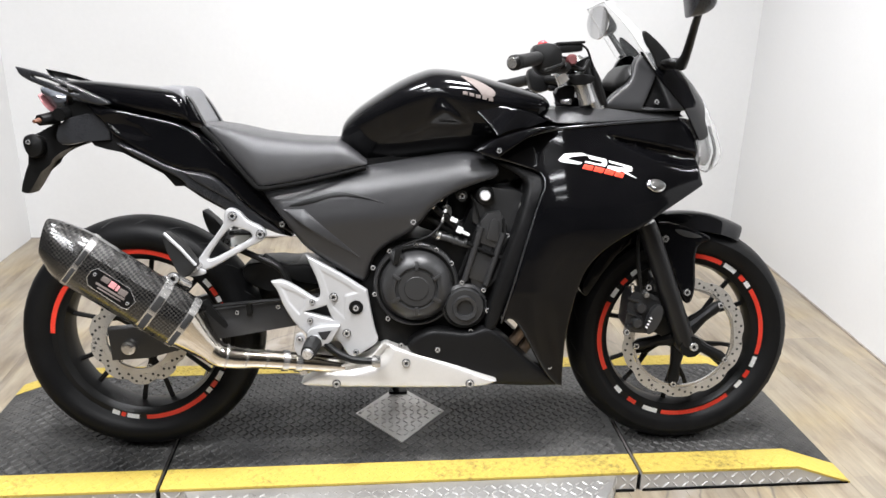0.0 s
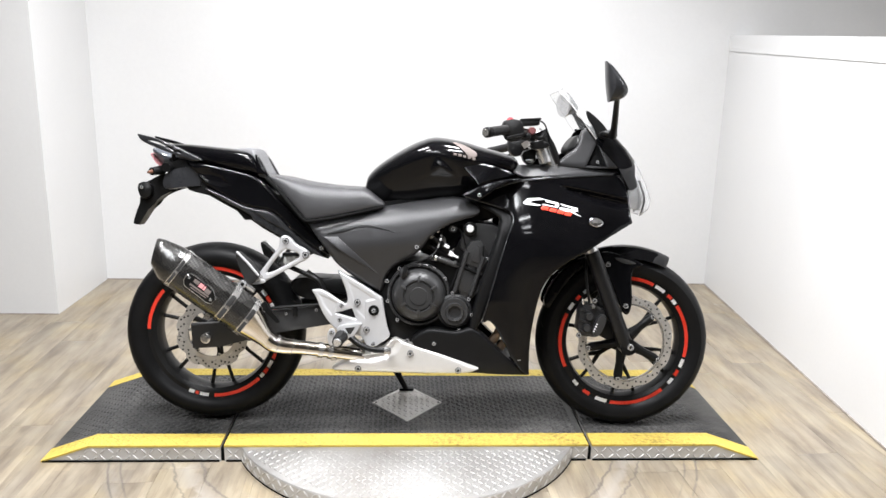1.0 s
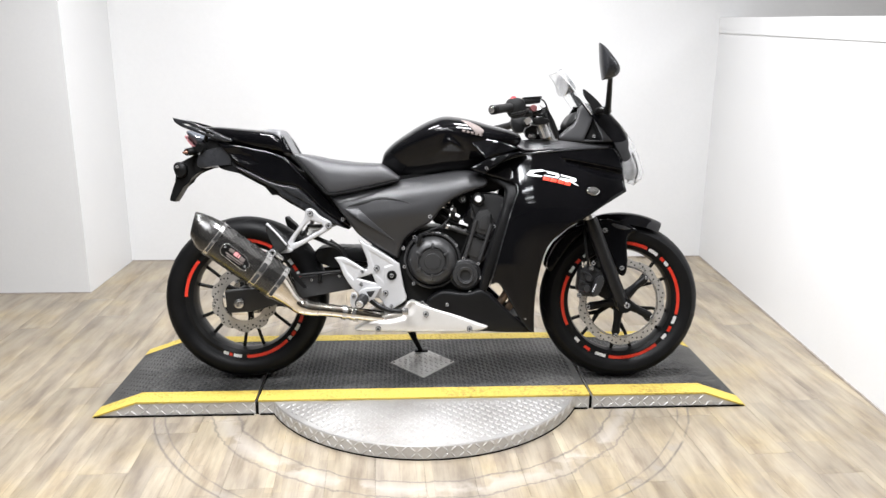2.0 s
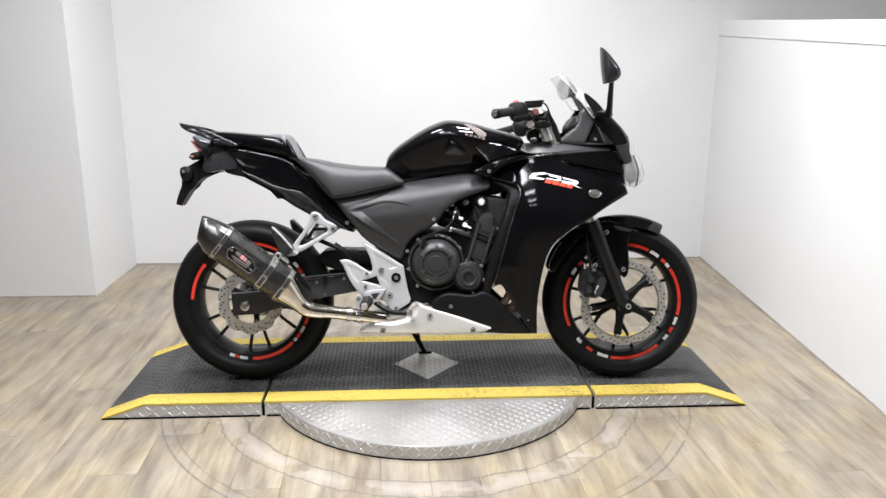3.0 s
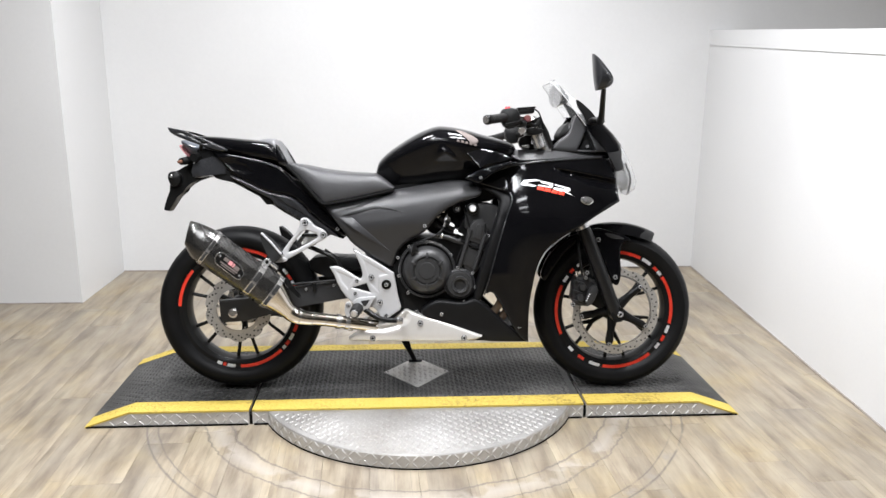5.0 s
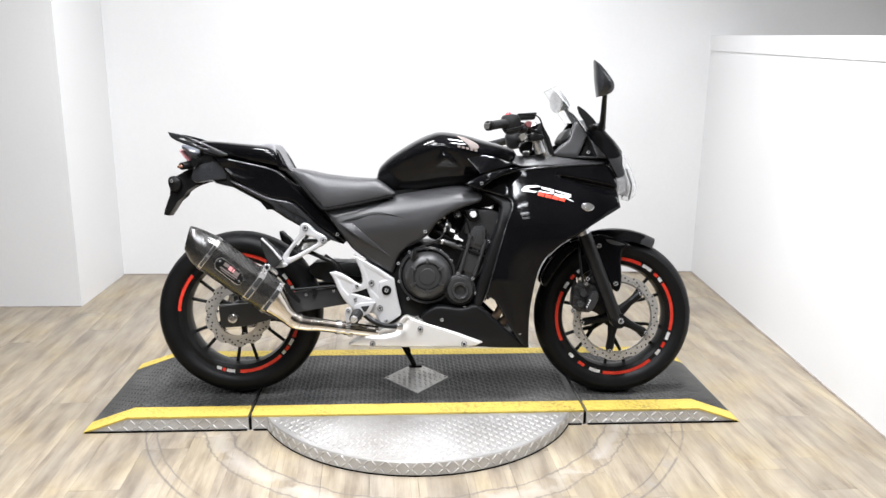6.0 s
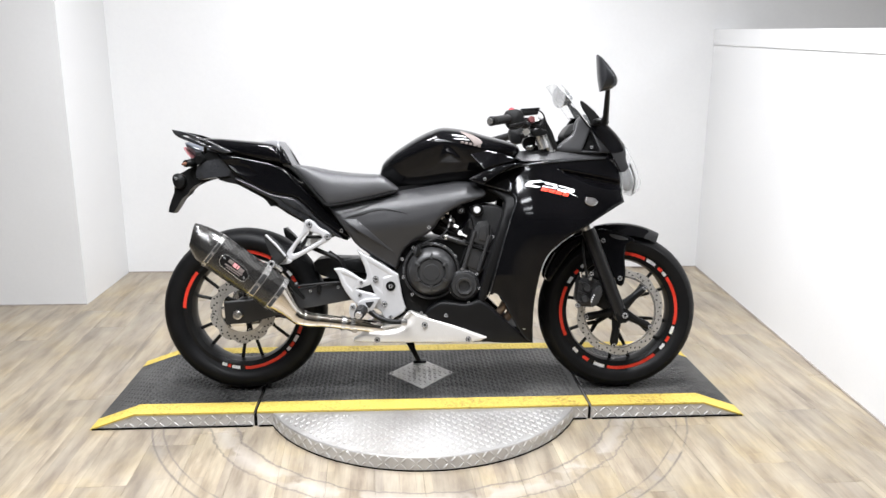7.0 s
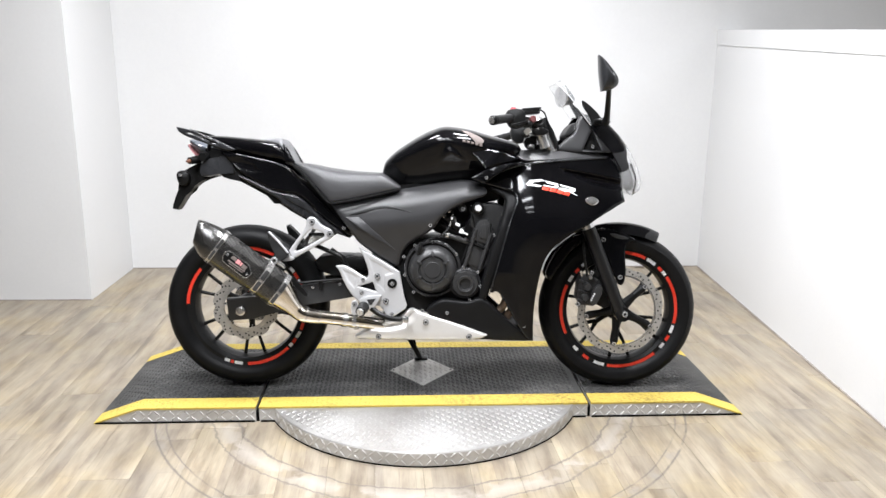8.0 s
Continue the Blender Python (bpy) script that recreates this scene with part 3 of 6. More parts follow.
def ceiling_light(x, y):
    root = tagged(new("ceiling_light"), "unseen white ceiling fitting with a lit tube", "ceiling light", "ceiling lights")
    root.location = (x, y, CEILING)
    part("housing", boxed((0, 0, -0.03), (1.26, 0.2, 0.06), 0.006), CEIL_MAT, root)
    for s in (-0.05, 0.05):
        part("tube", tube([(-0.58, s, -0.072), (0.58, s, -0.072)], 0.009, 10), TUBE, root)


# includes a fitting for the added fill tube beyond the partition
for fx, fy, watts in TUBES:
    ceiling_light(fx, fy)


def panel_light(x, y):
    root = tagged(new("panel_light"), "square lit ceiling panel light", "ceiling light", "square ceiling lights")
    root.location = (x, y, CEILING)
    part("bezel", boxed((0, 0, -0.02), (0.42, 0.42, 0.04), 0.006), CEIL_MAT, root)
    part("diffuser", boxed((0, 0, -0.042), (0.36, 0.36, 0.006), 0.002), TUBE, root)


for fx, fy, watts in PANELS:
    panel_light(fx, fy)


def downlight(x, y):
    root = tagged(new("downlight"), "round recessed ceiling downlight", "downlight")
    root.location = (x, y, CEILING)
    part("bezel", lathe([(0.058, -0.004), (0.075, 0.0), (0.078, 0.012), (0.058, 0.012)], segs=32, closed=True), CEIL_MAT, root).matrix_basis = pose(0, 0, -0.01, 90, 0, 0)


for fx, fy in DOWNLIGHTS:
    downlight(fx, fy)


# ---- the turntable platform ----
TOP, FRONT, REAR = 0.056, -0.45, 0.185
DISC_X, DISC_Y, DISC_R = -0.03, -0.19, 0.603


def lug(bm, x, y, z, angle, length, width, height, slope=0.0):
    """One raised tread bar: a long hexagon with a sloped top."""
    c, s = math.cos(angle), math.sin(angle)
    rim = [(-0.5, 0), (-0.28, -0.5), (0.28, -0.5), (0.5, 0), (0.28, 0.5), (-0.28, 0.5)]
    low = [bm.verts.new((x + (u * length) * c - v * width * s, y + u * length * s + v * width * c, z + slope * ((u * length) * c - v * width * s))) for u, v in rim]
    mid = [bm.verts.new((x + u * length * 0.3 * c * 2, y + u * length * 0.3 * s * 2, z + height + slope * u * length * 0.6 * c)) for u in (-0.5, 0.5)]
    for f in ((0, 1, "a"), (1, 2, "ab"), (2, 3, "b"), (3, 4, "b"), (4, 5, "ba"), (5, 0, "a")):
        i, j, t = f
        tip = {"a": [mid[0]], "b": [mid[1]], "ab": [mid[1], mid[0]], "ba": [mid[0], mid[1]]}[t]
        bm.faces.new([low[i], low[j], *tip])


def tread(x0, x1, y0, y1, z, pitch, length, width, height, accept, slope_at=None, worn=None):
    bm = bmesh.new()
    ny, nx = int((y1 - y0) / pitch), int((x1 - x0) / pitch)
    for j in range(ny + 1):
        for i in range(nx + 1):
            x, y = x0 + i * pitch, y0 + j * pitch
            if accept(x, y):
                zz, sl = slope_at(x) if slope_at else (z, 0.0)
                lug(bm, x, y, zz, math.pi / 4 if (i + j) % 2 else -math.pi / 4, length, width, height * (worn(x, y) if worn else 1.0), sl)
    return bm


def platform_section(x0, x1, ramp_end, label):
    """A flat section of platform; ramp_end -1 or 1 slopes that end to the floor, 0 has none."""
    root = tagged(new("platform_section"), label, "platform", "platform sections")
    rise = 0.155
    xa, xb = (x0 + rise, x1) if ramp_end < 0 else (x0, x1 - rise) if ramp_end > 0 else (x0, x1)

    def top(x):
        if ramp_end < 0 and x < xa:
            return max(0.002, TOP * (x - x0) / rise), TOP / rise
        if ramp_end > 0 and x > xb:
            return max(0.002, TOP * (x1 - x) / rise), -TOP / rise
        return TOP, 0.0

    def slab(y0, y1, lift, thick, material, name, lab=""):
        xs = sorted({x0, xa, xb, x1})
        bm = bmesh.new()
        cols = []
        for x in xs:
            z = top(x)[0] + lift
            cols.append([bm.verts.new((x, y0, max(0.0, z - thick))), bm.verts.new((x, y0, z)), bm.verts.new((x, y1, z)), bm.verts.new((x, y1, max(0.0, z - thick)))])
        for a, b in zip(cols, cols[1:]):
            for i in range(4):
                j = (i + 1) % 4
                bm.faces.new((a[i], a[j], b[j], b[i]))
        bm.faces.new(cols[0][::-1])
        bm.faces.new(cols[-1])
        bmesh.ops.recalc_face_normals(bm, faces=bm.faces)
        return part(name, bm, material, root, lab, 20)

    slab(FRONT, REAR, -0.004, 1.0, SKIRT_METAL, "base", "diamond plate aluminium base")
    mat = slab(FRONT + 0.078, REAR - 0.062, 0.002, 0.005, MAT_RUBBER, "rubber_mat", "black ribbed rubber mat")
    for y0, y1 in ((FRONT - 0.003, FRONT + 0.078), (REAR - 0.062, REAR + 0.003)):
        strip = slab(y0, y1, 0.003, 0.007, YELLOW, "edge_strip", "worn yellow safety edge")
        nubs = tread(x0 + 0.012, x1 - 0.012, y0 + 0.014, y1 - 0.008, TOP, 0.0175, 0.019, 0.007, 0.0017, lambda x, y: True, lambda x: (top(x)[0] + 0.003, top(x)[1]))
        tagged(part("tread", nubs, YELLOW, strip, sharp=10), kind="stuff")
    ridge = tread(x0 + 0.012, x1 - 0.012, FRONT + 0.09, REAR - 0.07, TOP, 0.0175, 0.021, 0.008, 0.0026,
                  lambda x, y: not (abs(x - DISC_X) / 0.137 + abs(y + 0.131) / 0.165 < 1), lambda x: (top(x)[0] + 0.0018, top(x)[1]))
    tagged(part("tread", ridge, MAT_RUBBER, root, sharp=10), kind="stuff")
    # raised bars on the upright front face
    bars = bmesh.new()
    n = int((x1 - x0) / 0.026)
    for i in range(n):
        for j in range(2):
            x, z = x0 + 0.015 + i * 0.026, 0.014 + j * 0.024
            if z + 0.012 > top(x)[0] - 0.002 or abs(x - DISC_X) < 0.545:
                continue
            lug(bars, x, -z, 0, math.pi / 4 if (i + j) % 2 else -math.pi / 4, 0.0245, 0.0058, 0.0026)
    bmesh.ops.transform(bars, matrix=Matrix(((1, 0, 0, 0), (0, 0, -1, FRONT), (0, -1, 0, 0), (0, 0, 0, 1))), verts=bars.verts)
    bmesh.ops.recalc_face_normals(bars, faces=bars.faces)
    if bars.verts:
        tagged(part("raised_pattern", bars, SKIRT_METAL, root, sharp=10), kind="stuff")
    # black strip painting the shadow gap between skirt and floor
    part("foot_shade", boxed(((x0 + x1) / 2, FRONT - 0.001, 0.003), (x1 - x0 - 0.01, 0.006, 0.006), 0.001), SHADE_BLACK, root)
    # added black bar darkens the open gap between sections in place of shade
    if ramp_end <= 0:
        part("joint_shade", boxed((x1 + 0.006, (FRONT + REAR) / 2, 0.022), (0.0115, REAR - FRONT - 0.012, 0.044), 0.001), SHADE_BLACK, root)
    return root


GAP_L, GAP_R = -0.634, 0.574
platform_section(-1.212, GAP_L - 0.006, -1, "black rubber platform section ramped to the floor, yellow edges")
platform_section(GAP_L + 0.006, GAP_R - 0.006, 0, "flat black rubber platform section with yellow edges")
platform_section(GAP_R + 0.006, 1.154, 1, "black rubber platform section ramped to the floor, yellow edges")


def turntable():
    root = tagged(new("turntable"), "round diamond plate aluminium turntable under the platform", "turntable")
    root.location = (DISC_X, DISC_Y, 0)
    z = TOP - 0.004
    bm = bmesh.new()
    n = 96
    y_cut = FRONT - 0.0045 - DISC_Y
    half = math.acos(-y_cut / DISC_R)
    arc = [(-math.pi / 2 - half) + 2 * half * i / n for i in range(n + 1)]
    prof = [(0.0, 0.004), (0.0, z - 0.004), (-0.003, z)]
    rows = [[bm.verts.new(((DISC_R + d) * math.cos(a), min(y_cut, (DISC_R + d) * math.sin(a)), h)) for a in arc] for d, h in prof]
    for a, b in zip(rows, rows[1:]):
        for i in range(n):
            bm.faces.new((a[i], a[i + 1], b[i + 1], b[i]))
    bm.faces.new(rows[-1])
    bmesh.ops.triangulate(bm, faces=[f for f in bm.faces if len(f.verts) > 4])
    bmesh.ops.recalc_face_normals(bm, faces=bm.faces)
    # upright rim faces take the lightened copy, the top the plain one
    for f in bm.faces:
        f.material_index = 0 if abs(f.normal.z) > 0.5 else 1
    part("disc", bm, [PLATE_METAL, SKIRT_METAL], root, "", 25)
    bars = tread(-DISC_R, DISC_R, -DISC_R, y_cut, z, 0.0195, 0.0195, 0.0055, 0.0023, lambda x, y: math.hypot(x, y) < DISC_R - 0.016 and y < y_cut - 0.012,
                 worn=lambda x, y: min(1.0, 0.40 + (max(0.0, math.hypot((x + 0.14) / 1.4, (y + 0.36) / 0.8) - 0.10) / 0.12)))
    tagged(part("raised_pattern", bars, PLATE_METAL, root, sharp=10), kind="stuff")
    rimb = bmesh.new()
    steps = int(2 * half * DISC_R / 0.026)
    for i in range(steps):
        a = arc[0] + 2 * half * (i + 0.5) / steps
        for j in range(2):
            b2 = bmesh.new()
            lug(b2, 0, 0, 0, math.pi / 4 if (i + j) % 2 else -math.pi / 4, 0.0245, 0.0058, 0.0026)
            m = Matrix.Translation((DISC_R * math.cos(a), DISC_R * math.sin(a), 0.015 + 0.024 * j)) @ pose(0, 0, 0, 0, 0, math.degrees(a) + 90) @ pose(0, 0, 0, 90, 0, 0)
            b2.verts.index_update()
            vs = [rimb.verts.new(m @ v.co) for v in b2.verts]
            for f in b2.faces:
                rimb.faces.new([vs[v.index] for v in f.verts])
            b2.free()
    bmesh.ops.recalc_face_normals(rimb, faces=rimb.faces)
    tagged(part("raised_pattern", rimb, SKIRT_METAL, root, sharp=10), kind="stuff")
    # black band painting the shadow gap under the disc's rim
    foot = [[((DISC_R + d) * math.cos(a), (DISC_R + d) * math.sin(a), h) for d, h in ((-0.03, 0.0), (0.001, 0.0), (0.001, 0.005), (-0.03, 0.005))] for a in arc]
    part("foot_ring_shade", loft(foot), SHADE_BLACK, root)
    screw = mesh_from("screw", lathe([(0, -0.0012), (0.0045, -0.0012), (0.0055, 0.0)], segs=12), STEEL)
    for x, y in ((-0.3, -0.285), (-0.03, -0.28), (0.25, -0.285), (-0.32, -0.42), (0.0, -0.52), (0.33, -0.40)):
        piece("screw", screw, root, pose(x, y, z, -90, 0, 0) @ pose(0, 0, 0, 180, 0, 0))


turntable()


def steel_diamond():
    root = tagged(new("floor_plate"), "diamond-shaped bare metal tread plate set in the mat", "metal plate")
    root.location = (DISC_X - 0.003, -0.131, TOP + 0.002)
    bm = bmesh.new()
    pts = [(-0.13, 0), (0, -0.156), (0.13, 0), (0, 0.156)]
    lo = [bm.verts.new((x, y, -0.003)) for x, y in pts]
    hi = [bm.verts.new((x * 0.985, y * 0.985, 0.0025)) for x, y in pts]
    for i in range(4):
        bm.faces.new((lo[i], lo[(i + 1) % 4], hi[(i + 1) % 4], hi[i]))
    bm.faces.new(hi)
    bmesh.ops.recalc_face_normals(bm, faces=bm.faces)
    part("plate", bm, PLATE_METAL, root)
    bars = tread(-0.13, 0.13, -0.156, 0.156, 0.0025, 0.0205, 0.0195, 0.006, 0.002, lambda x, y: abs(x) / 0.118 + abs(y) / 0.142 < 1)
    tagged(part("raised_pattern", bars, PLATE_METAL, root, sharp=10), kind="stuff")
    screw = mesh_from("screw", lathe([(0, 0.003), (0.004, 0.003), (0.005, 0.0)], segs=12), STEEL)
    for x in (-0.115, 0.115):
        piece("screw", screw, root, pose(x, 0, 0.0025, 90, 0, 0))


steel_diamond()


# ---- the motorcycle ----
bike = tagged(new("motorcycle"), "gloss black sport motorcycle leaning on its side stand on the platform", "motorcycle")
bike.matrix_world = pose(0, -0.25, TOP + 0.004, -8, 0, -2)
REAR_AXLE, FRONT_AXLE = (-0.697, 0.0, 0.304), (0.712, 0.0, 0.295)


def bolt_mesh():
    """A bright socket-head bolt on a dark washer."""
    bm = lathe([(0, -0.2), (0.42, -0.2), (0.5, -0.55), (0.92, -0.55), (1.0, -0.45), (1.0, 0.0), (1.15, -0.05), (1.15, 0.12)], segs=16)
    for f in bm.faces:
        r = sum(math.hypot(v.co.x, v.co.z) for v in f.verts) / len(f.verts)
        f.material_index = 1 if r > 1.05 or r < 0.44 else 0
    return mesh_from("bolt", bm, [BOLT_STEEL, SATIN])


BOLT = bolt_mesh()


def bolts(parent, spots, w, r=0.006, data=BOLT, side=1):
    for x, z in spots:
        wide = w(x, z) if callable(w) else w
        piece("bolt", data, parent, Matrix.Translation((x, -side * wide, z)) @ Matrix.Diagonal((r, side * r, r, 1)))


def eased(d, slope, run):
    """Grows from nothing to a steady slope over a run."""
    d = max(0.0, d)
    return slope * d * d / (2 * run) if d < run else slope * (d - run / 2)


def fairing_reach(x, z):
    w = 0.235 - 0.38 * max(0, x - 0.29) ** 2
    return w - eased(0.68 - z, 0.20, 0.16) - eased(z - 0.60, 0.45, 0.14) + eased(z - 0.76, 0.25, 0.08) - min(0.03, eased(0.39 - x, 0.6, 0.12)) * min(1, max(0, (z - 0.45) / 0.2))


def upper_reach(x, z):
    return fairing_reach(x, min(z, 0.855)) - 0.75 * max(0, z - 0.855) - 0.001


def cover_reach(x, z):
    return 0.178 - 0.10 * max(0, -0.15 - x) - eased(z - 0.682 - 0.17 * min(0.23, x + 0.127), 1.15, 0.045) - 0.20 * max(0, 0.63 - z)


def tail_reach(x, z):
    return 0.118 - 0.06 * max(0, -0.45 - x)


def both(name, material, label, make):
    """The same moulding on both flanks."""
    return [part(name, make(side), material, bike, label) for side in (1, -1)]


# wheels
def wheel(axle, radius, width, rim_r, label, tapes, arm):
    def section(r0, r1, hw):
        side = [(r0, hw * 0.62), (r0 + 0.0085, hw * 0.70), (r0 + 0.013, hw * 0.82), (r0 + 0.030, hw * 0.98), (r0 + 0.048, hw), (r1 - 0.020, hw * 0.86), (r1 - 0.007, hw * 0.55), (r1 - 0.001, hw * 0.22)]
        return side + [(r, -y) for r, y in reversed(side)]

    cx, cy, cz = axle
    hw = width / 2
    rim_profile = [(rim_r + 0.0085, hw * 0.675), (rim_r - 0.007, hw * 0.685), (rim_r - 0.012, hw * 0.60), (rim_r - 0.020, hw * 0.52), (rim_r - 0.026, hw * 0.2)]
    rim_profile += [(r, -y) for r, y in reversed(rim_profile)]
    w = part("wheel", lathe(rim_profile, axle, 72), SATIN, bike, label)
    part("tyre", lathe(section(rim_r, radius, hw), axle, 96), RUBBER, w, "black road tyre with fine tread")
    grooves = bmesh.new()
    for i in range(22):
        a = 2 * math.pi * i / 22
        for s in (-1, 1):
            pts = []
            for k in range(5):
                u = k / 4
                yy = s * hw * (0.30 + 0.52 * u)
                rr = float(np.interp(abs(yy) / hw, [0.22, 0.55, 0.86, 1.0], [radius - 0.001, radius - 0.007, radius - 0.020, radius - 0.045])) - 0.0012
                aa = a + 0.16 * u + (0.14 if s > 0 else 0)
                pts.append((cx + rr * math.cos(aa), cy + yy, cz + rr * math.sin(aa)))
            tube(pts, [0.0006, 0.0017, 0.0020, 0.0017, 0.0005], 6, bm=grooves, smooth=9)
    tagged(part("tread_groove", grooves, HOLE, w), kind="stuff")
    part("hub", lathe([(0.0, -hw * 0.75), (0.026, -hw * 0.75), (0.040, -hw * 0.5), (0.046, 0), (0.040, hw * 0.5), (0.026, hw * 0.75), (0, hw * 0.75)], axle, 32), SATIN, w)
    spoke = bmesh.new()
    tube([(0.03, 0, 0), (0.07, 0, 0), (arm, 0, 0)], [0.016, 0.012, 0.012], 8, bm=spoke, squash=0.8)
    for s in (-1, 1):
        tube([(arm - 0.008, 0, s * 0.004), (arm + 0.03, 0, s * 0.022), (rim_r - 0.018, 0, s * 0.040)], [0.009, 0.0062, 0.0068], 8, bm=spoke)
    data = mesh_from("spoke", spoke, SATIN)
    for k in range(6):
        piece("spoke", data, w, Matrix.Translation(axle) @ pose(0, 0, 0, 0, 60 * k + 25, 0))
    for a0, a1, col in tapes:
        for s in (1, -1):
            bm = bmesh.new()
            n = max(2, int(abs(a1 - a0) / 3))
            rows = []
            for r, y in ((rim_r - 0.0045, hw * 0.690), (rim_r + 0.0076, hw * 0.690)):
                rows.append([bm.verts.new((cx + r * math.cos(t), cy - s * (y + 0.0012), cz + r * math.sin(t))) for t in (radians(a0 + (a1 - a0) * i / n) for i in range(n + 1))])
            for i in range(n):
                bm.faces.new((rows[0][i], rows[0][i + 1], rows[1][i + 1], rows[1][i]))
            bmesh.ops.solidify(bm, geom=bm.faces[:], thickness=0.0006)
            bmesh.ops.recalc_face_normals(bm, faces=bm.faces)
            part("rim_tape", bm, RED_TAPE if col == "r" else WHITE_TAPE, w, "red reflective tape" if col == "r" else "white reflective tape")
    return w


def brake_disc(parent, centre, r_out, r_in, lobes, wave, label):
    """A wavy drilled rotor."""
    cx, cy, cz = centre
    n = 144
    bm = bmesh.new()
    outer = lambda a: r_out - wave * (0.5 + 0.5 * math.cos(lobes * a)) ** 3
    inner = lambda a: r_in + 0.004 * (0.5 + 0.5 * math.cos(lobes * a + 2)) ** 2
    rows = []
    for f, y in ((outer, -0.002), (outer, 0.002), (inner, 0.002), (inner, -0.002)):
        rows.append([bm.verts.new((cx + f(a) * math.cos(a), cy + y, cz + f(a) * math.sin(a))) for a in (2 * math.pi * i / n for i in range(n))])
    for a, b in zip(rows, rows[1:] + rows[:1]):
        for i in range(n):
            bm.faces.new((a[i], a[(i + 1) % n], b[(i + 1) % n], b[i]))
    bmesh.ops.recalc_face_normals(bm, faces=bm.faces)
    d = part("brake_disc", bm, DISC, parent, label)
    # dark dots on the rotor paint the shade of drilled holes
    holes = bmesh.new()
    for i in range(60):
        a = 2 * math.pi * i / 60
        r = r_in + (r_out - r_in) * (0.28, 0.52, 0.74)[i % 3]
        lathe([(0, -0.0026), (0.0030, -0.0026), (0.0036, -0.0018)], (cx + r * math.cos(a), cy, cz + r * math.sin(a)), 10, bm=holes)
    tagged(part("hole_shade", holes, HOLE, parent), kind="stuff")
    return d


FRONT_TAPES = [(35, -14, "r"), (-16, -24, "w"), (-27, -33, "r"), (-36, -42, "w"), (-50, -100, "r"), (-103, -114, "w"), (-120, -127, "r"), (-134, -140, "w"),
               (-155, -205, "r"), (-209, -216, "w"), (-220, -225, "r"), (-229, -234, "w"), (110, 64, "r"), (62, 52, "w"), (48, 43, "r"), (42, 37, "w")]
REAR_TAPES = [(178, 140, "r"), (104, 62, "r"), (42, 36, "w"), (35, 29, "r"), (28, 24, "w"), (23, 14, "r"), (-90, -46, "r"), (-95, -103, "w"), (-104, -107, "r"),
              (-108, -113, "w"), (-44, -40, "w"), (-39, -34, "r"), (-33, -26, "w"), (-24, -12, "r")]
front_wheel = wheel(FRONT_AXLE, 0.30, 0.118, 0.2185, "front wheel with black split spokes and red rim tape", FRONT_TAPES, 0.105)
rear_wheel = wheel(REAR_AXLE, 0.305, 0.152, 0.2185, "rear wheel with black split spokes and red rim tape", REAR_TAPES, 0.095)
brake_disc(front_wheel, (FRONT_AXLE[0], -0.062, FRONT_AXLE[2]), 0.165, 0.137, 10, 0.0062, "drilled wavy steel brake disc")
brake_disc(rear_wheel, (REAR_AXLE[0], -0.075, REAR_AXLE[2]), 0.122, 0.090, 10, 0.0085, "drilled wavy steel brake disc")
part("disc_ring", lathe([(0.1385, -0.003), (0.1385, 0.003), (0.131, 0.003), (0.131, -0.003)], (FRONT_AXLE[0], -0.060, FRONT_AXLE[2]), 72, closed=True), STEEL, front_wheel)
part("disc_carrier", lathe([(0.092, -0.004), (0.092, 0.003), (0.079, 0.003), (0.079, -0.005)], (REAR_AXLE[0], -0.074, REAR_AXLE[2]), 60, closed=True), DISC, rear_wheel, "bare metal disc carrier")
carrier = bmesh.new()
tube([(0.0, -0.045, 0), (0.03, -0.045, 0), (0.075, -0.050, 0), (0.118, -0.058, 0), (0.136, -0.060, 0)], [0.026, 0.021, 0.014, 0.016, 0.009], 10, bm=carrier)
carrier = mesh_from("disc_arm", carrier, SATIN)
for k in range(5):
    m = Matrix.Translation(FRONT_AXLE) @ pose(0, 0, 0, 0, 72 * k - 45, 0)
    piece("disc_arm", carrier, front_wheel, m)
    piece("bolt", BOLT, front_wheel, m @ Matrix.Translation((0.129, -0.068, 0)) @ Matrix.Diagonal((0.008, 0.008, 0.008, 1)))
for k in range(6):
    m = Matrix.Translation(REAR_AXLE) @ pose(0, 0, 0, 0, 60 * k + 10, 0)
    piece("bolt", BOLT, rear_wheel, m @ Matrix.Translation((0.074, -0.080, 0)) @ Matrix.Diagonal((0.005, 0.005, 0.005, 1)))

# forks and front brake
for s in (1, -1):
    y = -0.108 * s
    fork = part("fork_leg", tube([(0.708, y, 0.275), (0.700, y, 0.30), (0.590, y, 0.575), (0.575, y, 0.610)], [0.019, 0.025, 0.0255, 0.024], 20), FORK_MAT, bike, "black lower fork leg")
    part("fork_tube", tube([(0.580, y, 0.60), (0.390, y, 0.985)], 0.0225, 20), BOLT_STEEL, fork, "chromed fork tube")
    part("axle_clamp", tube([(0.708, y - s * 0.022, 0.292), (0.708, y + s * 0.03, 0.292)], 0.028, 20), SATIN, fork)
    bolts(fork, [(0.714, 0.293)], 0.108 + 0.022, 0.011, BOLT, s)
CALIPER = [(0.540, 0.345), (0.556, 0.322), (0.604, 0.318), (0.622, 0.345), (0.634, 0.400), (0.622, 0.418), (0.600, 0.412), (0.588, 0.432), (0.556, 0.430), (0.546, 0.405)]
caliper = part("brake_caliper", prism(CALIPER, -0.100, -0.034, 0.004, 0), ENGINE_MAT, bike, "black two-piston front brake caliper")
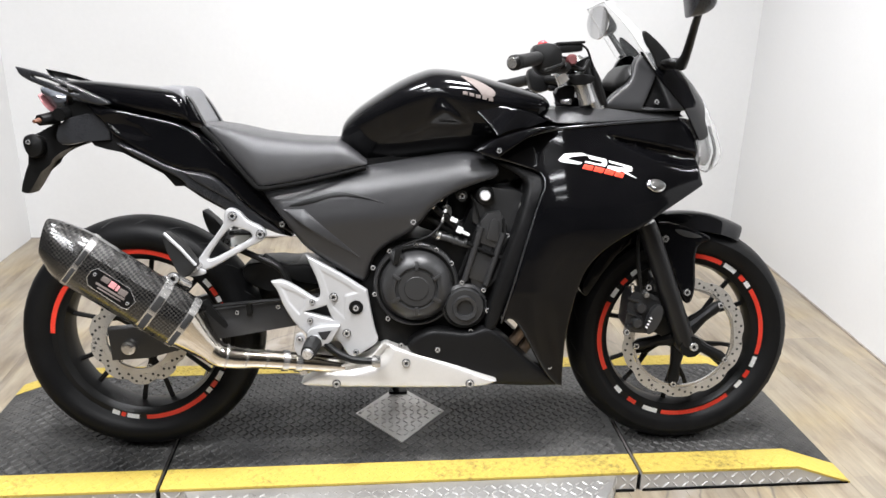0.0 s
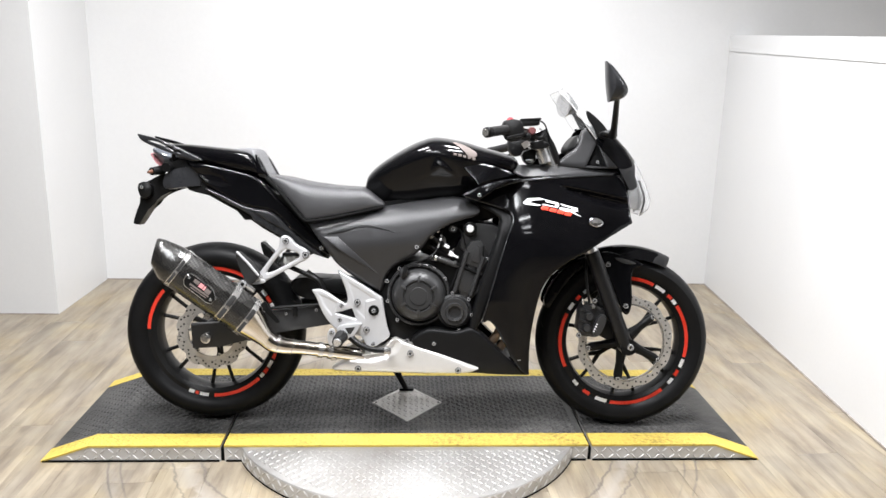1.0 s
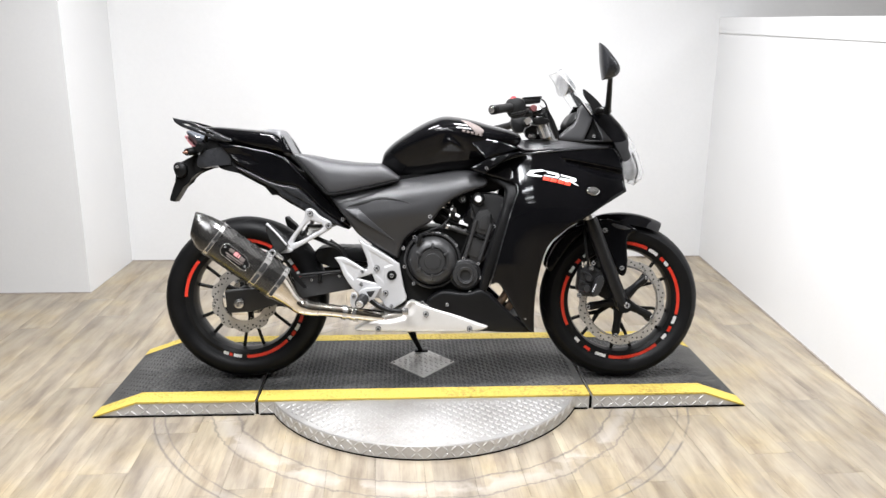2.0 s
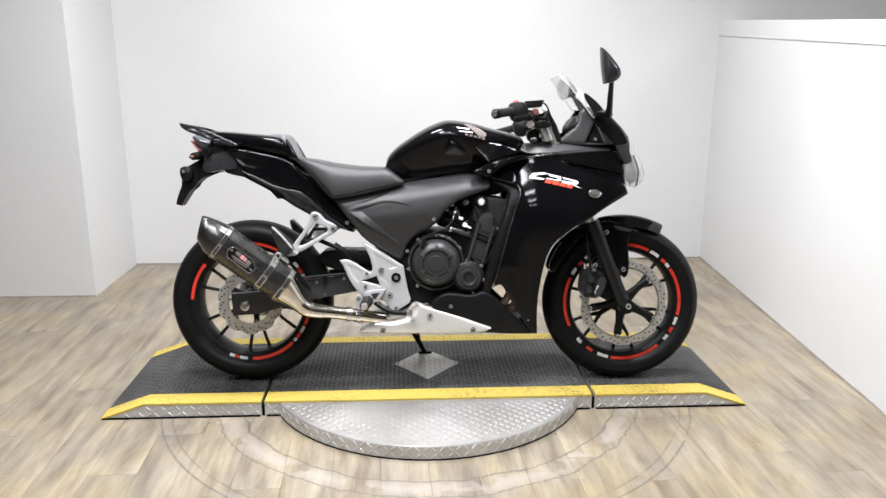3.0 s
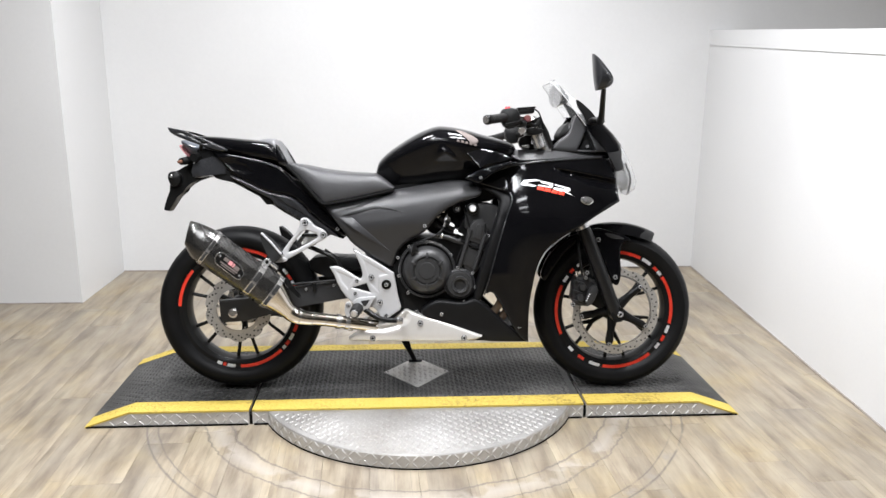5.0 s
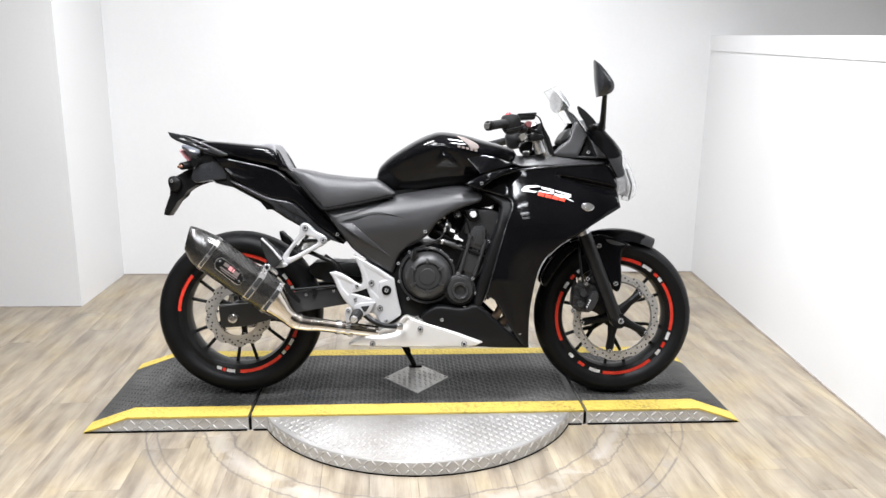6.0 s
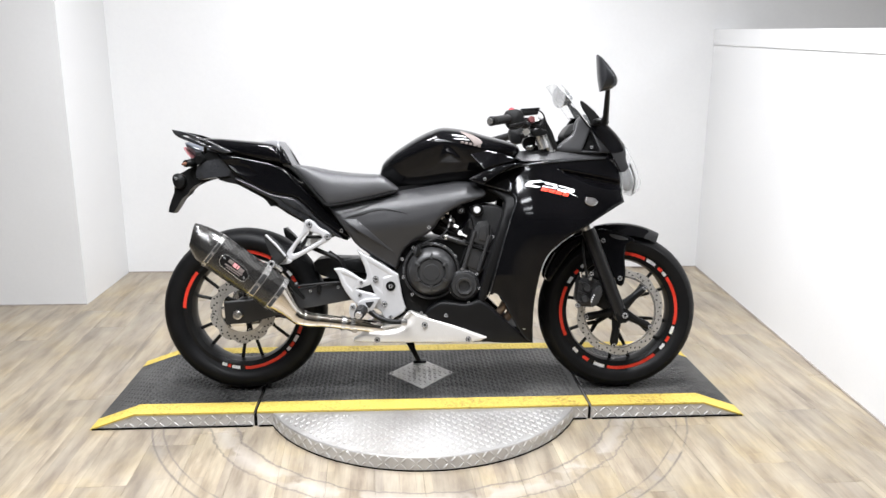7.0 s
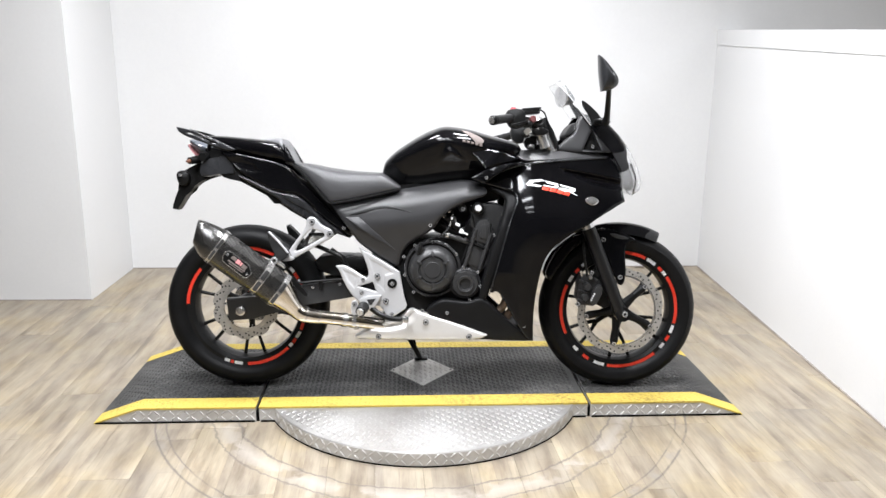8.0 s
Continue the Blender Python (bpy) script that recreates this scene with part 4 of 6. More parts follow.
part("caliper_bracket", prism([(0.600, 0.330), (0.660, 0.30), (0.680, 0.36), (0.640, 0.45), (0.610, 0.47), (0.598, 0.44)], -0.088, -0.074, 0.003), SATIN, caliper)
part("piston_housing", prism([(0.590, 0.322), (0.612, 0.330), (0.632, 0.375), (0.628, 0.402), (0.606, 0.400), (0.588, 0.360)], -0.128, -0.105, 0.006, 1), ENGINE_MAT, caliper)
for cx, cz in ((0.568, 0.352), (0.575, 0.392)):
    part("piston_cap", lathe([(0, -0.122), (0.011, -0.122), (0.014, -0.118), (0.0145, -0.10)], (cx, 0, cz), 20), ENGINE_MAT, caliper)
for z0 in (0.336, 0.372, 0.410):
    part("caliper_rib", boxed((0.562, -0.104, z0), (0.042, 0.014, 0.007), 0.0025, pose(0, 0, 0, 0, 20, 0)), ENGINE_MAT, caliper)
# dark block paints the shade in the pad opening
part("pad_window_shade", boxed((0.606, -0.101, 0.418), (0.030, 0.004, 0.012), 0.002, pose(0, 0, 0, 0, 30, 0)), HOLE, caliper)
part("slide_boot", tube([(0.622, -0.085, 0.432), (0.612, -0.088, 0.452)], [0.010, 0.008], 14), GRIP_RUBBER, caliper)
part("banjo", lathe([(0, -0.126), (0.006, -0.126), (0.0085, -0.122), (0.0085, -0.10)], (0.585, 0, 0.428), 16), STEEL, caliper)
for k in range(4):
    part("caliper_mark", boxed((0.588 + 0.0035 * k, -0.1295, 0.345 + 0.008 * k), (0.006, 0.002, 0.004), 0.0005, pose(0, 0, 0, 0, 25, 0)), WHITE_MARK, caliper)
part("bleed_nipple", tube([(0.556, -0.10, 0.432), (0.552, -0.105, 0.452)], 0.005, 10), STEEL, caliper)
bolts(caliper, [(0.590, 0.447), (0.619, 0.374), (0.541, 0.329)], 0.118, 0.0078)
part("brake_hose", tube([(0.578, -0.10, 0.43), (0.562, -0.115, 0.50), (0.560, -0.105, 0.56), (0.575, -0.08, 0.66)], 0.005, 8, 20), PLASTIC, bike)

# front mudguard: a crowned shell over the tyre, with a stay down each side
def mudguard():
    rings = []
    for i in range(30):
        a = radians(62 + 76 * i / 29)
        ring = []
        grow = min(1, i / 5, (29 - i) / 4 + 0.25) ** 0.5
        for k in range(15):
            s = -1 + 2 * k / 14
            r = 0.332 - 0.042 * abs(s) ** 2.6
            ring.append((FRONT_AXLE[0] + r * math.cos(a), 0.072 * s * (0.55 + 0.45 * grow), FRONT_AXLE[2] + r * math.sin(a)))
        rings.append(ring)
    bm = loft(rings, closed=False, caps=False)
    bmesh.ops.solidify(bm, geom=bm.faces[:], thickness=0.004)
    return bm


guard = part("front_mudguard", mudguard(), GLOSS, bike, "gloss black front mudguard")
for s in (1, -1):
    stay = part("mudguard_stay", panel([(0.606, 0.600), (0.640, 0.610), (0.690, 0.596), (0.755, 0.575), (0.760, 0.560), (0.728, 0.552), (0.721, 0.517), (0.728, 0.438), (0.720, 0.397), (0.703, 0.392), (0.685, 0.425), (0.628, 0.553)], lambda x, z: 0.080 + 0.02 * max(0, 0.55 - z), 0.006, 0.008, 0.011, side=s), GLOSS, guard, "gloss black stay")
    part("stay_recess", panel([(0.655, 0.592), (0.690, 0.588), (0.742, 0.570), (0.715, 0.566), (0.680, 0.572)], lambda x, z: 0.0812, 0.001, 0.003, 0.009, side=s), HOLE, stay)
    bolts(guard, [(0.637, 0.566), (0.704, 0.425)], 0.084, 0.0088, BOLT, s)
    part("rear_lip", panel([(0.425, 0.43), (0.455, 0.50), (0.51, 0.565), (0.60, 0.60), (0.605, 0.585), (0.53, 0.53), (0.475, 0.455), (0.445, 0.40)], lambda x, z: 0.068, 0.006, 0.03, 0.014, side=s), GLOSS, guard)

# engine
ENGINE = [(-0.125, 0.52), (-0.068, 0.565), (0.008, 0.576), (0.07, 0.569), (0.112, 0.575), (0.125, 0.632), (0.15, 0.674), (0.225, 0.702), (0.267, 0.688), (0.263, 0.605), (0.206, 0.434), (0.173, 0.331), (0.031, 0.300), (-0.039, 0.276), (-0.13, 0.33), (-0.15, 0.43)]
engine = part("engine", prism(ENGINE, -0.125, 0.125, 0.012), SATIN, bike, "dark grey two cylinder engine")
CX, CZ = 0.001, 0.461
part("crankcase_flange", lathe([(0.0, -0.150), (0.098, -0.150), (0.104, -0.145), (0.104, -0.12)], (CX, 0, CZ), 56), ENGINE_MAT, engine)
part("clutch_cover", lathe([(0, -0.186), (0.044, -0.186), (0.046, -0.182), (0.049, -0.182), (0.052, -0.188), (0.056, -0.188), (0.066, -0.183), (0.080, -0.170), (0.086, -0.158), (0.088, -0.14)], (CX, 0, CZ), 64), ENGINE_MAT, engine, "round dark grey clutch cover")
rib = mesh_from("cover_rib", boxed((0.056, -0.185, 0), (0.022, 0.010, 0.009), 0.0025, pose(0, 0, 0, 0, 0, 10)), ENGINE_MAT)
for k in range(6):
    piece("cover_rib", rib, engine, Matrix.Translation((CX, 0, CZ)) @ pose(0, 0, 0, 0, 60 * k + 30, 0))
bolts(engine, [(-0.104, 0.505), (-0.064, 0.546), (0.0, 0.560), (0.049, 0.549), (0.086, 0.516), (-0.100, 0.439), (-0.068, 0.377), (-0.035, 0.308)], 0.152, 0.0062)
part("oil_filler", tube([(-0.05, -0.15, 0.535), (-0.043, -0.175, 0.523)], [0.016, 0.014], 16), ENGINE_MAT, engine)
part("oil_filler_cap", boxed((-0.045, -0.172, 0.540), (0.014, 0.03, 0.04), 0.004, pose(0, 0, 0, 0, 12, 0)), PLASTIC, engine)
PX, PZ = 0.119, 0.410
part("water_pump", lathe([(0, -0.170), (0.020, -0.170), (0.021, -0.181), (0.029, -0.183), (0.031, -0.174), (0.044, -0.174), (0.048, -0.168), (0.048, -0.12)], (PX, 0, PZ), 48), ENGINE_MAT, engine, "round dark water pump cover")
part("pump_ring", lathe([(0.050, -0.165), (0.050, -0.12), (0.058, -0.12), (0.056, -0.158)], (PX, 0, PZ), 48, closed=True), ENGINE_MAT, engine)
bolts(engine, [(0.112, 0.470), (0.165, 0.451), (0.176, 0.399), (0.136, 0.347)], 0.160, 0.006)
part("cylinder", prism([(0.118, 0.465), (0.19, 0.44), (0.238, 0.60), (0.160, 0.625)], -0.150, 0.15, 0.006, 1), ENGINE_MAT, engine, "ribbed cylinder block")
part("head_cover", prism([(0.135, 0.60), (0.245, 0.575), (0.272, 0.66), (0.262, 0.695), (0.16, 0.705), (0.135, 0.66)], -0.138, 0.138, 0.012, 1), ENGINE_MAT, engine, "dark cylinder head cover")
bolts(engine, [(0.154, 0.608), (0.221, 0.585)], 0.152, 0.006)
part("frame_plug", lathe([(0, -0.168), (0.010, -0.168), (0.0125, -0.164), (0.0135, -0.15)], (0.164, 0, 0.683), 24), WHITE_MARK, engine, "bright round frame bolt")
part("plug_collar", lathe([(0.0140, -0.160), (0.021, -0.158), (0.024, -0.14), (0.014, -0.14)], (0.164, 0, 0.683), 24, closed=True), SATIN, engine)
# black ring paints the shaded gap round the clutch cover
part("cover_gap_shade", lathe([(0.0885, -0.1515), (0.0945, -0.1515)], (CX, 0, CZ), 56), SHADE_BLACK, engine)
part("cover_rim", lathe([(0.0945, -0.150), (0.0955, -0.158), (0.0985, -0.158), (0.100, -0.150)], (CX, 0, CZ), 56), ENGINE_MAT, engine)
part("throttle_body", prism([(-0.02, 0.62), (0.03, 0.66), (0.08, 0.70), (0.14, 0.71), (0.15, 0.64), (0.115, 0.63), (0.10, 0.58), (0.02, 0.58)], -0.07, 0.07, 0.01), PLASTIC, engine, "black throttle body")
part("hose_bright", prism([(0.058, 0.640), (0.070, 0.652), (0.086, 0.650), (0.090, 0.628), (0.080, 0.615), (0.076, 0.632)], -0.10, -0.088, 0.002), ALU, engine, "pale metal bracket")
part("clutch_cable", tube([(-0.035, -0.16, 0.56), (-0.015, -0.162, 0.569), (0.031, -0.165, 0.587), (0.060, -0.16, 0.616), (0.071, -0.15, 0.658), (0.074, -0.12, 0.70)], 0.0030, 8, 28), PLASTIC, engine, "black clutch cable")
part("cable_ferrule", tube([(0.061, -0.1605, 0.618), (0.068, -0.154, 0.640), (0.0715, -0.150, 0.660)], 0.0038, 8, 10), STEEL, engine)
for x, z, w, h in ((0.084, 0.624, 0.018, 0.010), (0.098, 0.600, 0.014, 0.016), (0.063, 0.646, 0.007, 0.009), (0.112, 0.592, 0.022, 0.007)):
    part("connector", boxed((x + 0.006, -0.158, z), (w, 0.012, h), 0.002, pose(0, 0, 0, 0, 25, 0)), WHITE_MARK, engine, "bright connector")
part("cylinder_panel", prism([(0.141, 0.549), (0.195, 0.530), (0.173, 0.466), (0.126, 0.481)], -0.155, -0.13, 0.003, 0), ENGINE_MAT, engine)
for (x0, z0), (x1, z1) in (((0.118, 0.474), (0.157, 0.607)), ((0.171, 0.463), (0.211, 0.592))):
    part("through_bolt", tube([(x0, -0.158, z0), (x1, -0.158, z1)], 0.0075, 12), ENGINE_MAT, engine)
    # black tubes paint the shade of the grooves beside each rod
    for d in (-0.011, 0.011):
        part("rod_groove_shade", tube([(x0 + d, -0.150, z0 + 0.012), (x1 + d, -0.150, z1 - 0.012)], 0.005, 8), SHADE_BLACK, engine)
part("head_block", prism([(0.149, 0.612), (0.170, 0.640), (0.200, 0.645), (0.218, 0.615), (0.214, 0.587), (0.224, 0.579), (0.205, 0.550), (0.141, 0.572)], -0.157, -0.12, 0.003, 0), ENGINE_MAT, engine, "angular casting on the cylinder head")
part("head_boss", prism([(0.168, 0.577), (0.178, 0.621), (0.189, 0.629), (0.200, 0.621), (0.199, 0.570)], -0.162, -0.15, 0.003, 0), ENGINE_MAT, engine)
# black pieces paint the shade in the head's slot, gap and seam
part("head_slot_shade", boxed((0.2095, -0.158, 0.610), (0.006, 0.006, 0.036), 0.002), SHADE_BLACK, engine)
part("head_gap_shade", tube([(0.122, -0.157, 0.568), (0.160, -0.160, 0.550), (0.206, -0.158, 0.531)], 0.0052, 8, 12), SHADE_BLACK, engine)
part("head_seam_shade", tube([(0.131, -0.150, 0.684), (0.142, -0.152, 0.657), (0.151, -0.154, 0.625), (0.154, -0.156, 0.611)], 0.0026, 8, 14), SHADE_BLACK, engine)
part("mount_collar", lathe([(0.0115, -0.156), (0.017, -0.155), (0.0195, -0.140), (0.0115, -0.140)], (0.266, 0, 0.652), 24, closed=True), STEEL, engine, "bright engine mount collar")
part("mount_lug", tube([(0.109, -0.110, 0.681), (0.109, -0.152, 0.681)], [0.015, 0.013], 16), ENGINE_MAT, engine)
bolts(engine, [(0.109, 0.681)], 0.153, 0.0075)
part("water_pipe", tube([(0.040, -0.148, 0.587), (0.073, -0.150, 0.579), (0.103, -0.150, 0.568), (0.136, -0.150, 0.559)], 0.0085, 12, 16), ENGINE_MAT, engine)
for x, z in ((0.054, 0.584), (0.095, 0.572), (0.117, 0.566)):
    part("pipe_collar", tube([(x - 0.004, -0.150, z + 0.0013), (x + 0.004, -0.150, z - 0.0013)], 0.0112, 12), STEEL if x < 0.06 else ENGINE_MAT, engine)
part("cover_disc", lathe([(0, -0.1885), (0.028, -0.1885), (0.030, -0.186)], (CX, 0, CZ), 40), ENGINE_MAT, engine)
for pts in ([(0.03, -0.12, 0.625), (0.07, -0.125, 0.60), (0.11, -0.12, 0.585)], [(0.03, -0.13, 0.66), (0.06, -0.14, 0.64), (0.1, -0.135, 0.60)]):
    part("coolant_hose", tube(pts, 0.010, 12, 12), PLASTIC, engine)
for x, z in ((0.055, 0.675), (0.04, 0.655)):
    part("hose_clip", boxed((x, -0.14, z), (0.022, 0.012, 0.012), 0.003, pose(0, 0, 0, 0, 30, 0)), STEEL, engine)

# frame and inner mass between the side mouldings
part("frame", prism([(-0.29, 0.60), (-0.20, 0.54), (-0.14, 0.45), (-0.10, 0.56), (0.0, 0.63), (0.10, 0.70), (0.27, 0.71), (0.42, 0.84), (0.36, 0.90), (0.10, 0.80), (-0.12, 0.76), (-0.40, 0.74), (-0.60, 0.83), (-0.62, 0.80), (-0.42, 0.68)], -0.105, 0.105, 0.01), SATIN, bike, "black steel frame")
part("lower_frame", prism([(-0.23, 0.49), (-0.12, 0.46), (-0.08, 0.30), (-0.18, 0.30), (-0.22, 0.36)], -0.10, 0.10, 0.01), SATIN, bike)
part("radiator", prism([(0.27, 0.70), (0.46, 0.80), (0.52, 0.70), (0.42, 0.56), (0.36, 0.44), (0.34, 0.40), (0.27, 0.40), (0.23, 0.48)], -0.15, 0.15, 0.01), PLASTIC, bike, "black radiator behind the fairing")
for k in range(2):
    run = [(0.20, -0.06, 0.52), (0.288, -0.105, 0.43), (0.282, -0.108, 0.367), (0.256, -0.106, 0.310), (0.19, -0.08, 0.252), (-0.10, -0.03, 0.24)]
    part("exhaust_header", tube([(x + 0.030 * k * (0 < i < 5), y + 0.02 * k, z - 0.026 * k * (0 < i < 5)) for i, (x, y, z) in enumerate(run)], 0.0145, 14, 36), HEADER, bike, "heat-browned steel header pipe")
part("steering_yoke", prism([(0.36, 0.895), (0.44, 0.865), (0.46, 0.885), (0.39, 0.925)], -0.085, 0.085, 0.006), SATIN, bike)

# fuel tank and its markings
RECESS = [(0.043, 0.920), (0.024, 0.853), (0.140, 0.848), (0.176, 0.826)]
TANK_RIDGE = [(-0.090, 0.885), (-0.050, 0.905), (0.001, 0.921), (0.045, 0.927), (0.079, 0.915), (0.126, 0.873), (0.178, 0.828)]


def line_gap(px, pz, pts):
    """How far points lie from an open line."""
    best = np.full(len(px), 9.0)
    for (ax, az), (bx, bz) in zip(pts, pts[1:]):
        ex, ez = bx - ax, bz - az
        u = np.clip(((px - ax) * ex + (pz - az) * ez) / (ex * ex + ez * ez), 0, 1)
        best = np.minimum(best, np.hypot(px - ax - u * ex, pz - az - u * ez))
    return best


def tank_body():
    bm = hull([(-0.186, 0.780, 0.822, 0.045), (-0.176, 0.762, 0.850, 0.078), (-0.150, 0.742, 0.878, 0.110), (-0.115, 0.728, 0.905, 0.134), (-0.054, 0.724, 0.944, 0.158), (0.0, 0.730, 0.970, 0.172), (0.05, 0.738, 0.982, 0.180),
               (0.13, 0.745, 0.972, 0.182), (0.20, 0.755, 0.953, 0.172), (0.274, 0.775, 0.934, 0.150), (0.312, 0.80, 0.920, 0.130), (0.330, 0.84, 0.896, 0.090)], 210, 200, 2.5, 0.72, 0.24)
    co = np.array([v.co for v in bm.verts])
    shape = [Vector(p) for p in RECESS]
    within = inside(co[:, 0], co[:, 2], shape)
    steep = np.clip(line_gap(co[:, 0], co[:, 2], [RECESS[0], RECESS[3]]) / 0.018, 0, 1)
    gentle = np.clip(line_gap(co[:, 0], co[:, 2], RECESS) / 0.050, 0, 1)
    ridge = np.exp(-(line_gap(co[:, 0], co[:, 2], TANK_RIDGE) / 0.022) ** 2)
    for v, on, a, b, c in zip(bm.verts, within, steep, gentle, ridge):
        if abs(v.co.y) > 0.07:
            v.co.y += math.copysign(0.0030 * c - on * 0.024 * a * a * (3 - 2 * a) * b, v.co.y)
    bm.normal_update()
    return bm


tank = part("fuel_tank", tank_body(), GLOSS, bike, "gloss black fuel tank with sculpted sides", 60)


def tank_reach(x, z):
    rows = [(-0.115, 0.728, 0.905, 0.134), (-0.054, 0.724, 0.944, 0.158), (0.0, 0.730, 0.970, 0.172), (0.05, 0.738, 0.982, 0.180), (0.13, 0.745, 0.972, 0.182), (0.20, 0.755, 0.953, 0.172), (0.274, 0.775, 0.934, 0.150)]
    q = np.array(rows)
    zb, zt, hw = (np.interp(x, q[:, 0], q[:, k]) for k in (1, 2, 3))
    mid = zb + 0.72 * (zt - zb)
    u = min(0.995, (z - mid) / (zt - mid) if z > mid else (mid - z) / (mid - zb))
    return float(hw * (1 - u ** 2.5) ** (1 / 2.5) * (1 - 0.24 * u if z < mid else 1))


for s in (1, -1):
    part("tank_emblem", panel([(0.094, 0.966), (0.135, 0.955), (0.172, 0.935), (0.183, 0.922), (0.172, 0.910), (0.150, 0.914), (0.140, 0.930), (0.115, 0.950)], lambda x, z: tank_reach(x, z) + 0.005, 0.001, 0.003, 0.008, side=s), TAN_MARK, tank, "pale wing-shaped emblem")
    for k in range(5):
        x, z = 0.104 + 0.015 * k, 0.922 - 0.0035 * k
        part("emblem_bar", panel([(x, z + 0.005), (x, z + 0.005), (x + 0.011, z + 0.003), (x + 0.011, z + 0.003), (x + 0.0105, z - 0.005), (x + 0.0105, z - 0.005), (x, z - 0.003), (x, z - 0.003)], lambda x, z: tank_reach(x, z) + 0.005, 0.0006, 0.003, 0.006, side=s), TAN_MARK, tank)
PATCH = [(0.120, 0.898), (0.120, 0.898), (0.144, 0.903), (0.249, 0.886), (0.304, 0.862), (0.304, 0.862), (0.283, 0.853), (0.211, 0.838), (0.185, 0.824), (0.185, 0.824), (0.166, 0.850)]
both("tank_shroud", GLOSS, "gloss black shroud beside the tank", lambda s: panel(PATCH, lambda x, z: 0.200 - 0.44 * max(0, z - 0.826) + 0.03 * max(0, x - 0.15), 0.003, 0.04, 0.008, side=s))
PATCH2 = [(0.132, 0.792), (0.132, 0.792), (0.173, 0.816), (0.210, 0.832), (0.281, 0.848), (0.325, 0.850), (0.325, 0.850), (0.262, 0.828), (0.200, 0.784), (0.186, 0.772), (0.186, 0.772), (0.159, 0.780)]
both("shroud_corner", GLOSS, "gloss black corner piece under the tank", lambda s: panel(PATCH2, lambda x, z: 0.206 + 0.08 * max(0, x - 0.2) - 0.25 * max(0, z - 0.80), 0.006, 0.04, 0.009, side=s))

bolts(bike, [(0.188, 0.793)], 0.209, 0.006)

# seats
def saddle(rows, n=64):
    """A padded seat from rows of x, bottom, top, half width: upright sides, a rounded shoulder and a crowned top."""
    side = [(0.90, 0.0), (0.975, 0.02), (1.0, 0.12), (1.0, 0.35), (0.985, 0.60), (0.95, 0.80), (0.88, 0.92), (0.76, 0.985), (0.55, 1.02), (0.28, 1.04)]
    half = side + [(0.0, 1.045)]
    ring = [(-u, v) for u, v in half] + [(u, v) for u, v in reversed(side)]
    q = np.array(rows)
    xs = sorted({float(x) for x in np.linspace(q[0, 0], q[-1, 0], n)} | {float(x) for x in q[:, 0]})
    rings = []
    for x in xs:
        zb, zt, hw = (float(np.interp(x, q[:, 0], q[:, k])) for k in (1, 2, 3))
        rings.append([(x, hw * u, zb + (zt - zb) * v) for u, v in ring])
    return loft(rings)


SEAT_ROWS = [(-0.525, 0.838, 0.847, 0.085), (-0.493, 0.832, 0.843, 0.112), (-0.470, 0.808, 0.840, 0.128), (-0.447, 0.784, 0.836, 0.140), (-0.425, 0.760, 0.831, 0.150), (-0.404, 0.738, 0.826, 0.157), (-0.385, 0.717, 0.821, 0.162), (-0.374, 0.705, 0.819, 0.164), (-0.362, 0.701, 0.817, 0.165),
             (-0.287, 0.713, 0.809, 0.168), (-0.240, 0.723, 0.807, 0.167), (-0.190, 0.734, 0.806, 0.163), (-0.165, 0.739, 0.795, 0.160), (-0.140, 0.746, 0.777, 0.154), (-0.118, 0.753, 0.760, 0.147)]
seat = part("rider_seat", saddle(SEAT_ROWS), VINYL, bike, "dark grey grained vinyl rider seat", 50)
# black tube paints the shaded gap between seat and side cover
part("seat_gap_shade", tube([(-0.505, -0.112, 0.832), (-0.470, -0.132, 0.803), (-0.425, -0.154, 0.755), (-0.385, -0.166, 0.711), (-0.366, -0.170, 0.698), (-0.33, -0.172, 0.701), (-0.25, -0.171, 0.716), (-0.12, -0.152, 0.747)], [0.007, 0.007, 0.006, 0.006, 0.0055, 0.005, 0.005, 0.0045], 8, 60), SHADE_BLACK, seat, "black line painting the dark gap under the seat")
part("tail_cowl", hull([(-0.862, 0.915, 0.936, 0.03), (-0.84, 0.905, 0.940, 0.05), (-0.77, 0.880, 0.939, 0.075), (-0.68, 0.860, 0.932, 0.098), (-0.60, 0.846, 0.925, 0.112), (-0.560, 0.838, 0.918, 0.117), (-0.546, 0.836, 0.905, 0.115), (-0.537, 0.834, 0.880, 0.110)], 40, 48, 3.0), GLOSS, bike, "gloss black seat cowl", 60)
part("passenger_pad", hull([(-0.655, 0.88, 0.922, 0.05), (-0.60, 0.86, 0.931, 0.072), (-0.565, 0.845, 0.931, 0.094), (-0.548, 0.838, 0.924, 0.100), (-0.527, 0.832, 0.884, 0.103), (-0.508, 0.828, 0.846, 0.103)], 36, 48, 4.5), PAD, bike, "grey grained pad in front of the cowl", 60)

both("cowl_facet", GLOSS, "gloss black flank of the seat cowl", lambda s: panel([(-0.545, 0.910), (-0.545, 0.910), (-0.536, 0.846), (-0.536, 0.846), (-0.500, 0.842), (-0.500, 0.842), (-0.534, 0.904)], lambda x, z: (0.113 if s > 0 else 0.096) - 0.12 * max(0, z - 0.85), 0.004, 0.02, 0.008, side=s))
PINK_LENS = surface("pale_red_lens", (0.55, 0.22, 0.23), (0.70, 0.34, 0.35), 0.2, fine=80)

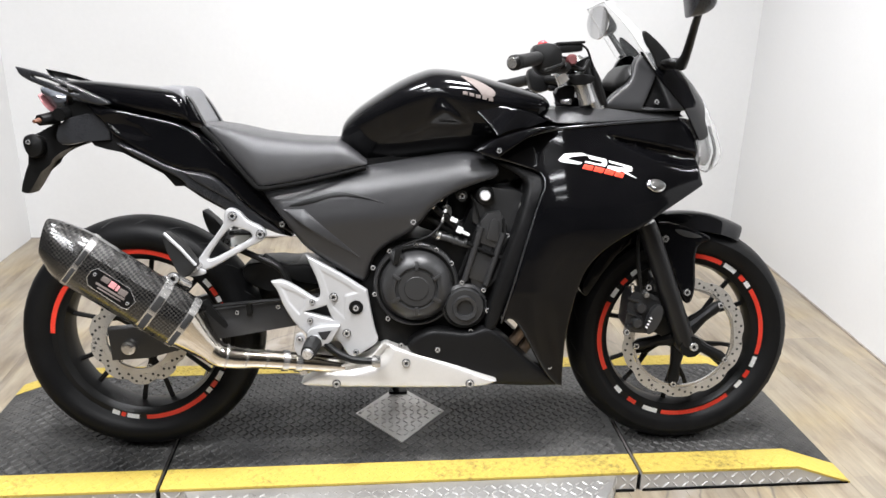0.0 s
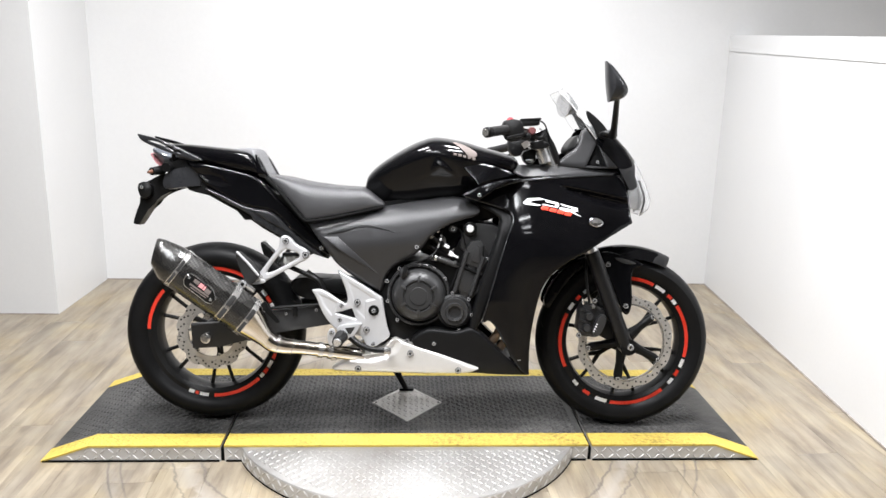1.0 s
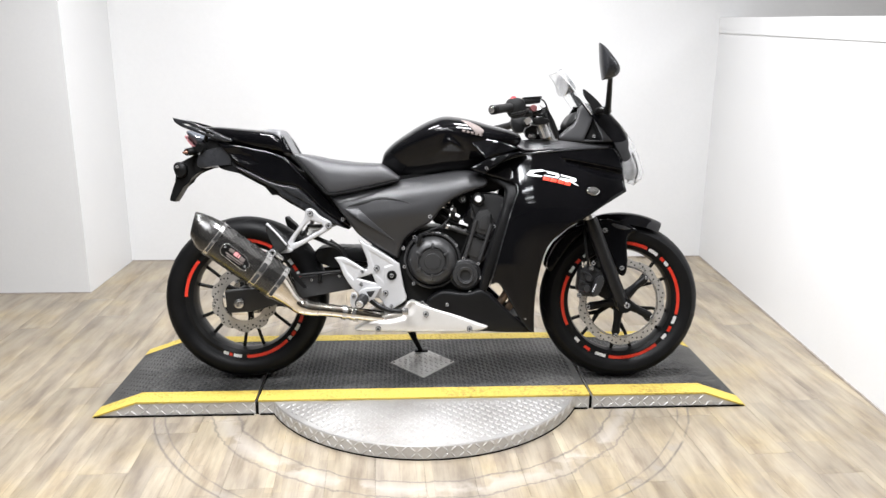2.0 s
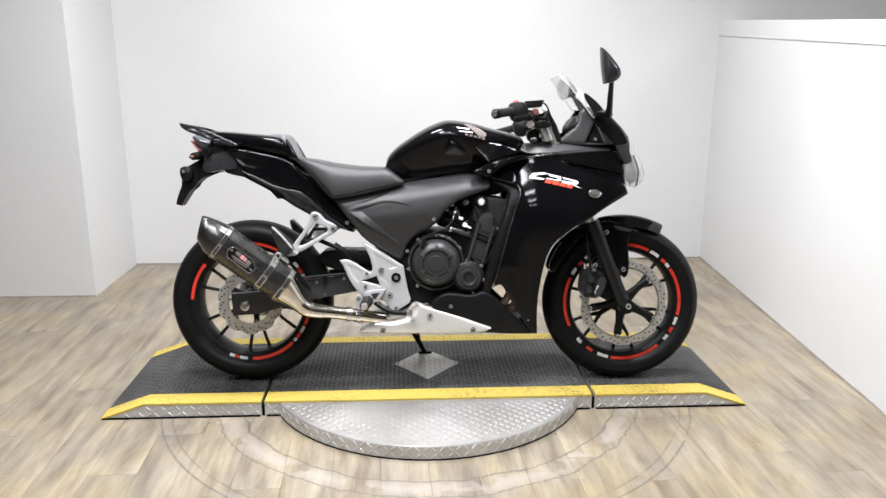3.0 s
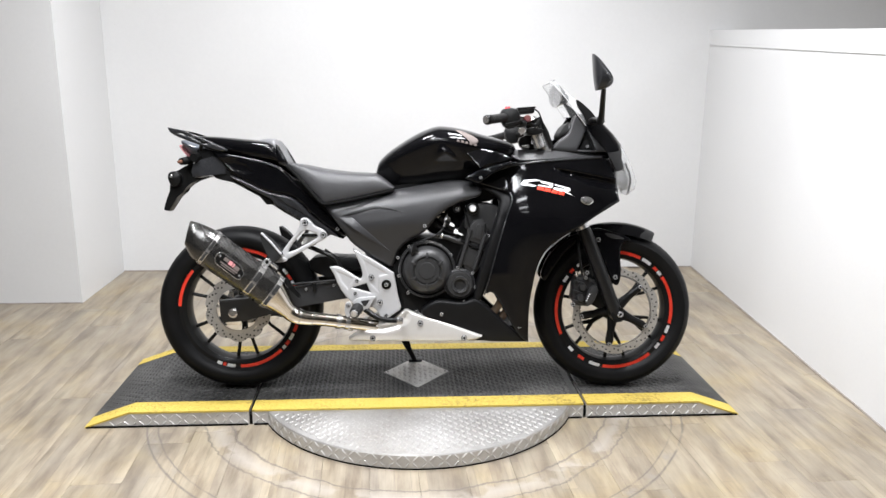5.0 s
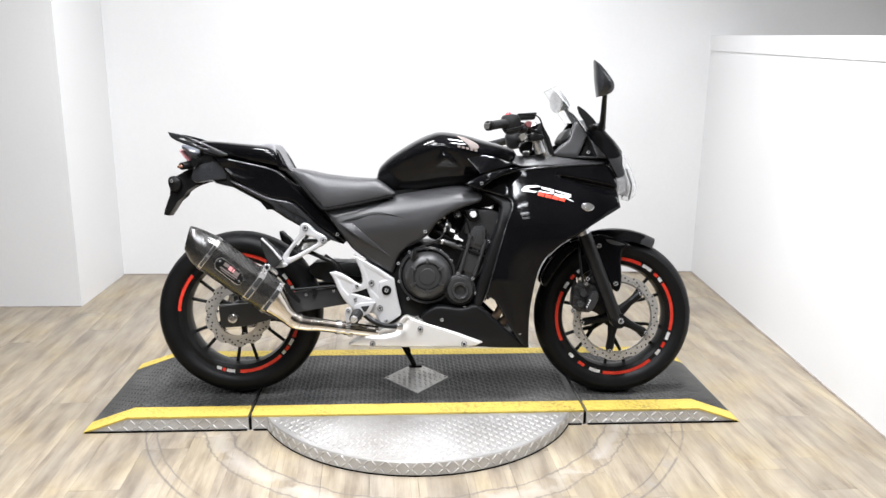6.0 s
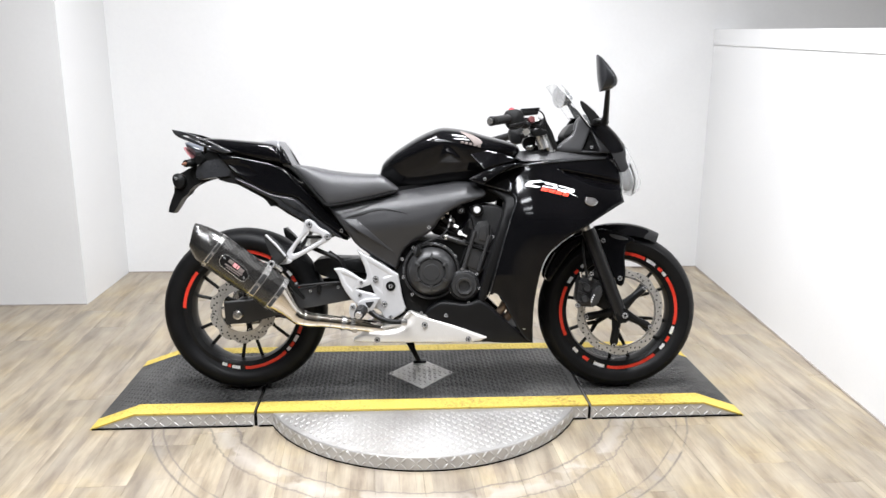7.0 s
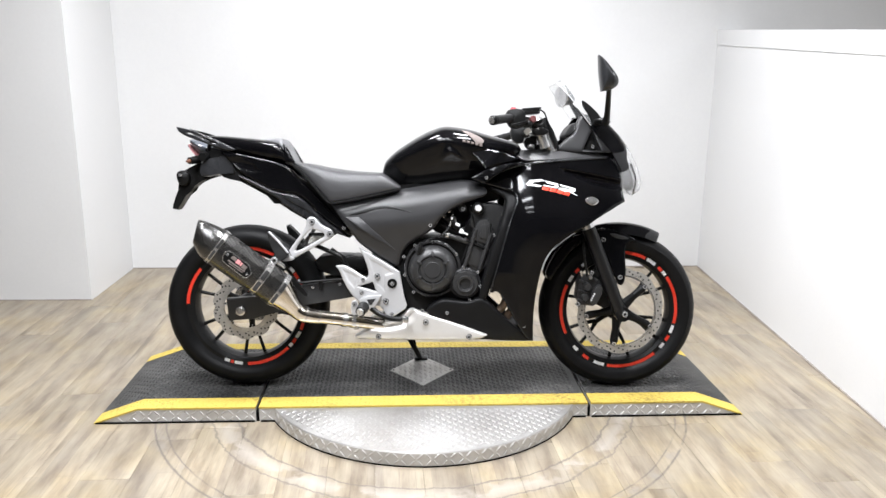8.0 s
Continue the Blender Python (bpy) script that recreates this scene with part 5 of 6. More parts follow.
# tail mouldings
TAIL = [(-0.785, 0.890), (-0.752, 0.880), (-0.644, 0.862), (-0.547, 0.841), (-0.516, 0.818), (-0.459, 0.759), (-0.389, 0.692), (-0.290, 0.582), (-0.290, 0.582), (-0.311, 0.580), (-0.404, 0.642), (-0.455, 0.703), (-0.494, 0.729), (-0.573, 0.735), (-0.649, 0.775), (-0.724, 0.816), (-0.738, 0.846)]
TAIL_STEP = [(-0.745, 0.850), (-0.689, 0.851), (-0.651, 0.840), (-0.633, 0.821), (-0.612, 0.807), (-0.655, 0.800), (-0.705, 0.812)]
both("tail_panel", GLOSS, "gloss black tail side panel", lambda s: panel(TAIL, lambda x, z: tail_reach(x, z) + 0.006 * math.exp(-((z - 0.872 - 0.20 * (x + 0.7) + 1.1 * max(0, x + 0.53)) / 0.014) ** 2), 0.008, 0.03, 0.009, side=s, dents=[(TAIL_STEP, 0.0035, 0.012)]))
UNDER = [(-0.843, 0.905), (-0.743, 0.880), (-0.679, 0.864), (-0.592, 0.786), (-0.411, 0.665), (-0.300, 0.563), (-0.331, 0.575), (-0.413, 0.603), (-0.558, 0.684), (-0.583, 0.707), (-0.686, 0.762), (-0.755, 0.800), (-0.800, 0.797), (-0.816, 0.843)]
part("undertail", prism(UNDER, -0.082, 0.082, 0.012), PLASTIC, bike, "black undertail moulding")
part("undertail_cover", prism([(-0.842, 0.846), (-0.782, 0.862), (-0.782, 0.862), (-0.730, 0.866), (-0.730, 0.866), (-0.726, 0.802), (-0.726, 0.802), (-0.800, 0.796), (-0.834, 0.786), (-0.855, 0.800)], -0.092, 0.092, 0.005), UNDERTAIL, bike, "smooth grey cover under the tail lamp")
both("tail_vent", UNDERTAIL, "dark grey insert low on the tail panel", lambda s: panel([(-0.558, 0.730), (-0.558, 0.730), (-0.492, 0.722), (-0.459, 0.693), (-0.424, 0.648), (-0.424, 0.648), (-0.457, 0.666), (-0.522, 0.702)], lambda x, z: 0.1125, 0.004, 0.01, 0.008, side=s))
both("tail_trim", CHROME, "bright edge on the tail insert", lambda s: panel([(-0.432, 0.676), (-0.430, 0.678), (-0.416, 0.660), (-0.405, 0.640), (-0.412, 0.655)], lambda x, z: 0.1185, 0.001, 0.004, 0.004, side=s))
both("tail_strip", UNDERTAIL, "black strip under the tail panel", lambda s: panel([(-0.728, 0.804), (-0.651, 0.774), (-0.575, 0.734), (-0.495, 0.727), (-0.457, 0.697), (-0.418, 0.654), (-0.310, 0.574), (-0.345, 0.580), (-0.453, 0.632), (-0.550, 0.692), (-0.550, 0.692), (-0.560, 0.711), (-0.652, 0.757)], lambda x, z: 0.107, 0.005, 0.02, 0.010, side=s))
bolts(bike, [(-0.323, 0.606)], 0.125, 0.007)
for s in (1, -1):
    g = part("grab_rail", panel([(-0.934, 0.969), (-0.934, 0.969), (-0.858, 0.953), (-0.770, 0.915), (-0.708, 0.888), (-0.737, 0.880), (-0.793, 0.898), (-0.846, 0.916), (-0.922, 0.944)], lambda x, z: 0.112 - 0.25 * max(0, -0.84 - x), 0.004, 0.014, 0.010, side=s, holes=[[(-0.895, 0.949), (-0.85, 0.940), (-0.780, 0.910), (-0.790, 0.908), (-0.842, 0.930), (-0.892, 0.944)]]), UNDERTAIL, bike, "black metal grab rail")
    part("rail_stay", tube([(-0.80, -s * 0.112, 0.922), (-0.815, -s * 0.09, 0.895), (-0.82, -s * 0.06, 0.88)], 0.007, 10, 8), SATIN, g)
lamp = part("tail_lamp", blob([(-0.912, 0.930), (-0.857, 0.922), (-0.795, 0.900), (-0.80, 0.868), (-0.855, 0.857), (-0.885, 0.892)], -0.075, 0.075, 11, 3), SMOKE, bike, "smoked tail lamp with a pale red edge")
part("lamp_core", blob([(-0.914, 0.910), (-0.900, 0.908), (-0.858, 0.862), (-0.860, 0.850), (-0.872, 0.857)], -0.066, 0.066, 9, 3), PINK_LENS, lamp, "pale red lens edge")
PLATE = [(-0.975, 0.669), (-0.975, 0.669), (-0.954, 0.731), (-0.938, 0.759), (-0.948, 0.790), (-0.933, 0.809), (-0.902, 0.823), (-0.874, 0.841), (-0.829, 0.838), (-0.770, 0.835), (-0.760, 0.800), (-0.842, 0.793), (-0.884, 0.756), (-0.910, 0.736), (-0.955, 0.664), (-0.955, 0.664)]
holder = part("plate_holder", prism(PLATE, -0.030, 0.030, 0.007), PLASTIC, bike, "matt black plate holder and rear mudguard")
part("holder_bulge", blob([(-0.955, 0.80), (-0.93, 0.815), (-0.898, 0.80), (-0.905, 0.758), (-0.94, 0.75)], -0.058, -0.022, 7, 3), PLASTIC, holder)
bolts(holder, [(-0.932, 0.793)], 0.059, 0.006)
for s in (1, -1):
    part("rear_signal_stub", tube([(-0.865, -s * 0.05, 0.852), (-0.885, -s * 0.095, 0.846)], [0.016, 0.013], 14), PLASTIC, holder)
    part("stub_tip", tube([(-0.885, -s * 0.094, 0.846), (-0.892, -s * 0.110, 0.843)], [0.007, 0.004], 12), AMBER, holder)
    part("lock_knob", tube([(-0.832, -s * 0.08, 0.862), (-0.836, -s * 0.105, 0.860)], [0.018, 0.015], 16), SATIN, holder)

# mid covers
MID = [(-0.374, 0.694), (-0.374, 0.694), (-0.238, 0.726), (-0.127, 0.747), (-0.028, 0.764), (0.078, 0.784), (0.138, 0.785), (0.190, 0.764), (0.198, 0.730), (0.145, 0.715), (0.078, 0.688), (0.032, 0.653), (0.006, 0.609), (-0.034, 0.582), (-0.081, 0.555), (-0.108, 0.520), (-0.119, 0.470), (-0.135, 0.465), (-0.262, 0.545), (-0.294, 0.592), (-0.346, 0.661)]
ARROW = [(-0.316, 0.653), (-0.259, 0.658), (-0.186, 0.684), (-0.120, 0.676), (-0.061, 0.664), (-0.130, 0.684), (-0.179, 0.693), (-0.226, 0.683)]
CREASE = [(-0.314, 0.648), (-0.314, 0.648), (-0.264, 0.650), (-0.264, 0.650), (-0.131, 0.529), (-0.131, 0.529), (-0.232, 0.590)]
covers = both("side_cover", MATTE, "matt dark grey textured side cover", lambda s: panel(MID, lambda x, z: cover_reach(x, z) + 0.010 * math.exp(-((z - 0.655 - 0.22 * x) / 0.05) ** 2), 0.016, 0.03, 0.012, side=s))
def cover_face(x, z):
    return cover_reach(x, z) + 0.010 * math.exp(-((z - 0.655 - 0.22 * x) / 0.05) ** 2)


for c, s in zip(covers, (1, -1)):
    # raised dark sheet; the groove's shade is in its colour
    part("cover_groove_shade", panel(ARROW, lambda x, z: cover_face(x, z) + 0.0012, 0.001, 0.004, 0.008, side=s, rounds=1), PLASTIC, c, "dark arrow-shaped inlay painting a groove's shade")
    part("cover_ridge", panel(CREASE, lambda x, z: cover_face(x, z) + 0.0015 + 0.32 * max(0, 0.65 - 0.91 * max(0, x + 0.264) - z), 0.002, 0.012, 0.007, side=s, rounds=1), MATTE, c)
bolts(covers[0], [(-0.008, 0.622)], lambda x, z: cover_face(x, z) - 0.002, 0.007)

# main fairing
FAIRING = [(0.160, 0.776), (0.160, 0.776), (0.206, 0.806), (0.246, 0.829), (0.319, 0.848), (0.469, 0.859), (0.638, 0.872), (0.638, 0.872), (0.672, 0.848), (0.690, 0.805), (0.690, 0.785), (0.690, 0.740), (0.697, 0.711), (0.697, 0.711), (0.594, 0.654), (0.549, 0.623), (0.478, 0.586), (0.426, 0.545), (0.396, 0.496), (0.380, 0.415), (0.370, 0.331), (0.370, 0.252), (0.373, 0.196), (0.373, 0.196), (0.346, 0.205), (0.304, 0.269), (0.239, 0.394), (0.206, 0.371), (0.223, 0.439), (0.260, 0.582), (0.289, 0.676), (0.300, 0.712), (0.294, 0.743), (0.188, 0.772)]
FOLD = [(0.440, 0.836), (0.529, 0.822), (0.633, 0.803), (0.705, 0.788), (0.705, 0.752), (0.652, 0.748), (0.570, 0.766), (0.470, 0.806)]
fairings = both("side_fairing", GLOSS, "gloss black side fairing", lambda s: panel(FAIRING, lambda x, z: fairing_reach(x, z) + 0.004 * math.exp(-((z - 0.77 + 0.10 * (x - 0.4)) / 0.055) ** 2), 0.007, 0.025, 0.0075, side=s, dents=[(FOLD, 0.020, 0.022)]))
TRIM = [(0.175, 0.768), (0.190, 0.775), (0.297, 0.742), (0.305, 0.710), (0.289, 0.670), (0.226, 0.433), (0.194, 0.342), (0.166, 0.339), (0.177, 0.403), (0.199, 0.492), (0.265, 0.702), (0.255, 0.726)]
both("fairing_trim", BELLY_MAT, "matt dark inner trim of the fairing", lambda s: panel(TRIM, lambda x, z: fairing_reach(x, z) - 0.014, 0.012, 0.05, 0.010, side=s))
BELLY = [(-0.040, 0.300), (0.025, 0.354), (0.070, 0.351), (0.133, 0.343), (0.170, 0.362), (0.206, 0.343), (0.270, 0.281), (0.378, 0.190), (0.378, 0.190), (0.204, 0.192), (0.150, 0.215), (0.087, 0.245)]
belly = both("belly_panel", BELLY_MAT, "matt dark lower belly panel", lambda s: panel(BELLY, lambda x, z: fairing_reach(x, z) - 0.006 - 0.25 * max(0, 0.24 - z), 0.012, 0.06, 0.012, side=s))
bolts(belly[0], [(0.054, 0.303), (0.336, 0.254)], lambda x, z: fairing_reach(x, z) - 0.004, 0.0065)
part("belly_floor", prism([(-0.25, 0.205), (-0.05, 0.285), (0.10, 0.26), (0.30, 0.27), (0.37, 0.20), (0.20, 0.195)], -0.13, 0.13, 0.01), PLASTIC, bike)
for f, s in zip(fairings, (1, -1)):
    part("trim_edge", tube([(x, -s * (fairing_reach(x, z) - 0.001), z) for x, z, _ in spline([(0.196, 0.772, 0), (0.250, 0.757, 0), (0.292, 0.742, 0), (0.301, 0.712, 0), (0.288, 0.674, 0), (0.258, 0.575, 0), (0.222, 0.436, 0), (0.207, 0.376, 0)], 40)], 0.0024, 8), UNDERTAIL, f)
RIDGE = [(0.189, 0.776), (0.237, 0.810), (0.325, 0.841), (0.472, 0.857), (0.632, 0.869)]
for f, s in zip(fairings, (1, -1)):
    part("fairing_lip", tube([(x, -s * (fairing_reach(x, z) + 0.001), z) for x, z, _ in spline([(x, z, 0) for x, z in RIDGE], 30)], 0.0035, 10), UNDERTAIL, f, "satin edge along the fairing")
UPPER = [(0.255, 0.894), (0.255, 0.894), (0.352, 0.894), (0.627, 0.898), (0.627, 0.898), (0.657, 0.873), (0.657, 0.873), (0.491, 0.862), (0.334, 0.852), (0.313, 0.863)]
both("upper_fairing", MATTE, "matt grey upper fairing strip", lambda s: panel(UPPER, upper_reach, 0.004, 0.05, 0.010, side=s))
DASH = [(0.437, 0.890), (0.437, 0.890), (0.483, 0.934), (0.516, 0.955), (0.526, 1.001), (0.539, 1.021), (0.572, 1.030), (0.587, 0.989), (0.655, 0.888), (0.655, 0.888), (0.551, 0.884)]
TRI = [(0.579, 0.969), (0.579, 0.969), (0.543, 0.894), (0.543, 0.894), (0.609, 0.893), (0.609, 0.893)]
both("dash_cowl", COWL_MAT, "matt dark grey cowl round the instruments", lambda s: panel(DASH, lambda x, z: 0.127 - 0.30 * max(0, z - 0.90), 0.006, 0.02, 0.008, side=s, holes=[TRI]))
# black sheet behind the cowl's opening paints its shaded interior
both("vent_shade", SHADE_BLACK, "black sheet painting the shade inside the triangular vent", lambda s: panel([(0.588, 0.985), (0.588, 0.985), (0.530, 0.888), (0.530, 0.888), (0.622, 0.886), (0.622, 0.886)], lambda x, z: 0.104 - 0.30 * max(0, z - 0.90), 0.001, 0.004, 0.010, side=s))
for s in (1, -1):
    bolts(bike, [(0.583, 0.908)], 0.106, 0.006, BOLT, s)
# black filler that keeps the inside of the cowl dark in place of shade
part("cowl_inner_shade", prism([(0.515, 0.885), (0.555, 0.975), (0.60, 0.955), (0.63, 0.885)], -0.095, 0.095, 0.004), SHADE_BLACK, bike)
part("instrument", blob([(0.49, 0.935), (0.53, 0.93), (0.56, 0.985), (0.52, 1.005), (0.485, 0.955)], -0.095, 0.095, 9, 4), PLASTIC, bike, "black instrument housing")
# black filler, painting the shaded inside of the nose
part("nose_inner_shade", prism([(0.46, 0.87), (0.60, 0.97), (0.66, 0.90), (0.66, 0.74), (0.56, 0.70), (0.46, 0.80)], -0.075, 0.075, 0.01), SHADE_BLACK, bike)


def lens_edge(z):
    return float(np.interp(z, [0.80, 0.815, 0.832, 0.852, 0.900, 0.915], [1.0, 0.80, 0.76, 0.74, 0.50, 0.30]))


def nose_patch(z0, z1, lo, hi, rows=20, cols=17, lift=0.0, bm=None):
    prof = np.array([(0.727, 0.760), (0.749, 0.788), (0.779, 0.795), (0.815, 0.783), (0.837, 0.776), (0.895, 0.746), (0.951, 0.704), (0.993, 0.664), (1.020, 0.612)])
    wide = np.array([(0.72, 0.100), (0.76, 0.122), (0.82, 0.130), (0.88, 0.131), (0.95, 0.118), (1.02, 0.090)])
    back = np.array([(0.72, 0.700), (0.80, 0.690), (0.88, 0.645), (0.95, 0.585), (1.02, 0.535)])
    rings = []
    for z in np.linspace(z0, z1, rows):
        xf, w, xb = (float(np.interp(z, q[:, 0], q[:, 1])) for q in (prof, wide, back))
        rings.append([(xf - (xf - xb) * abs(u) ** 2.1 + lift, w * u, z + 0.015 * abs(u)) for u in np.linspace(lo(z), hi(z), cols)])
    return loft(rings, bm, closed=False, caps=False)


def shell(bm, thick=0.004):
    bmesh.ops.remove_doubles(bm, verts=bm.verts, dist=0.0004)
    bmesh.ops.solidify(bm, geom=bm.faces[:], thickness=thick)
    bmesh.ops.recalc_face_normals(bm, faces=bm.faces)
    return bm


nose = nose_patch(0.915, 1.012, lambda z: -1, lambda z: 1, 12, 33)
nose_patch(0.803, 0.915, lambda z: -1, lambda z: -lens_edge(z), 16, 12, bm=nose)
nose_patch(0.803, 0.915, lens_edge, lambda z: 1, 16, 12, bm=nose)
part("nose_fairing", shell(nose), GLOSS, bike, "gloss black nose fairing", 60)
head = part("headlight", shell(nose_patch(0.728, 0.913, lambda z: -lens_edge(z) * 0.985, lambda z: lens_edge(z) * 0.985, 26, 25, -0.001), 0.003), LENS, bike, "clear headlight lens")
part("reflector", shell(nose_patch(0.745, 0.86, lambda z: -lens_edge(z) * 0.9, lambda z: lens_edge(z) * 0.9, 12, 21, -0.028)), HEAD_INNER, head, "bright headlight reflector")
for s in (1, -1):
    part("lamp_divider", tube([(0.752, -s * 0.045, 0.740), (0.756, -s * 0.060, 0.79), (0.735, -s * 0.062, 0.85)], 0.004, 8, 10), HOLE, head)


def screen_sweep(x):
    return float(np.interp(x, [0.48, 0.668], [0.032, 0.085]))


def screen_mesh():
    rings = []
    for x, z, w in spline([(0.668, 0.985, 0.105), (0.610, 1.035, 0.118), (0.545, 1.098, 0.112), (0.478, 1.156, 0.080)], 16):
        rings.append([(x - screen_sweep(x) * u * u, w * u, z - 0.012 * u * u) for u in np.linspace(-1, 1, 21)])
    bm = loft(rings, closed=False, caps=False)
    bmesh.ops.solidify(bm, geom=bm.faces[:], thickness=0.003)
    bmesh.ops.recalc_face_normals(bm, faces=bm.faces)
    return bm


screen = part("windscreen", screen_mesh(), SCREEN, bike, "clear plastic windscreen", 70)
SCREEN_SPINE = [(0.668, 0.985, 0.105), (0.610, 1.035, 0.118), (0.545, 1.098, 0.112), (0.478, 1.156, 0.080)]
for s in (1, -1):
    part("screen_edge", tube([(x - screen_sweep(x), s * w, z - 0.012) for x, z, w in spline(SCREEN_SPINE, 12)], 0.0016, 6), SCREEN_EDGE, screen)
part("screen_edge", tube([(0.478 - 0.032 * u * u, 0.080 * u, 1.156 - 0.012 * u * u) for u in np.linspace(-1, 1, 13)], 0.0018, 6), SCREEN_EDGE, screen)
both("screen_stay", PLASTIC, "black screen stay", lambda s: panel([(0.538, 1.078), (0.556, 1.070), (0.606, 1.026), (0.628, 0.985), (0.578, 0.985), (0.572, 1.015), (0.545, 1.050)], lambda x, z: 0.105, 0.004, 0.006, 0.012, side=s))
MIRROR = [(0.541, 1.199), (0.541, 1.199), (0.556, 1.190), (0.586, 1.155), (0.609, 1.124), (0.609, 1.102), (0.590, 1.087), (0.554, 1.080), (0.554, 1.080), (0.545, 1.13)]
for s in (1, -1):
    small = 1.0 if s > 0 else 0.72
    m = part("mirror", blob([(0.575 + (x - 0.575) * small, 1.138 + (z - 1.138) * small) for x, z in MIRROR], -0.388 * s, -0.312 * s, 13, 2.6), UNDERTAIL, bike, "black rear-view mirror on a stalk")
    face = part("mirror_glass", lathe([(0, -0.002), (0.030, -0.0015), (0.040, 0.0), (0.041, 0.004)], segs=40), CHROME, m, "mirror glass")
    face.matrix_basis = Matrix.Translation((0.540 if s < 0 else 0.566, 0.338 if s < 0 else -0.322, 1.135)) @ pose(0, 0, 0, 0, 0, -63 if s < 0 else -125) @ Matrix.Diagonal((1.15 if s < 0 else 0.75, 1, 1.18 if s < 0 else 0.8, 1))
    part("stalk", tube([(0.582, -s * 0.347, 1.105), (0.589, -s * 0.308, 1.078), (0.607, -s * 0.215, 1.014), (0.613, -s * 0.170, 0.994)], [0.008, 0.0085, 0.0105, 0.015], 12, 16), PLASTIC, m)
    part("mirror_base", blob([(0.575, 1.006), (0.612, 1.012), (0.636, 1.000), (0.630, 0.984), (0.590, 0.986)], -0.178 * s, -0.100 * s, 9, 3), PLASTIC, m)
    bar = part("handlebar", tube([(0.27, -s * 0.22, 1.0), (0.36, -s * 0.125, 0.998)], 0.012, 14), SATIN, bike, "black clip-on handlebar")
    if s < 0:
        bar.matrix_basis = Matrix.Translation((0.06, 0.0, -0.035))
    part("grip", tube([(0.206, -s * 0.318, 0.986), (0.213, -s * 0.308, 0.9875), (0.265, -s * 0.228, 1.0)], [0.0165, 0.0152, 0.0152], 20), GRIP_RUBBER, bar, "ribbed black rubber grip")
    part("bar_end", tube([(0.193, -s * 0.336, 0.983), (0.197, -s * 0.331, 0.984), (0.207, -s * 0.317, 0.986)], [0.011, 0.0165, 0.0165], 20), SATIN, bar)
    part("bar_end_ring", tube([(0.1945, -s * 0.334, 0.9835), (0.1925, -s * 0.3368, 0.983)], [0.0125, 0.0105], 20), STEEL, bar)
    part("switch_housing", blob([(0.248, 1.024), (0.280, 1.036), (0.315, 1.030), (0.326, 0.995), (0.318, 0.968), (0.264, 0.960)], -s * 0.238, -s * 0.175, 9, 4), PLASTIC, bar)
    part("kill_switch" if s > 0 else "dip_switch", blob([(0.266, 1.026), (0.270, 1.038), (0.280, 1.042), (0.290, 1.036), (0.292, 1.024)], -s * 0.220, -s * 0.195, 7, 2.5), RED_PLASTIC if s > 0 else PLASTIC, bar, "red kill switch" if s > 0 else "")
    part("starter_button", lathe([(0, -0.012), (0.009, -0.012), (0.0125, -0.007), (0.013, 0.004)], (0.352, -s * 0.185, 1.0), 20), PALE_RED if s > 0 else PLASTIC, bar, "faded red starter button" if s > 0 else "")
    part("lever", tube([(0.33, -s * 0.19, 0.995), (0.315, -s * 0.25, 0.985), (0.255, -s * 0.345, 0.968)], [0.008, 0.007, 0.005], 10, 14, squash=0.6), SATIN, bar)
    part("reservoir", boxed((0.346, -s * 0.170, 1.026), (0.060, 0.045, 0.018), 0.006, pose(0, 0, 0, 0, -4, 0)), SATIN, bar)
    part("clamp", tube([(0.400, -s * 0.105, 0.958), (0.380, -s * 0.105, 1.0)], 0.033, 20), SATIN, bar)
    part("yoke_cover", prism([(0.345, 0.966), (0.372, 0.972), (0.412, 0.966), (0.410, 0.950), (0.384, 0.943), (0.356, 0.946)], -s * 0.175, -s * 0.100, 0.005, 1), SATIN, bar)
    part("lower_clamp", prism([(0.325, 0.934), (0.360, 0.947), (0.376, 0.940), (0.374, 0.898), (0.338, 0.896)], -s * 0.135, -s * 0.095, 0.005, 1), SATIN, bar)
    part("clamp_bolt", tube([(0.345, -s * 0.130, 0.906), (0.362, -s * 0.145, 0.906)], 0.007, 12), BOLT_STEEL, bar)
    part("wiring", tube([(0.33, -s * 0.15, 1.0), (0.36, -s * 0.165, 0.985), (0.385, -s * 0.16, 0.98), (0.40, -s * 0.15, 1.0)], 0.006, 8, 14), PLASTIC, bar)
    part("upper_fork", tube([(0.386, -s * 0.142, 0.955), (0.406, -s * 0.138, 0.903)], 0.0205, 18), BOLT_STEEL, bar, "bright fork tube")
    part("dash_bar", tube([(0.416, -s * 0.130, 0.985), (0.428, -s * 0.130, 0.955), (0.448, -s * 0.128, 0.900)], [0.005, 0.010, 0.009], 10), PLASTIC, bar)
    if s > 0:
        part("paper_tag", boxed((0.335, -0.178, 0.958), (0.024, 0.003, 0.020), 0.001, pose(0, 0, 0, 0, -35, 0)), WHITE_MARK, bar, "small white tag")
    part("fork_cap", tube([(0.379, -s * 0.105, 1.0), (0.374, -s * 0.105, 1.010)], [0.022, 0.015], 16), STEEL, bar)
    part("pinch_bolt", tube([(0.372, -s * 0.138, 0.972), (0.396, -s * 0.142, 0.978)], 0.006, 10), BOLT_STEEL, bar)
    part("lever_pivot", blob([(0.305, 0.985), (0.335, 0.998), (0.352, 0.985), (0.340, 0.968), (0.312, 0.968)], -s * 0.215, -s * 0.165, 7, 3), SATIN, bar)
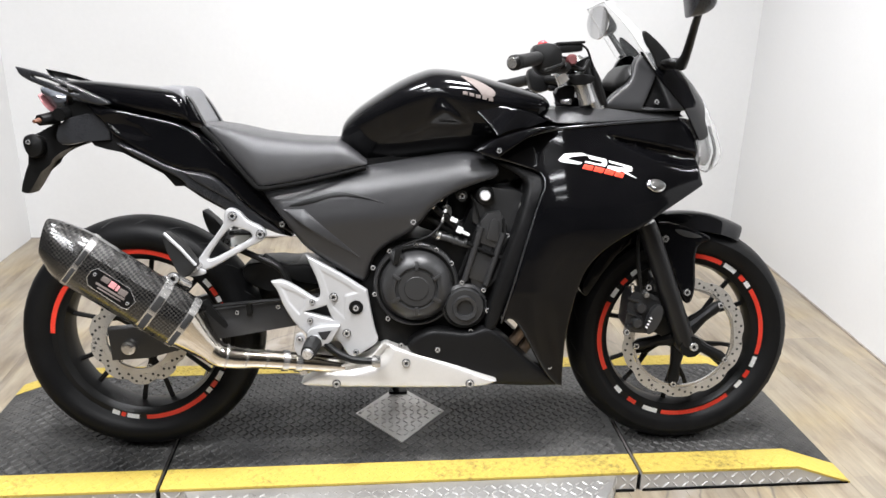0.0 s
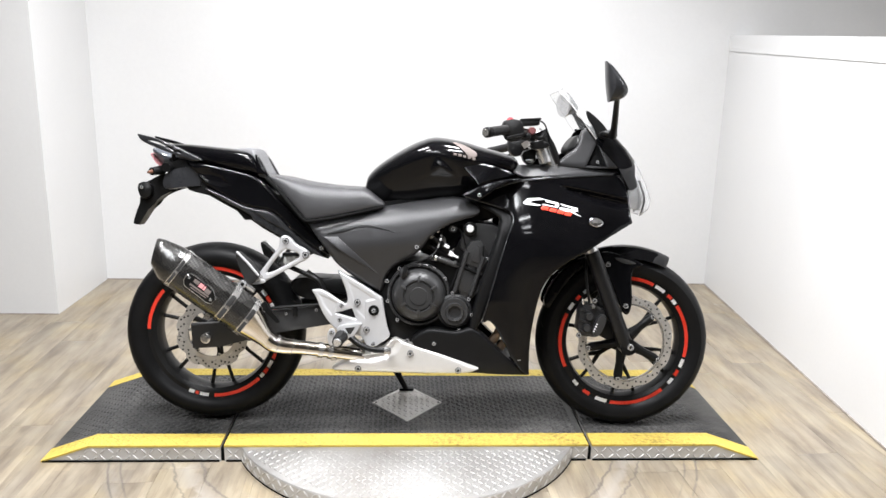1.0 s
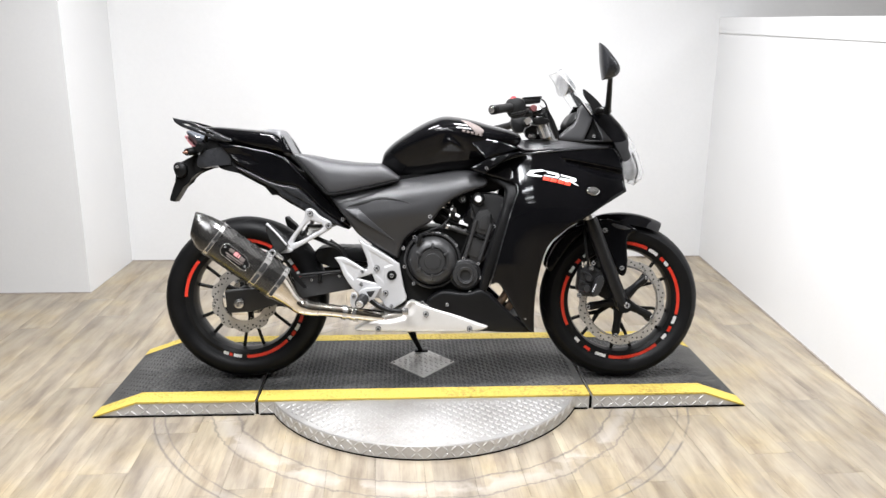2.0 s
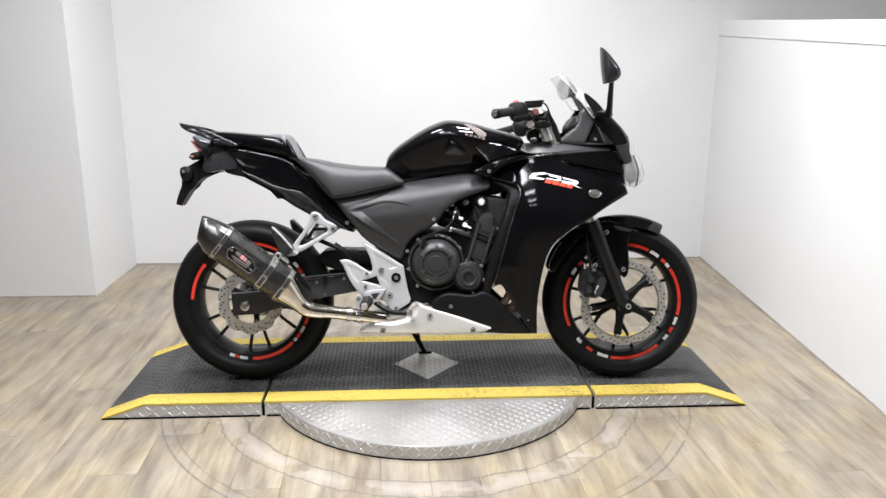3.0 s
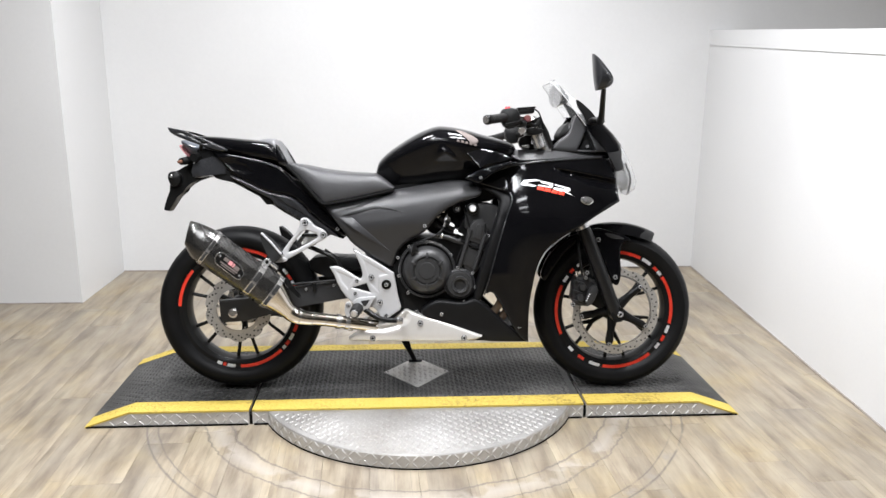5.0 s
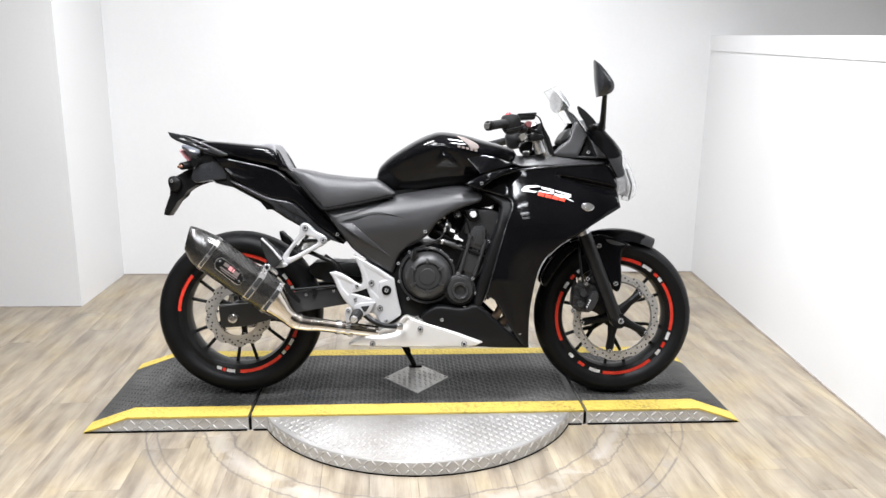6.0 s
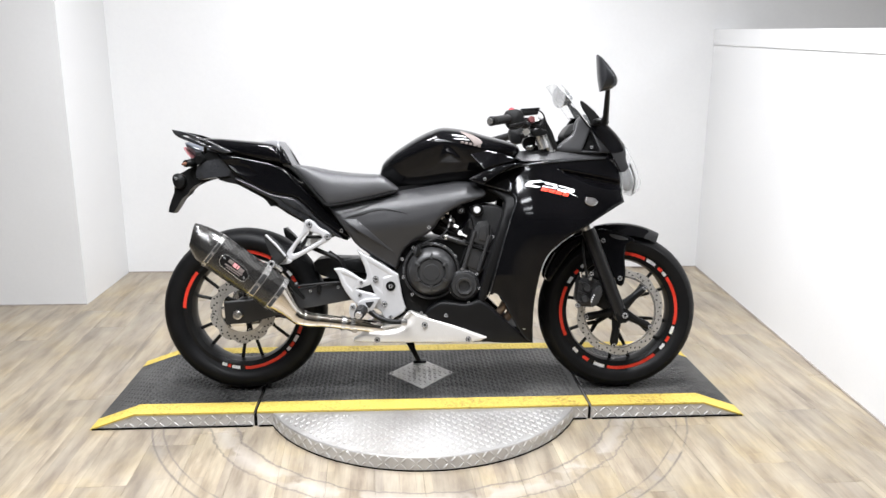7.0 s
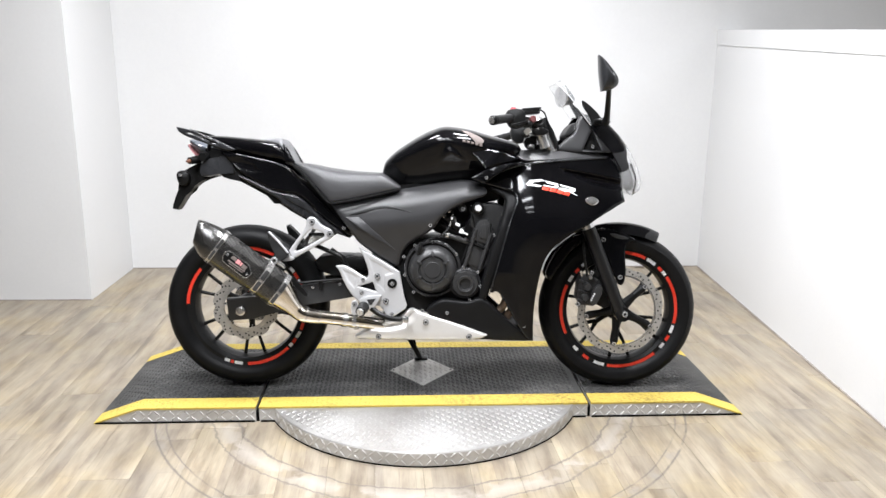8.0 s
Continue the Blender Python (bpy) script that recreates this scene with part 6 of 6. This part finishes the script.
    part("reservoir_cap", boxed((0.347, -s * 0.170, 1.037), (0.066, 0.050, 0.006), 0.002, pose(0, 0, 0, 0, -4, 0)), PLASTIC, bar)
    part("cable", tube([(0.380, -s * 0.155, 1.036), (0.398, -s * 0.140, 1.026), (0.410, -s * 0.135, 1.0), (0.426, -s * 0.130, 0.965)], 0.0028, 8, 20), PLASTIC, bar)

# markings and signal on the fairing
def mark(outline, material, name, label, parent):
    part(name, panel([(x - 0.55 * max(0, x - 0.41) ** 2, z) for x, z in outline for _ in (0, 1)], lambda x, z: fairing_reach(x, z) + 0.004 * math.exp(-((z - 0.77 + 0.10 * (x - 0.4)) / 0.055) ** 2) + 0.0012, 0.0004, 0.003, 0.012, side=1 if parent is fairings[0] else -1, rounds=1), material, parent, label)


for f in fairings:
    mark([(0.331, 0.772), (0.345, 0.786), (0.385, 0.789), (0.402, 0.783), (0.362, 0.779), (0.352, 0.774), (0.388, 0.766), (0.378, 0.762), (0.336, 0.767)], WHITE_MARK, "fairing_mark", "white slanted mark", f)
    mark([(0.400, 0.784), (0.446, 0.774), (0.448, 0.764), (0.442, 0.757), (0.392, 0.766), (0.394, 0.770), (0.432, 0.763), (0.436, 0.768), (0.404, 0.775)], WHITE_MARK, "fairing_mark", "", f)
    mark([(0.452, 0.772), (0.514, 0.757), (0.514, 0.747), (0.500, 0.744), (0.528, 0.730), (0.505, 0.737), (0.484, 0.747), (0.478, 0.744), (0.447, 0.754), (0.450, 0.760), (0.492, 0.754), (0.492, 0.757), (0.455, 0.766)], WHITE_MARK, "fairing_mark", "", f)
    for k in range(4):
        x, z = 0.392 + 0.026 * k, 0.7635 - 0.0056 * k
        mark([(x, z), (x + 0.0225, z - 0.0048), (x + 0.0165, z - 0.0155), (x - 0.006, z - 0.0107)], RED_TAPE, "fairing_mark", "red slanted bar", f)
for s in (1, -1):
    sig = part("front_signal", blob([(0.541, 0.715), (0.566, 0.729), (0.596, 0.714), (0.572, 0.698)], -s * 0.199, -s * 0.177, 7, 2.2), LENS, bike, "clear flush turn signal")
    part("signal_rim", panel([(0.535, 0.715), (0.566, 0.734), (0.601, 0.714), (0.572, 0.692)], lambda x, z: fairing_reach(x, z) + 0.006, 0.004, 0.004, 0.010, side=s), CHROME, sig)

# silver pan, foot bracket, pegs, pedals
PAN = [(-0.284, 0.208), (-0.284, 0.208), (-0.241, 0.234), (-0.192, 0.258), (-0.116, 0.274), (-0.081, 0.319), (-0.052, 0.306), (0.086, 0.265), (0.202, 0.221), (0.202, 0.221), (0.165, 0.200), (-0.269, 0.198)]
SCOOP = [(-0.255, 0.232), (-0.192, 0.262), (-0.112, 0.280), (-0.082, 0.33), (-0.045, 0.31), (-0.058, 0.275), (-0.090, 0.243), (-0.15, 0.229)]
pan = both("silver_pan", PAN_MAT, "brushed silver belly pan", lambda s: panel(PAN, lambda x, z: 0.168 + 0.05 * x - 0.3 * max(0, 0.22 - z), 0.008, 0.05, 0.009, side=s, dents=[(SCOOP, 0.027, 0.036)]))
bolts(pan[0], [(-0.195, 0.212), (-0.023, 0.268), (0.135, 0.216)], lambda x, z: 0.170 + 0.05 * x, 0.0092)
BRACKET = [(-0.265, 0.538), (-0.265, 0.538), (-0.236, 0.523), (-0.172, 0.486), (-0.118, 0.450), (-0.118, 0.450), (-0.110, 0.404), (-0.099, 0.347), (-0.088, 0.321), (-0.132, 0.292), (-0.157, 0.280), (-0.157, 0.280), (-0.171, 0.296), (-0.190, 0.330), (-0.235, 0.321), (-0.262, 0.336), (-0.296, 0.368), (-0.322, 0.412), (-0.334, 0.447), (-0.350, 0.470), (-0.350, 0.470), (-0.323, 0.475), (-0.293, 0.461), (-0.247, 0.431), (-0.236, 0.428), (-0.229, 0.445), (-0.239, 0.482), (-0.255, 0.516)]
ARM_POCKET = [(-0.330, 0.462), (-0.290, 0.447), (-0.262, 0.432), (-0.272, 0.400), (-0.282, 0.385), (-0.310, 0.418)]
PLATE_POCKET = [(-0.235, 0.508), (-0.170, 0.470), (-0.135, 0.446), (-0.168, 0.436), (-0.170, 0.375), (-0.205, 0.410), (-0.216, 0.448)]
bracket = both("foot_bracket", ALU, "cast aluminium rider foot bracket", lambda s: panel(BRACKET, lambda x, z: 0.165 - 0.10 * max(0, -0.24 - x), 0.004, 0.014, 0.0065, side=s, holes=[[(-0.268, 0.397), (-0.268, 0.397), (-0.216, 0.414), (-0.216, 0.414), (-0.203, 0.379), (-0.203, 0.379)]], dents=[(ARM_POCKET, 0.0022, 0.006), (PLATE_POCKET, 0.0018, 0.006)]))
bolts(bracket[0], [(-0.199, 0.435), (-0.168, 0.344)], 0.166, 0.0092)
bolts(bracket[0], [(-0.250, 0.423), (-0.256, 0.376), (-0.146, 0.296)], 0.166, 0.0062)
part("pivot_plug", lathe([(0, -0.172), (0.008, -0.172), (0.0085, -0.168), (0.017, -0.168), (0.019, -0.16)], (-0.145, 0, 0.409), 28), SATIN, bracket[0], "black pivot plug")
bolts(bracket[0], [(-0.145, 0.409)], 0.172, 0.007)
for s in (1, -1):
    peg = part("foot_peg", tube([(-0.236, -s * 0.16, 0.337), (-0.247, -s * 0.20, 0.326), (-0.253, -s * 0.236, 0.319)], [0.016, 0.015, 0.015], 14), ALU, bike, "rider foot peg with black rubber")
    part("peg_rubber", tube([(-0.246, -s * 0.190, 0.328), (-0.254, -s * 0.238, 0.318)], [0.021, 0.0185], 9), GRIP_RUBBER, peg)
    part("peg_end", tube([(-0.254, -s * 0.237, 0.318), (-0.2555, -s * 0.247, 0.316)], [0.0138, 0.0115], 18), BOLT_STEEL, peg)
    part("peg_link", prism([(-0.292, 0.345), (-0.276, 0.352), (-0.266, 0.338), (-0.270, 0.300), (-0.284, 0.292), (-0.294, 0.310)], -s * 0.186, -s * 0.172, 0.004), ALU, peg, "pale metal link plate")
    bolts(peg, [(-0.280, 0.336)], 0.187, 0.007, BOLT, s)
    part("peg_base", prism([(-0.266, 0.347), (-0.248, 0.364), (-0.184, 0.367), (-0.184, 0.367), (-0.212, 0.315), (-0.252, 0.319)], -s * 0.185, -s * 0.163, 0.004, 1), ALU, peg)
    # dark plate on the bare metal paints the shade of a recess
    part("peg_pocket_shade", prism([(-0.236, 0.353), (-0.203, 0.357), (-0.218, 0.333), (-0.226, 0.335)], -s * 0.1865, -s * 0.184, 0.001, 0), ARM_MAT, peg)
pedal = part("brake_pedal", tube([(-0.225, -0.172, 0.325), (-0.190, -0.185, 0.300), (-0.150, -0.195, 0.286), (-0.105, -0.200, 0.284)], [0.012, 0.010, 0.009, 0.009], 10, 16), SATIN, bike, "black brake pedal")
part("pedal_pad", boxed((-0.095, -0.210, 0.287), (0.022, 0.040, 0.020), 0.004), STEEL, pedal)
part("master_cylinder", boxed((-0.255, -0.13, 0.335), (0.03, 0.03, 0.08), 0.006, pose(0, 0, 0, 0, -8, 0)), STEEL, bike)
part("fluid_reservoir", prism([(-0.452, 0.577), (-0.398, 0.578), (-0.400, 0.543), (-0.450, 0.541)], -0.108, -0.080, 0.004, 1), MILKY, bike, "milky plastic fluid reservoir")
part("reservoir_lid", boxed((-0.425, -0.094, 0.581), (0.058, 0.032, 0.010), 0.002), PLASTIC, bike)
part("fluid_hose", tube([(-0.26, -0.13, 0.37), (-0.30, -0.125, 0.43), (-0.32, -0.12, 0.49), (-0.37, -0.12, 0.53)], 0.006, 8, 16), PLASTIC, bike)
for s in (1, -1):
    hang = part("peg_hanger", panel([(-0.454, 0.642), (-0.438, 0.650), (-0.417, 0.639), (-0.402, 0.618), (-0.368, 0.604), (-0.356, 0.585), (-0.367, 0.569), (-0.399, 0.555), (-0.492, 0.500), (-0.513, 0.497), (-0.526, 0.511), (-0.517, 0.530), (-0.463, 0.601), (-0.455, 0.617)], lambda x, z: 0.152 + 0.05 * max(0, -0.42 - x), 0.0045, 0.014, 0.007, holes=[[(-0.434, 0.604), (-0.434, 0.604), (-0.398, 0.593), (-0.388, 0.580), (-0.404, 0.569), (-0.488, 0.522), (-0.501, 0.527), (-0.453, 0.593)]], side=s), ALU, bike, "cast aluminium passenger peg hanger")
    bolts(hang, [(-0.435, 0.630), (-0.371, 0.586)], 0.153, 0.0095, BOLT, s)
    part("hanger_web", boxed((-0.412, -s * 0.140, 0.586), (0.050, 0.010, 0.007), 0.002), SATIN, hang)
    peg = part("passenger_peg", prism([(-0.590, 0.594), (-0.575, 0.597), (-0.540, 0.562), (-0.508, 0.522), (-0.520, 0.502), (-0.544, 0.488), (-0.552, 0.500), (-0.572, 0.545)], -s * 0.205, -s * 0.160, 0.008), GRIP_RUBBER, hang, "folded passenger peg with black rubber")
    part("peg_edge", tube([(-0.580, -s * 0.206, 0.597), (-0.545, -s * 0.206, 0.562), (-0.512, -s * 0.204, 0.522)], 0.0042, 8), ALU, peg, "bare metal edge")
    part("peg_pin", tube([(-0.517, -s * 0.145, 0.512), (-0.519, -s * 0.200, 0.512)], 0.009, 12), STEEL, peg)


# swingarm and rear hugger
for s in (1, -1):
    arm = part("swingarm", prism([(-0.20, 0.435), (-0.33, 0.414), (-0.51, 0.390), (-0.60, 0.362), (-0.652, 0.352), (-0.755, 0.345), (-0.748, 0.262), (-0.66, 0.268), (-0.60, 0.285), (-0.495, 0.316), (-0.295, 0.352), (-0.20, 0.37)], -s * 0.125, -s * 0.095, 0.005, 0), ARM_MAT, bike, "dark grey box-section swingarm")
    part("axle_nut", lathe([(0, -0.024), (0.010, -0.024), (0.0105, -0.018), (0.017, -0.016), (0.019, 0.0)], (REAR_AXLE[0] - 0.003, -s * 0.128, REAR_AXLE[2] - 0.003), 6 if s < 0 else 18), STEEL, arm)
part("arm_hose", tube([(-0.60, -0.132, 0.372), (-0.50, -0.134, 0.402), (-0.40, -0.134, 0.414), (-0.31, -0.134, 0.422)], 0.005, 8, 16), PLASTIC, bike)
bolts(bike, [(-0.438, 0.386), (-0.338, 0.400)], 0.126, 0.0055)
part("hose_clip", boxed((-0.408, -0.128, 0.395), (0.014, 0.012, 0.03), 0.003), SATIN, bike)
part("shock_linkage", prism([(-0.36, 0.490), (-0.26, 0.500), (-0.18, 0.46), (-0.28, 0.44)], -0.08, 0.08, 0.01), SATIN, bike)
part("seat_tube", tube([(-0.44, -0.11, 0.545), (-0.40, -0.12, 0.530), (-0.335, -0.125, 0.500), (-0.315, -0.125, 0.465)], 0.008, 10, 18), SATIN, bike)
part("chain", tube([(-0.705, 0.105, 0.345), (-0.22, 0.105, 0.40), (-0.18, 0.105, 0.375), (-0.22, 0.105, 0.345), (-0.705, 0.105, 0.262)], 0.008, 8), SATIN, bike, "dark drive chain")
part("sprocket", lathe([(0.06, -0.004), (0.085, -0.004), (0.085, 0.004), (0.06, 0.004)], (REAR_AXLE[0], 0.105, REAR_AXLE[2]), 42, closed=True), STEEL, bike)

part("inner_mudguard", prism([(-0.44, 0.495), (-0.36, 0.500), (-0.285, 0.498), (-0.245, 0.46), (-0.24, 0.42), (-0.36, 0.42), (-0.43, 0.44)], -0.06, 0.06, 0.01), PLASTIC, bike, "black inner mudguard")

# exhaust
A, B = Vector((-0.787, -0.285, 0.585)), Vector((-0.538, -0.225, 0.390))
AX = (B - A).normalized()
UPV = (Vector((0, 0, 1)) - AX * AX.z).normalized()
OUT = AX.cross(UPV)
SIX = [(0.0, 1.0), (0.86, 0.62), (1.0, 0.0), (0.86, -0.62), (0.0, -1.0), (-0.86, -0.62), (-1.0, 0.0), (-0.86, 0.62)]


def can_ring(t, scale, skew=0.0, wide=0.058, tall=0.069):
    loop = chaikin([(x * wide * scale, z * tall * scale) for x, z in SIX], 1)
    return [A + AX * (t + skew * p.y) + OUT * p.x + UPV * p.y for p in loop]


LONG = (B - A).length
can = part("silencer", loft([can_ring(t, 1.0) for t in np.linspace(0.048, LONG, 8)]), CARBON, bike, "carbon fibre silencer with steel straps", 25)
part("end_cap", loft([can_ring(0.05, 0.99), can_ring(0.035, 0.97, 0.0), can_ring(0.012, 0.88, -0.15), can_ring(-0.010, 0.76, -0.32), can_ring(-0.026, 0.64, -0.42), can_ring(-0.030, 0.58, -0.42), can_ring(-0.027, 0.50, -0.42), can_ring(0.02, 0.44, -0.3)]), CARBON, can, "black tapered end cap", 40)
# dark plug paints the shaded inside of the end cap's mouth
part("outlet_shade", loft([can_ring(-0.005, 0.47, -0.35), can_ring(0.03, 0.45, -0.2)]), HOLE, can)
for t, wid in ((0.058, 0.007), (LONG - 0.080, 0.011), (LONG - 0.006, 0.009)):
    part("strap", loft([can_ring(t - wid, 1.0), can_ring(t - wid, 1.025), can_ring(t + wid, 1.025), can_ring(t + wid, 1.0)]), STEEL, can, "steel strap")
    # dark plates on the strap paint the shade of its slots
    for k, u in enumerate((-0.42, 0.28)):
        c = A + AX * t + OUT * 0.0590 * (1 if OUT.y < 0 else -1) * (1 - abs(u) * 0.12) + UPV * 0.066 * u
        part("slot_shade", boxed((0, 0, 0), (wid * 1.3, 0.004, 0.036), 0.001), HOLE, can).matrix_basis = Matrix.Translation(c) @ Matrix((AX, -OUT if OUT.y < 0 else OUT, UPV)).transposed().to_4x4()
label_at = A + AX * 0.145 - UPV * 0.006 + OUT * 0.0565 * (1 if OUT.y < 0 else -1)
frame_m = Matrix.Translation(label_at) @ Matrix((AX, -OUT if OUT.y < 0 else OUT, UPV)).transposed().to_4x4()
tag = part("silencer_badge", prism([(-0.056, 0.012), (-0.048, 0.024), (0.030, 0.022), (0.056, 0.004), (0.052, -0.018), (0.042, -0.022), (-0.044, -0.018), (-0.056, -0.004)], -0.003, 0.003, 0.001, 1), SATIN, can, "black metal badge with pale and red bars")
tag.matrix_basis = frame_m
for name, x0, x1, z0, z1, mt in (("badge_bar", -0.030, -0.012, 0.006, 0.018, TAN_MARK), ("badge_bar", -0.010, 0.004, 0.003, 0.017, PINK_LENS), ("badge_bar", 0.006, 0.012, 0.003, 0.016, PINK_LENS), ("badge_bar", 0.014, 0.032, 0.0, 0.014, TAN_MARK), ("badge_bar", -0.034, 0.034, -0.007, -0.002, TAN_MARK), ("badge_bar", -0.026, 0.030, -0.013, -0.010, TAN_MARK)):
    b = part(name, boxed(((x0 + x1) / 2, -0.0042, (z0 + z1) / 2), (x1 - x0, 0.002, z1 - z0), 0.0006), mt, tag)
part("badge_rim", tube([(-0.056, -0.003, 0.012), (-0.048, -0.003, 0.024), (0.030, -0.003, 0.022), (0.056, -0.003, 0.004), (0.052, -0.003, -0.018), (0.042, -0.003, -0.022), (-0.044, -0.003, -0.018), (-0.056, -0.003, -0.004), (-0.056, -0.003, 0.012)], 0.0012, 6), STEEL, tag)
for x, z in ((-0.046, 0.010), (0.044, -0.008)):
    piece("bolt", BOLT, tag, Matrix.Translation((x, -0.004, z)) @ Matrix.Diagonal((0.004, 0.004, 0.004, 1)))
rows = [can_ring(LONG, 0.97)]
for c, r in (((-0.521, -0.221, 0.368), 0.050), ((-0.500, -0.216, 0.341), 0.038), ((-0.483, -0.211, 0.320), 0.031)):
    rows.append([Vector(c) + (p - B).normalized() * r for p in can_ring(LONG, 1.0)])
cone = part("exhaust_cone", loft(rows), PIPE, bike, "heat-tinted steel cone", 50)
RUN = [(-0.493, -0.214, 0.332), (-0.468, -0.207, 0.306), (-0.430, -0.196, 0.293), (-0.388, -0.184, 0.287), (-0.330, -0.168, 0.277), (-0.280, -0.155, 0.268), (-0.180, -0.130, 0.250)]
part("exhaust_pipe", tube(RUN, [0.0305, 0.0295, 0.0265, 0.0235, 0.0225, 0.0225, 0.0225], 22, 40), PIPE, bike, "heat-tinted steel exhaust pipe")
for x, y, z in ((-0.318, -0.165, 0.275), (-0.288, -0.157, 0.2695)):
    part("pipe_clamp", tube([(x - 0.007, y - 0.002, z + 0.0012), (x + 0.007, y + 0.002, z - 0.0012)], 0.0262, 22), STEEL, bike)
for x, y, z, r in ((-0.452, -0.2025, 0.2995, 0.0296), (-0.408, -0.190, 0.2895, 0.0258), (-0.362, -0.177, 0.2828, 0.0240)):
    part("weld_bead", tube([(x - 0.002, y - 0.0006, z + 0.0006), (x + 0.002, y + 0.0006, z - 0.0006)], r, 22), STEEL, bike)
part("heat_shield", prism([(-0.505, 0.432), (-0.493, 0.438), (-0.480, 0.410), (-0.462, 0.392), (-0.446, 0.370), (-0.455, 0.362), (-0.474, 0.382), (-0.494, 0.402), (-0.508, 0.420)], -0.188, -0.180, 0.002, 1), SATIN, bike, "black bracket behind the exhaust pipe")
part("pipe_lug", boxed((-0.275, -0.165, 0.250), (0.02, 0.012, 0.022), 0.004), STEEL, bike)
part("can_hanger", tube([(-0.535, -0.19, 0.470), (-0.555, -0.215, 0.492), (-0.575, -0.235, 0.490)], [0.012, 0.012, 0.014], 14), STEEL, bike, "steel silencer hanger")
part("hanger_plate", prism([(-0.555, 0.490), (-0.548, 0.506), (-0.51, 0.510), (-0.49, 0.500), (-0.51, 0.490)], -0.182, -0.172, 0.003), ALU, bike)
bolts(bike, [(-0.555, 0.498)], 0.235, 0.013)

# side stand, on the far side
stand = part("side_stand", tube([(-0.126, 0.10, 0.25), (-0.086, 0.165, 0.13), (-0.047, 0.225, 0.040)], [0.013, 0.012, 0.010], 14), SATIN, bike, "black side stand, folded out")
part("stand_foot", boxed((-0.043, 0.232, 0.038), (0.055, 0.035, 0.008), 0.003, pose(0, 0, 0, 8, 0, 0)), SATIN, stand)
part("stand_spring", tube([(-0.099, 0.11, 0.22), (-0.066, 0.17, 0.11)], 0.005, 8), SATIN, stand)


# ---- floor planks, last ----
def planks():
    wide, long = 0.152, 1.22
    data = mesh_from("plank", boxed((0, 0, -0.004), (wide - 0.0007, long - 0.0007, 0.008), 0.0003), PLANK)
    rng = random.Random(5)
    turn = pose(0, 0, 0, 0, 0, 2.0)
    for i in range(-23, 13):
        shift = rng.random() * long
        for j in range(-4, 3):
            x, y = i * wide, j * long + shift - 0.2
            c = turn @ Vector((x, y, 0))
            if -3.3 < c.x < 1.95 and -4.2 < c.y < 2.1:
                piece("plank", data, floor, Matrix.Translation((c.x, c.y, 0)) @ turn)


planks()
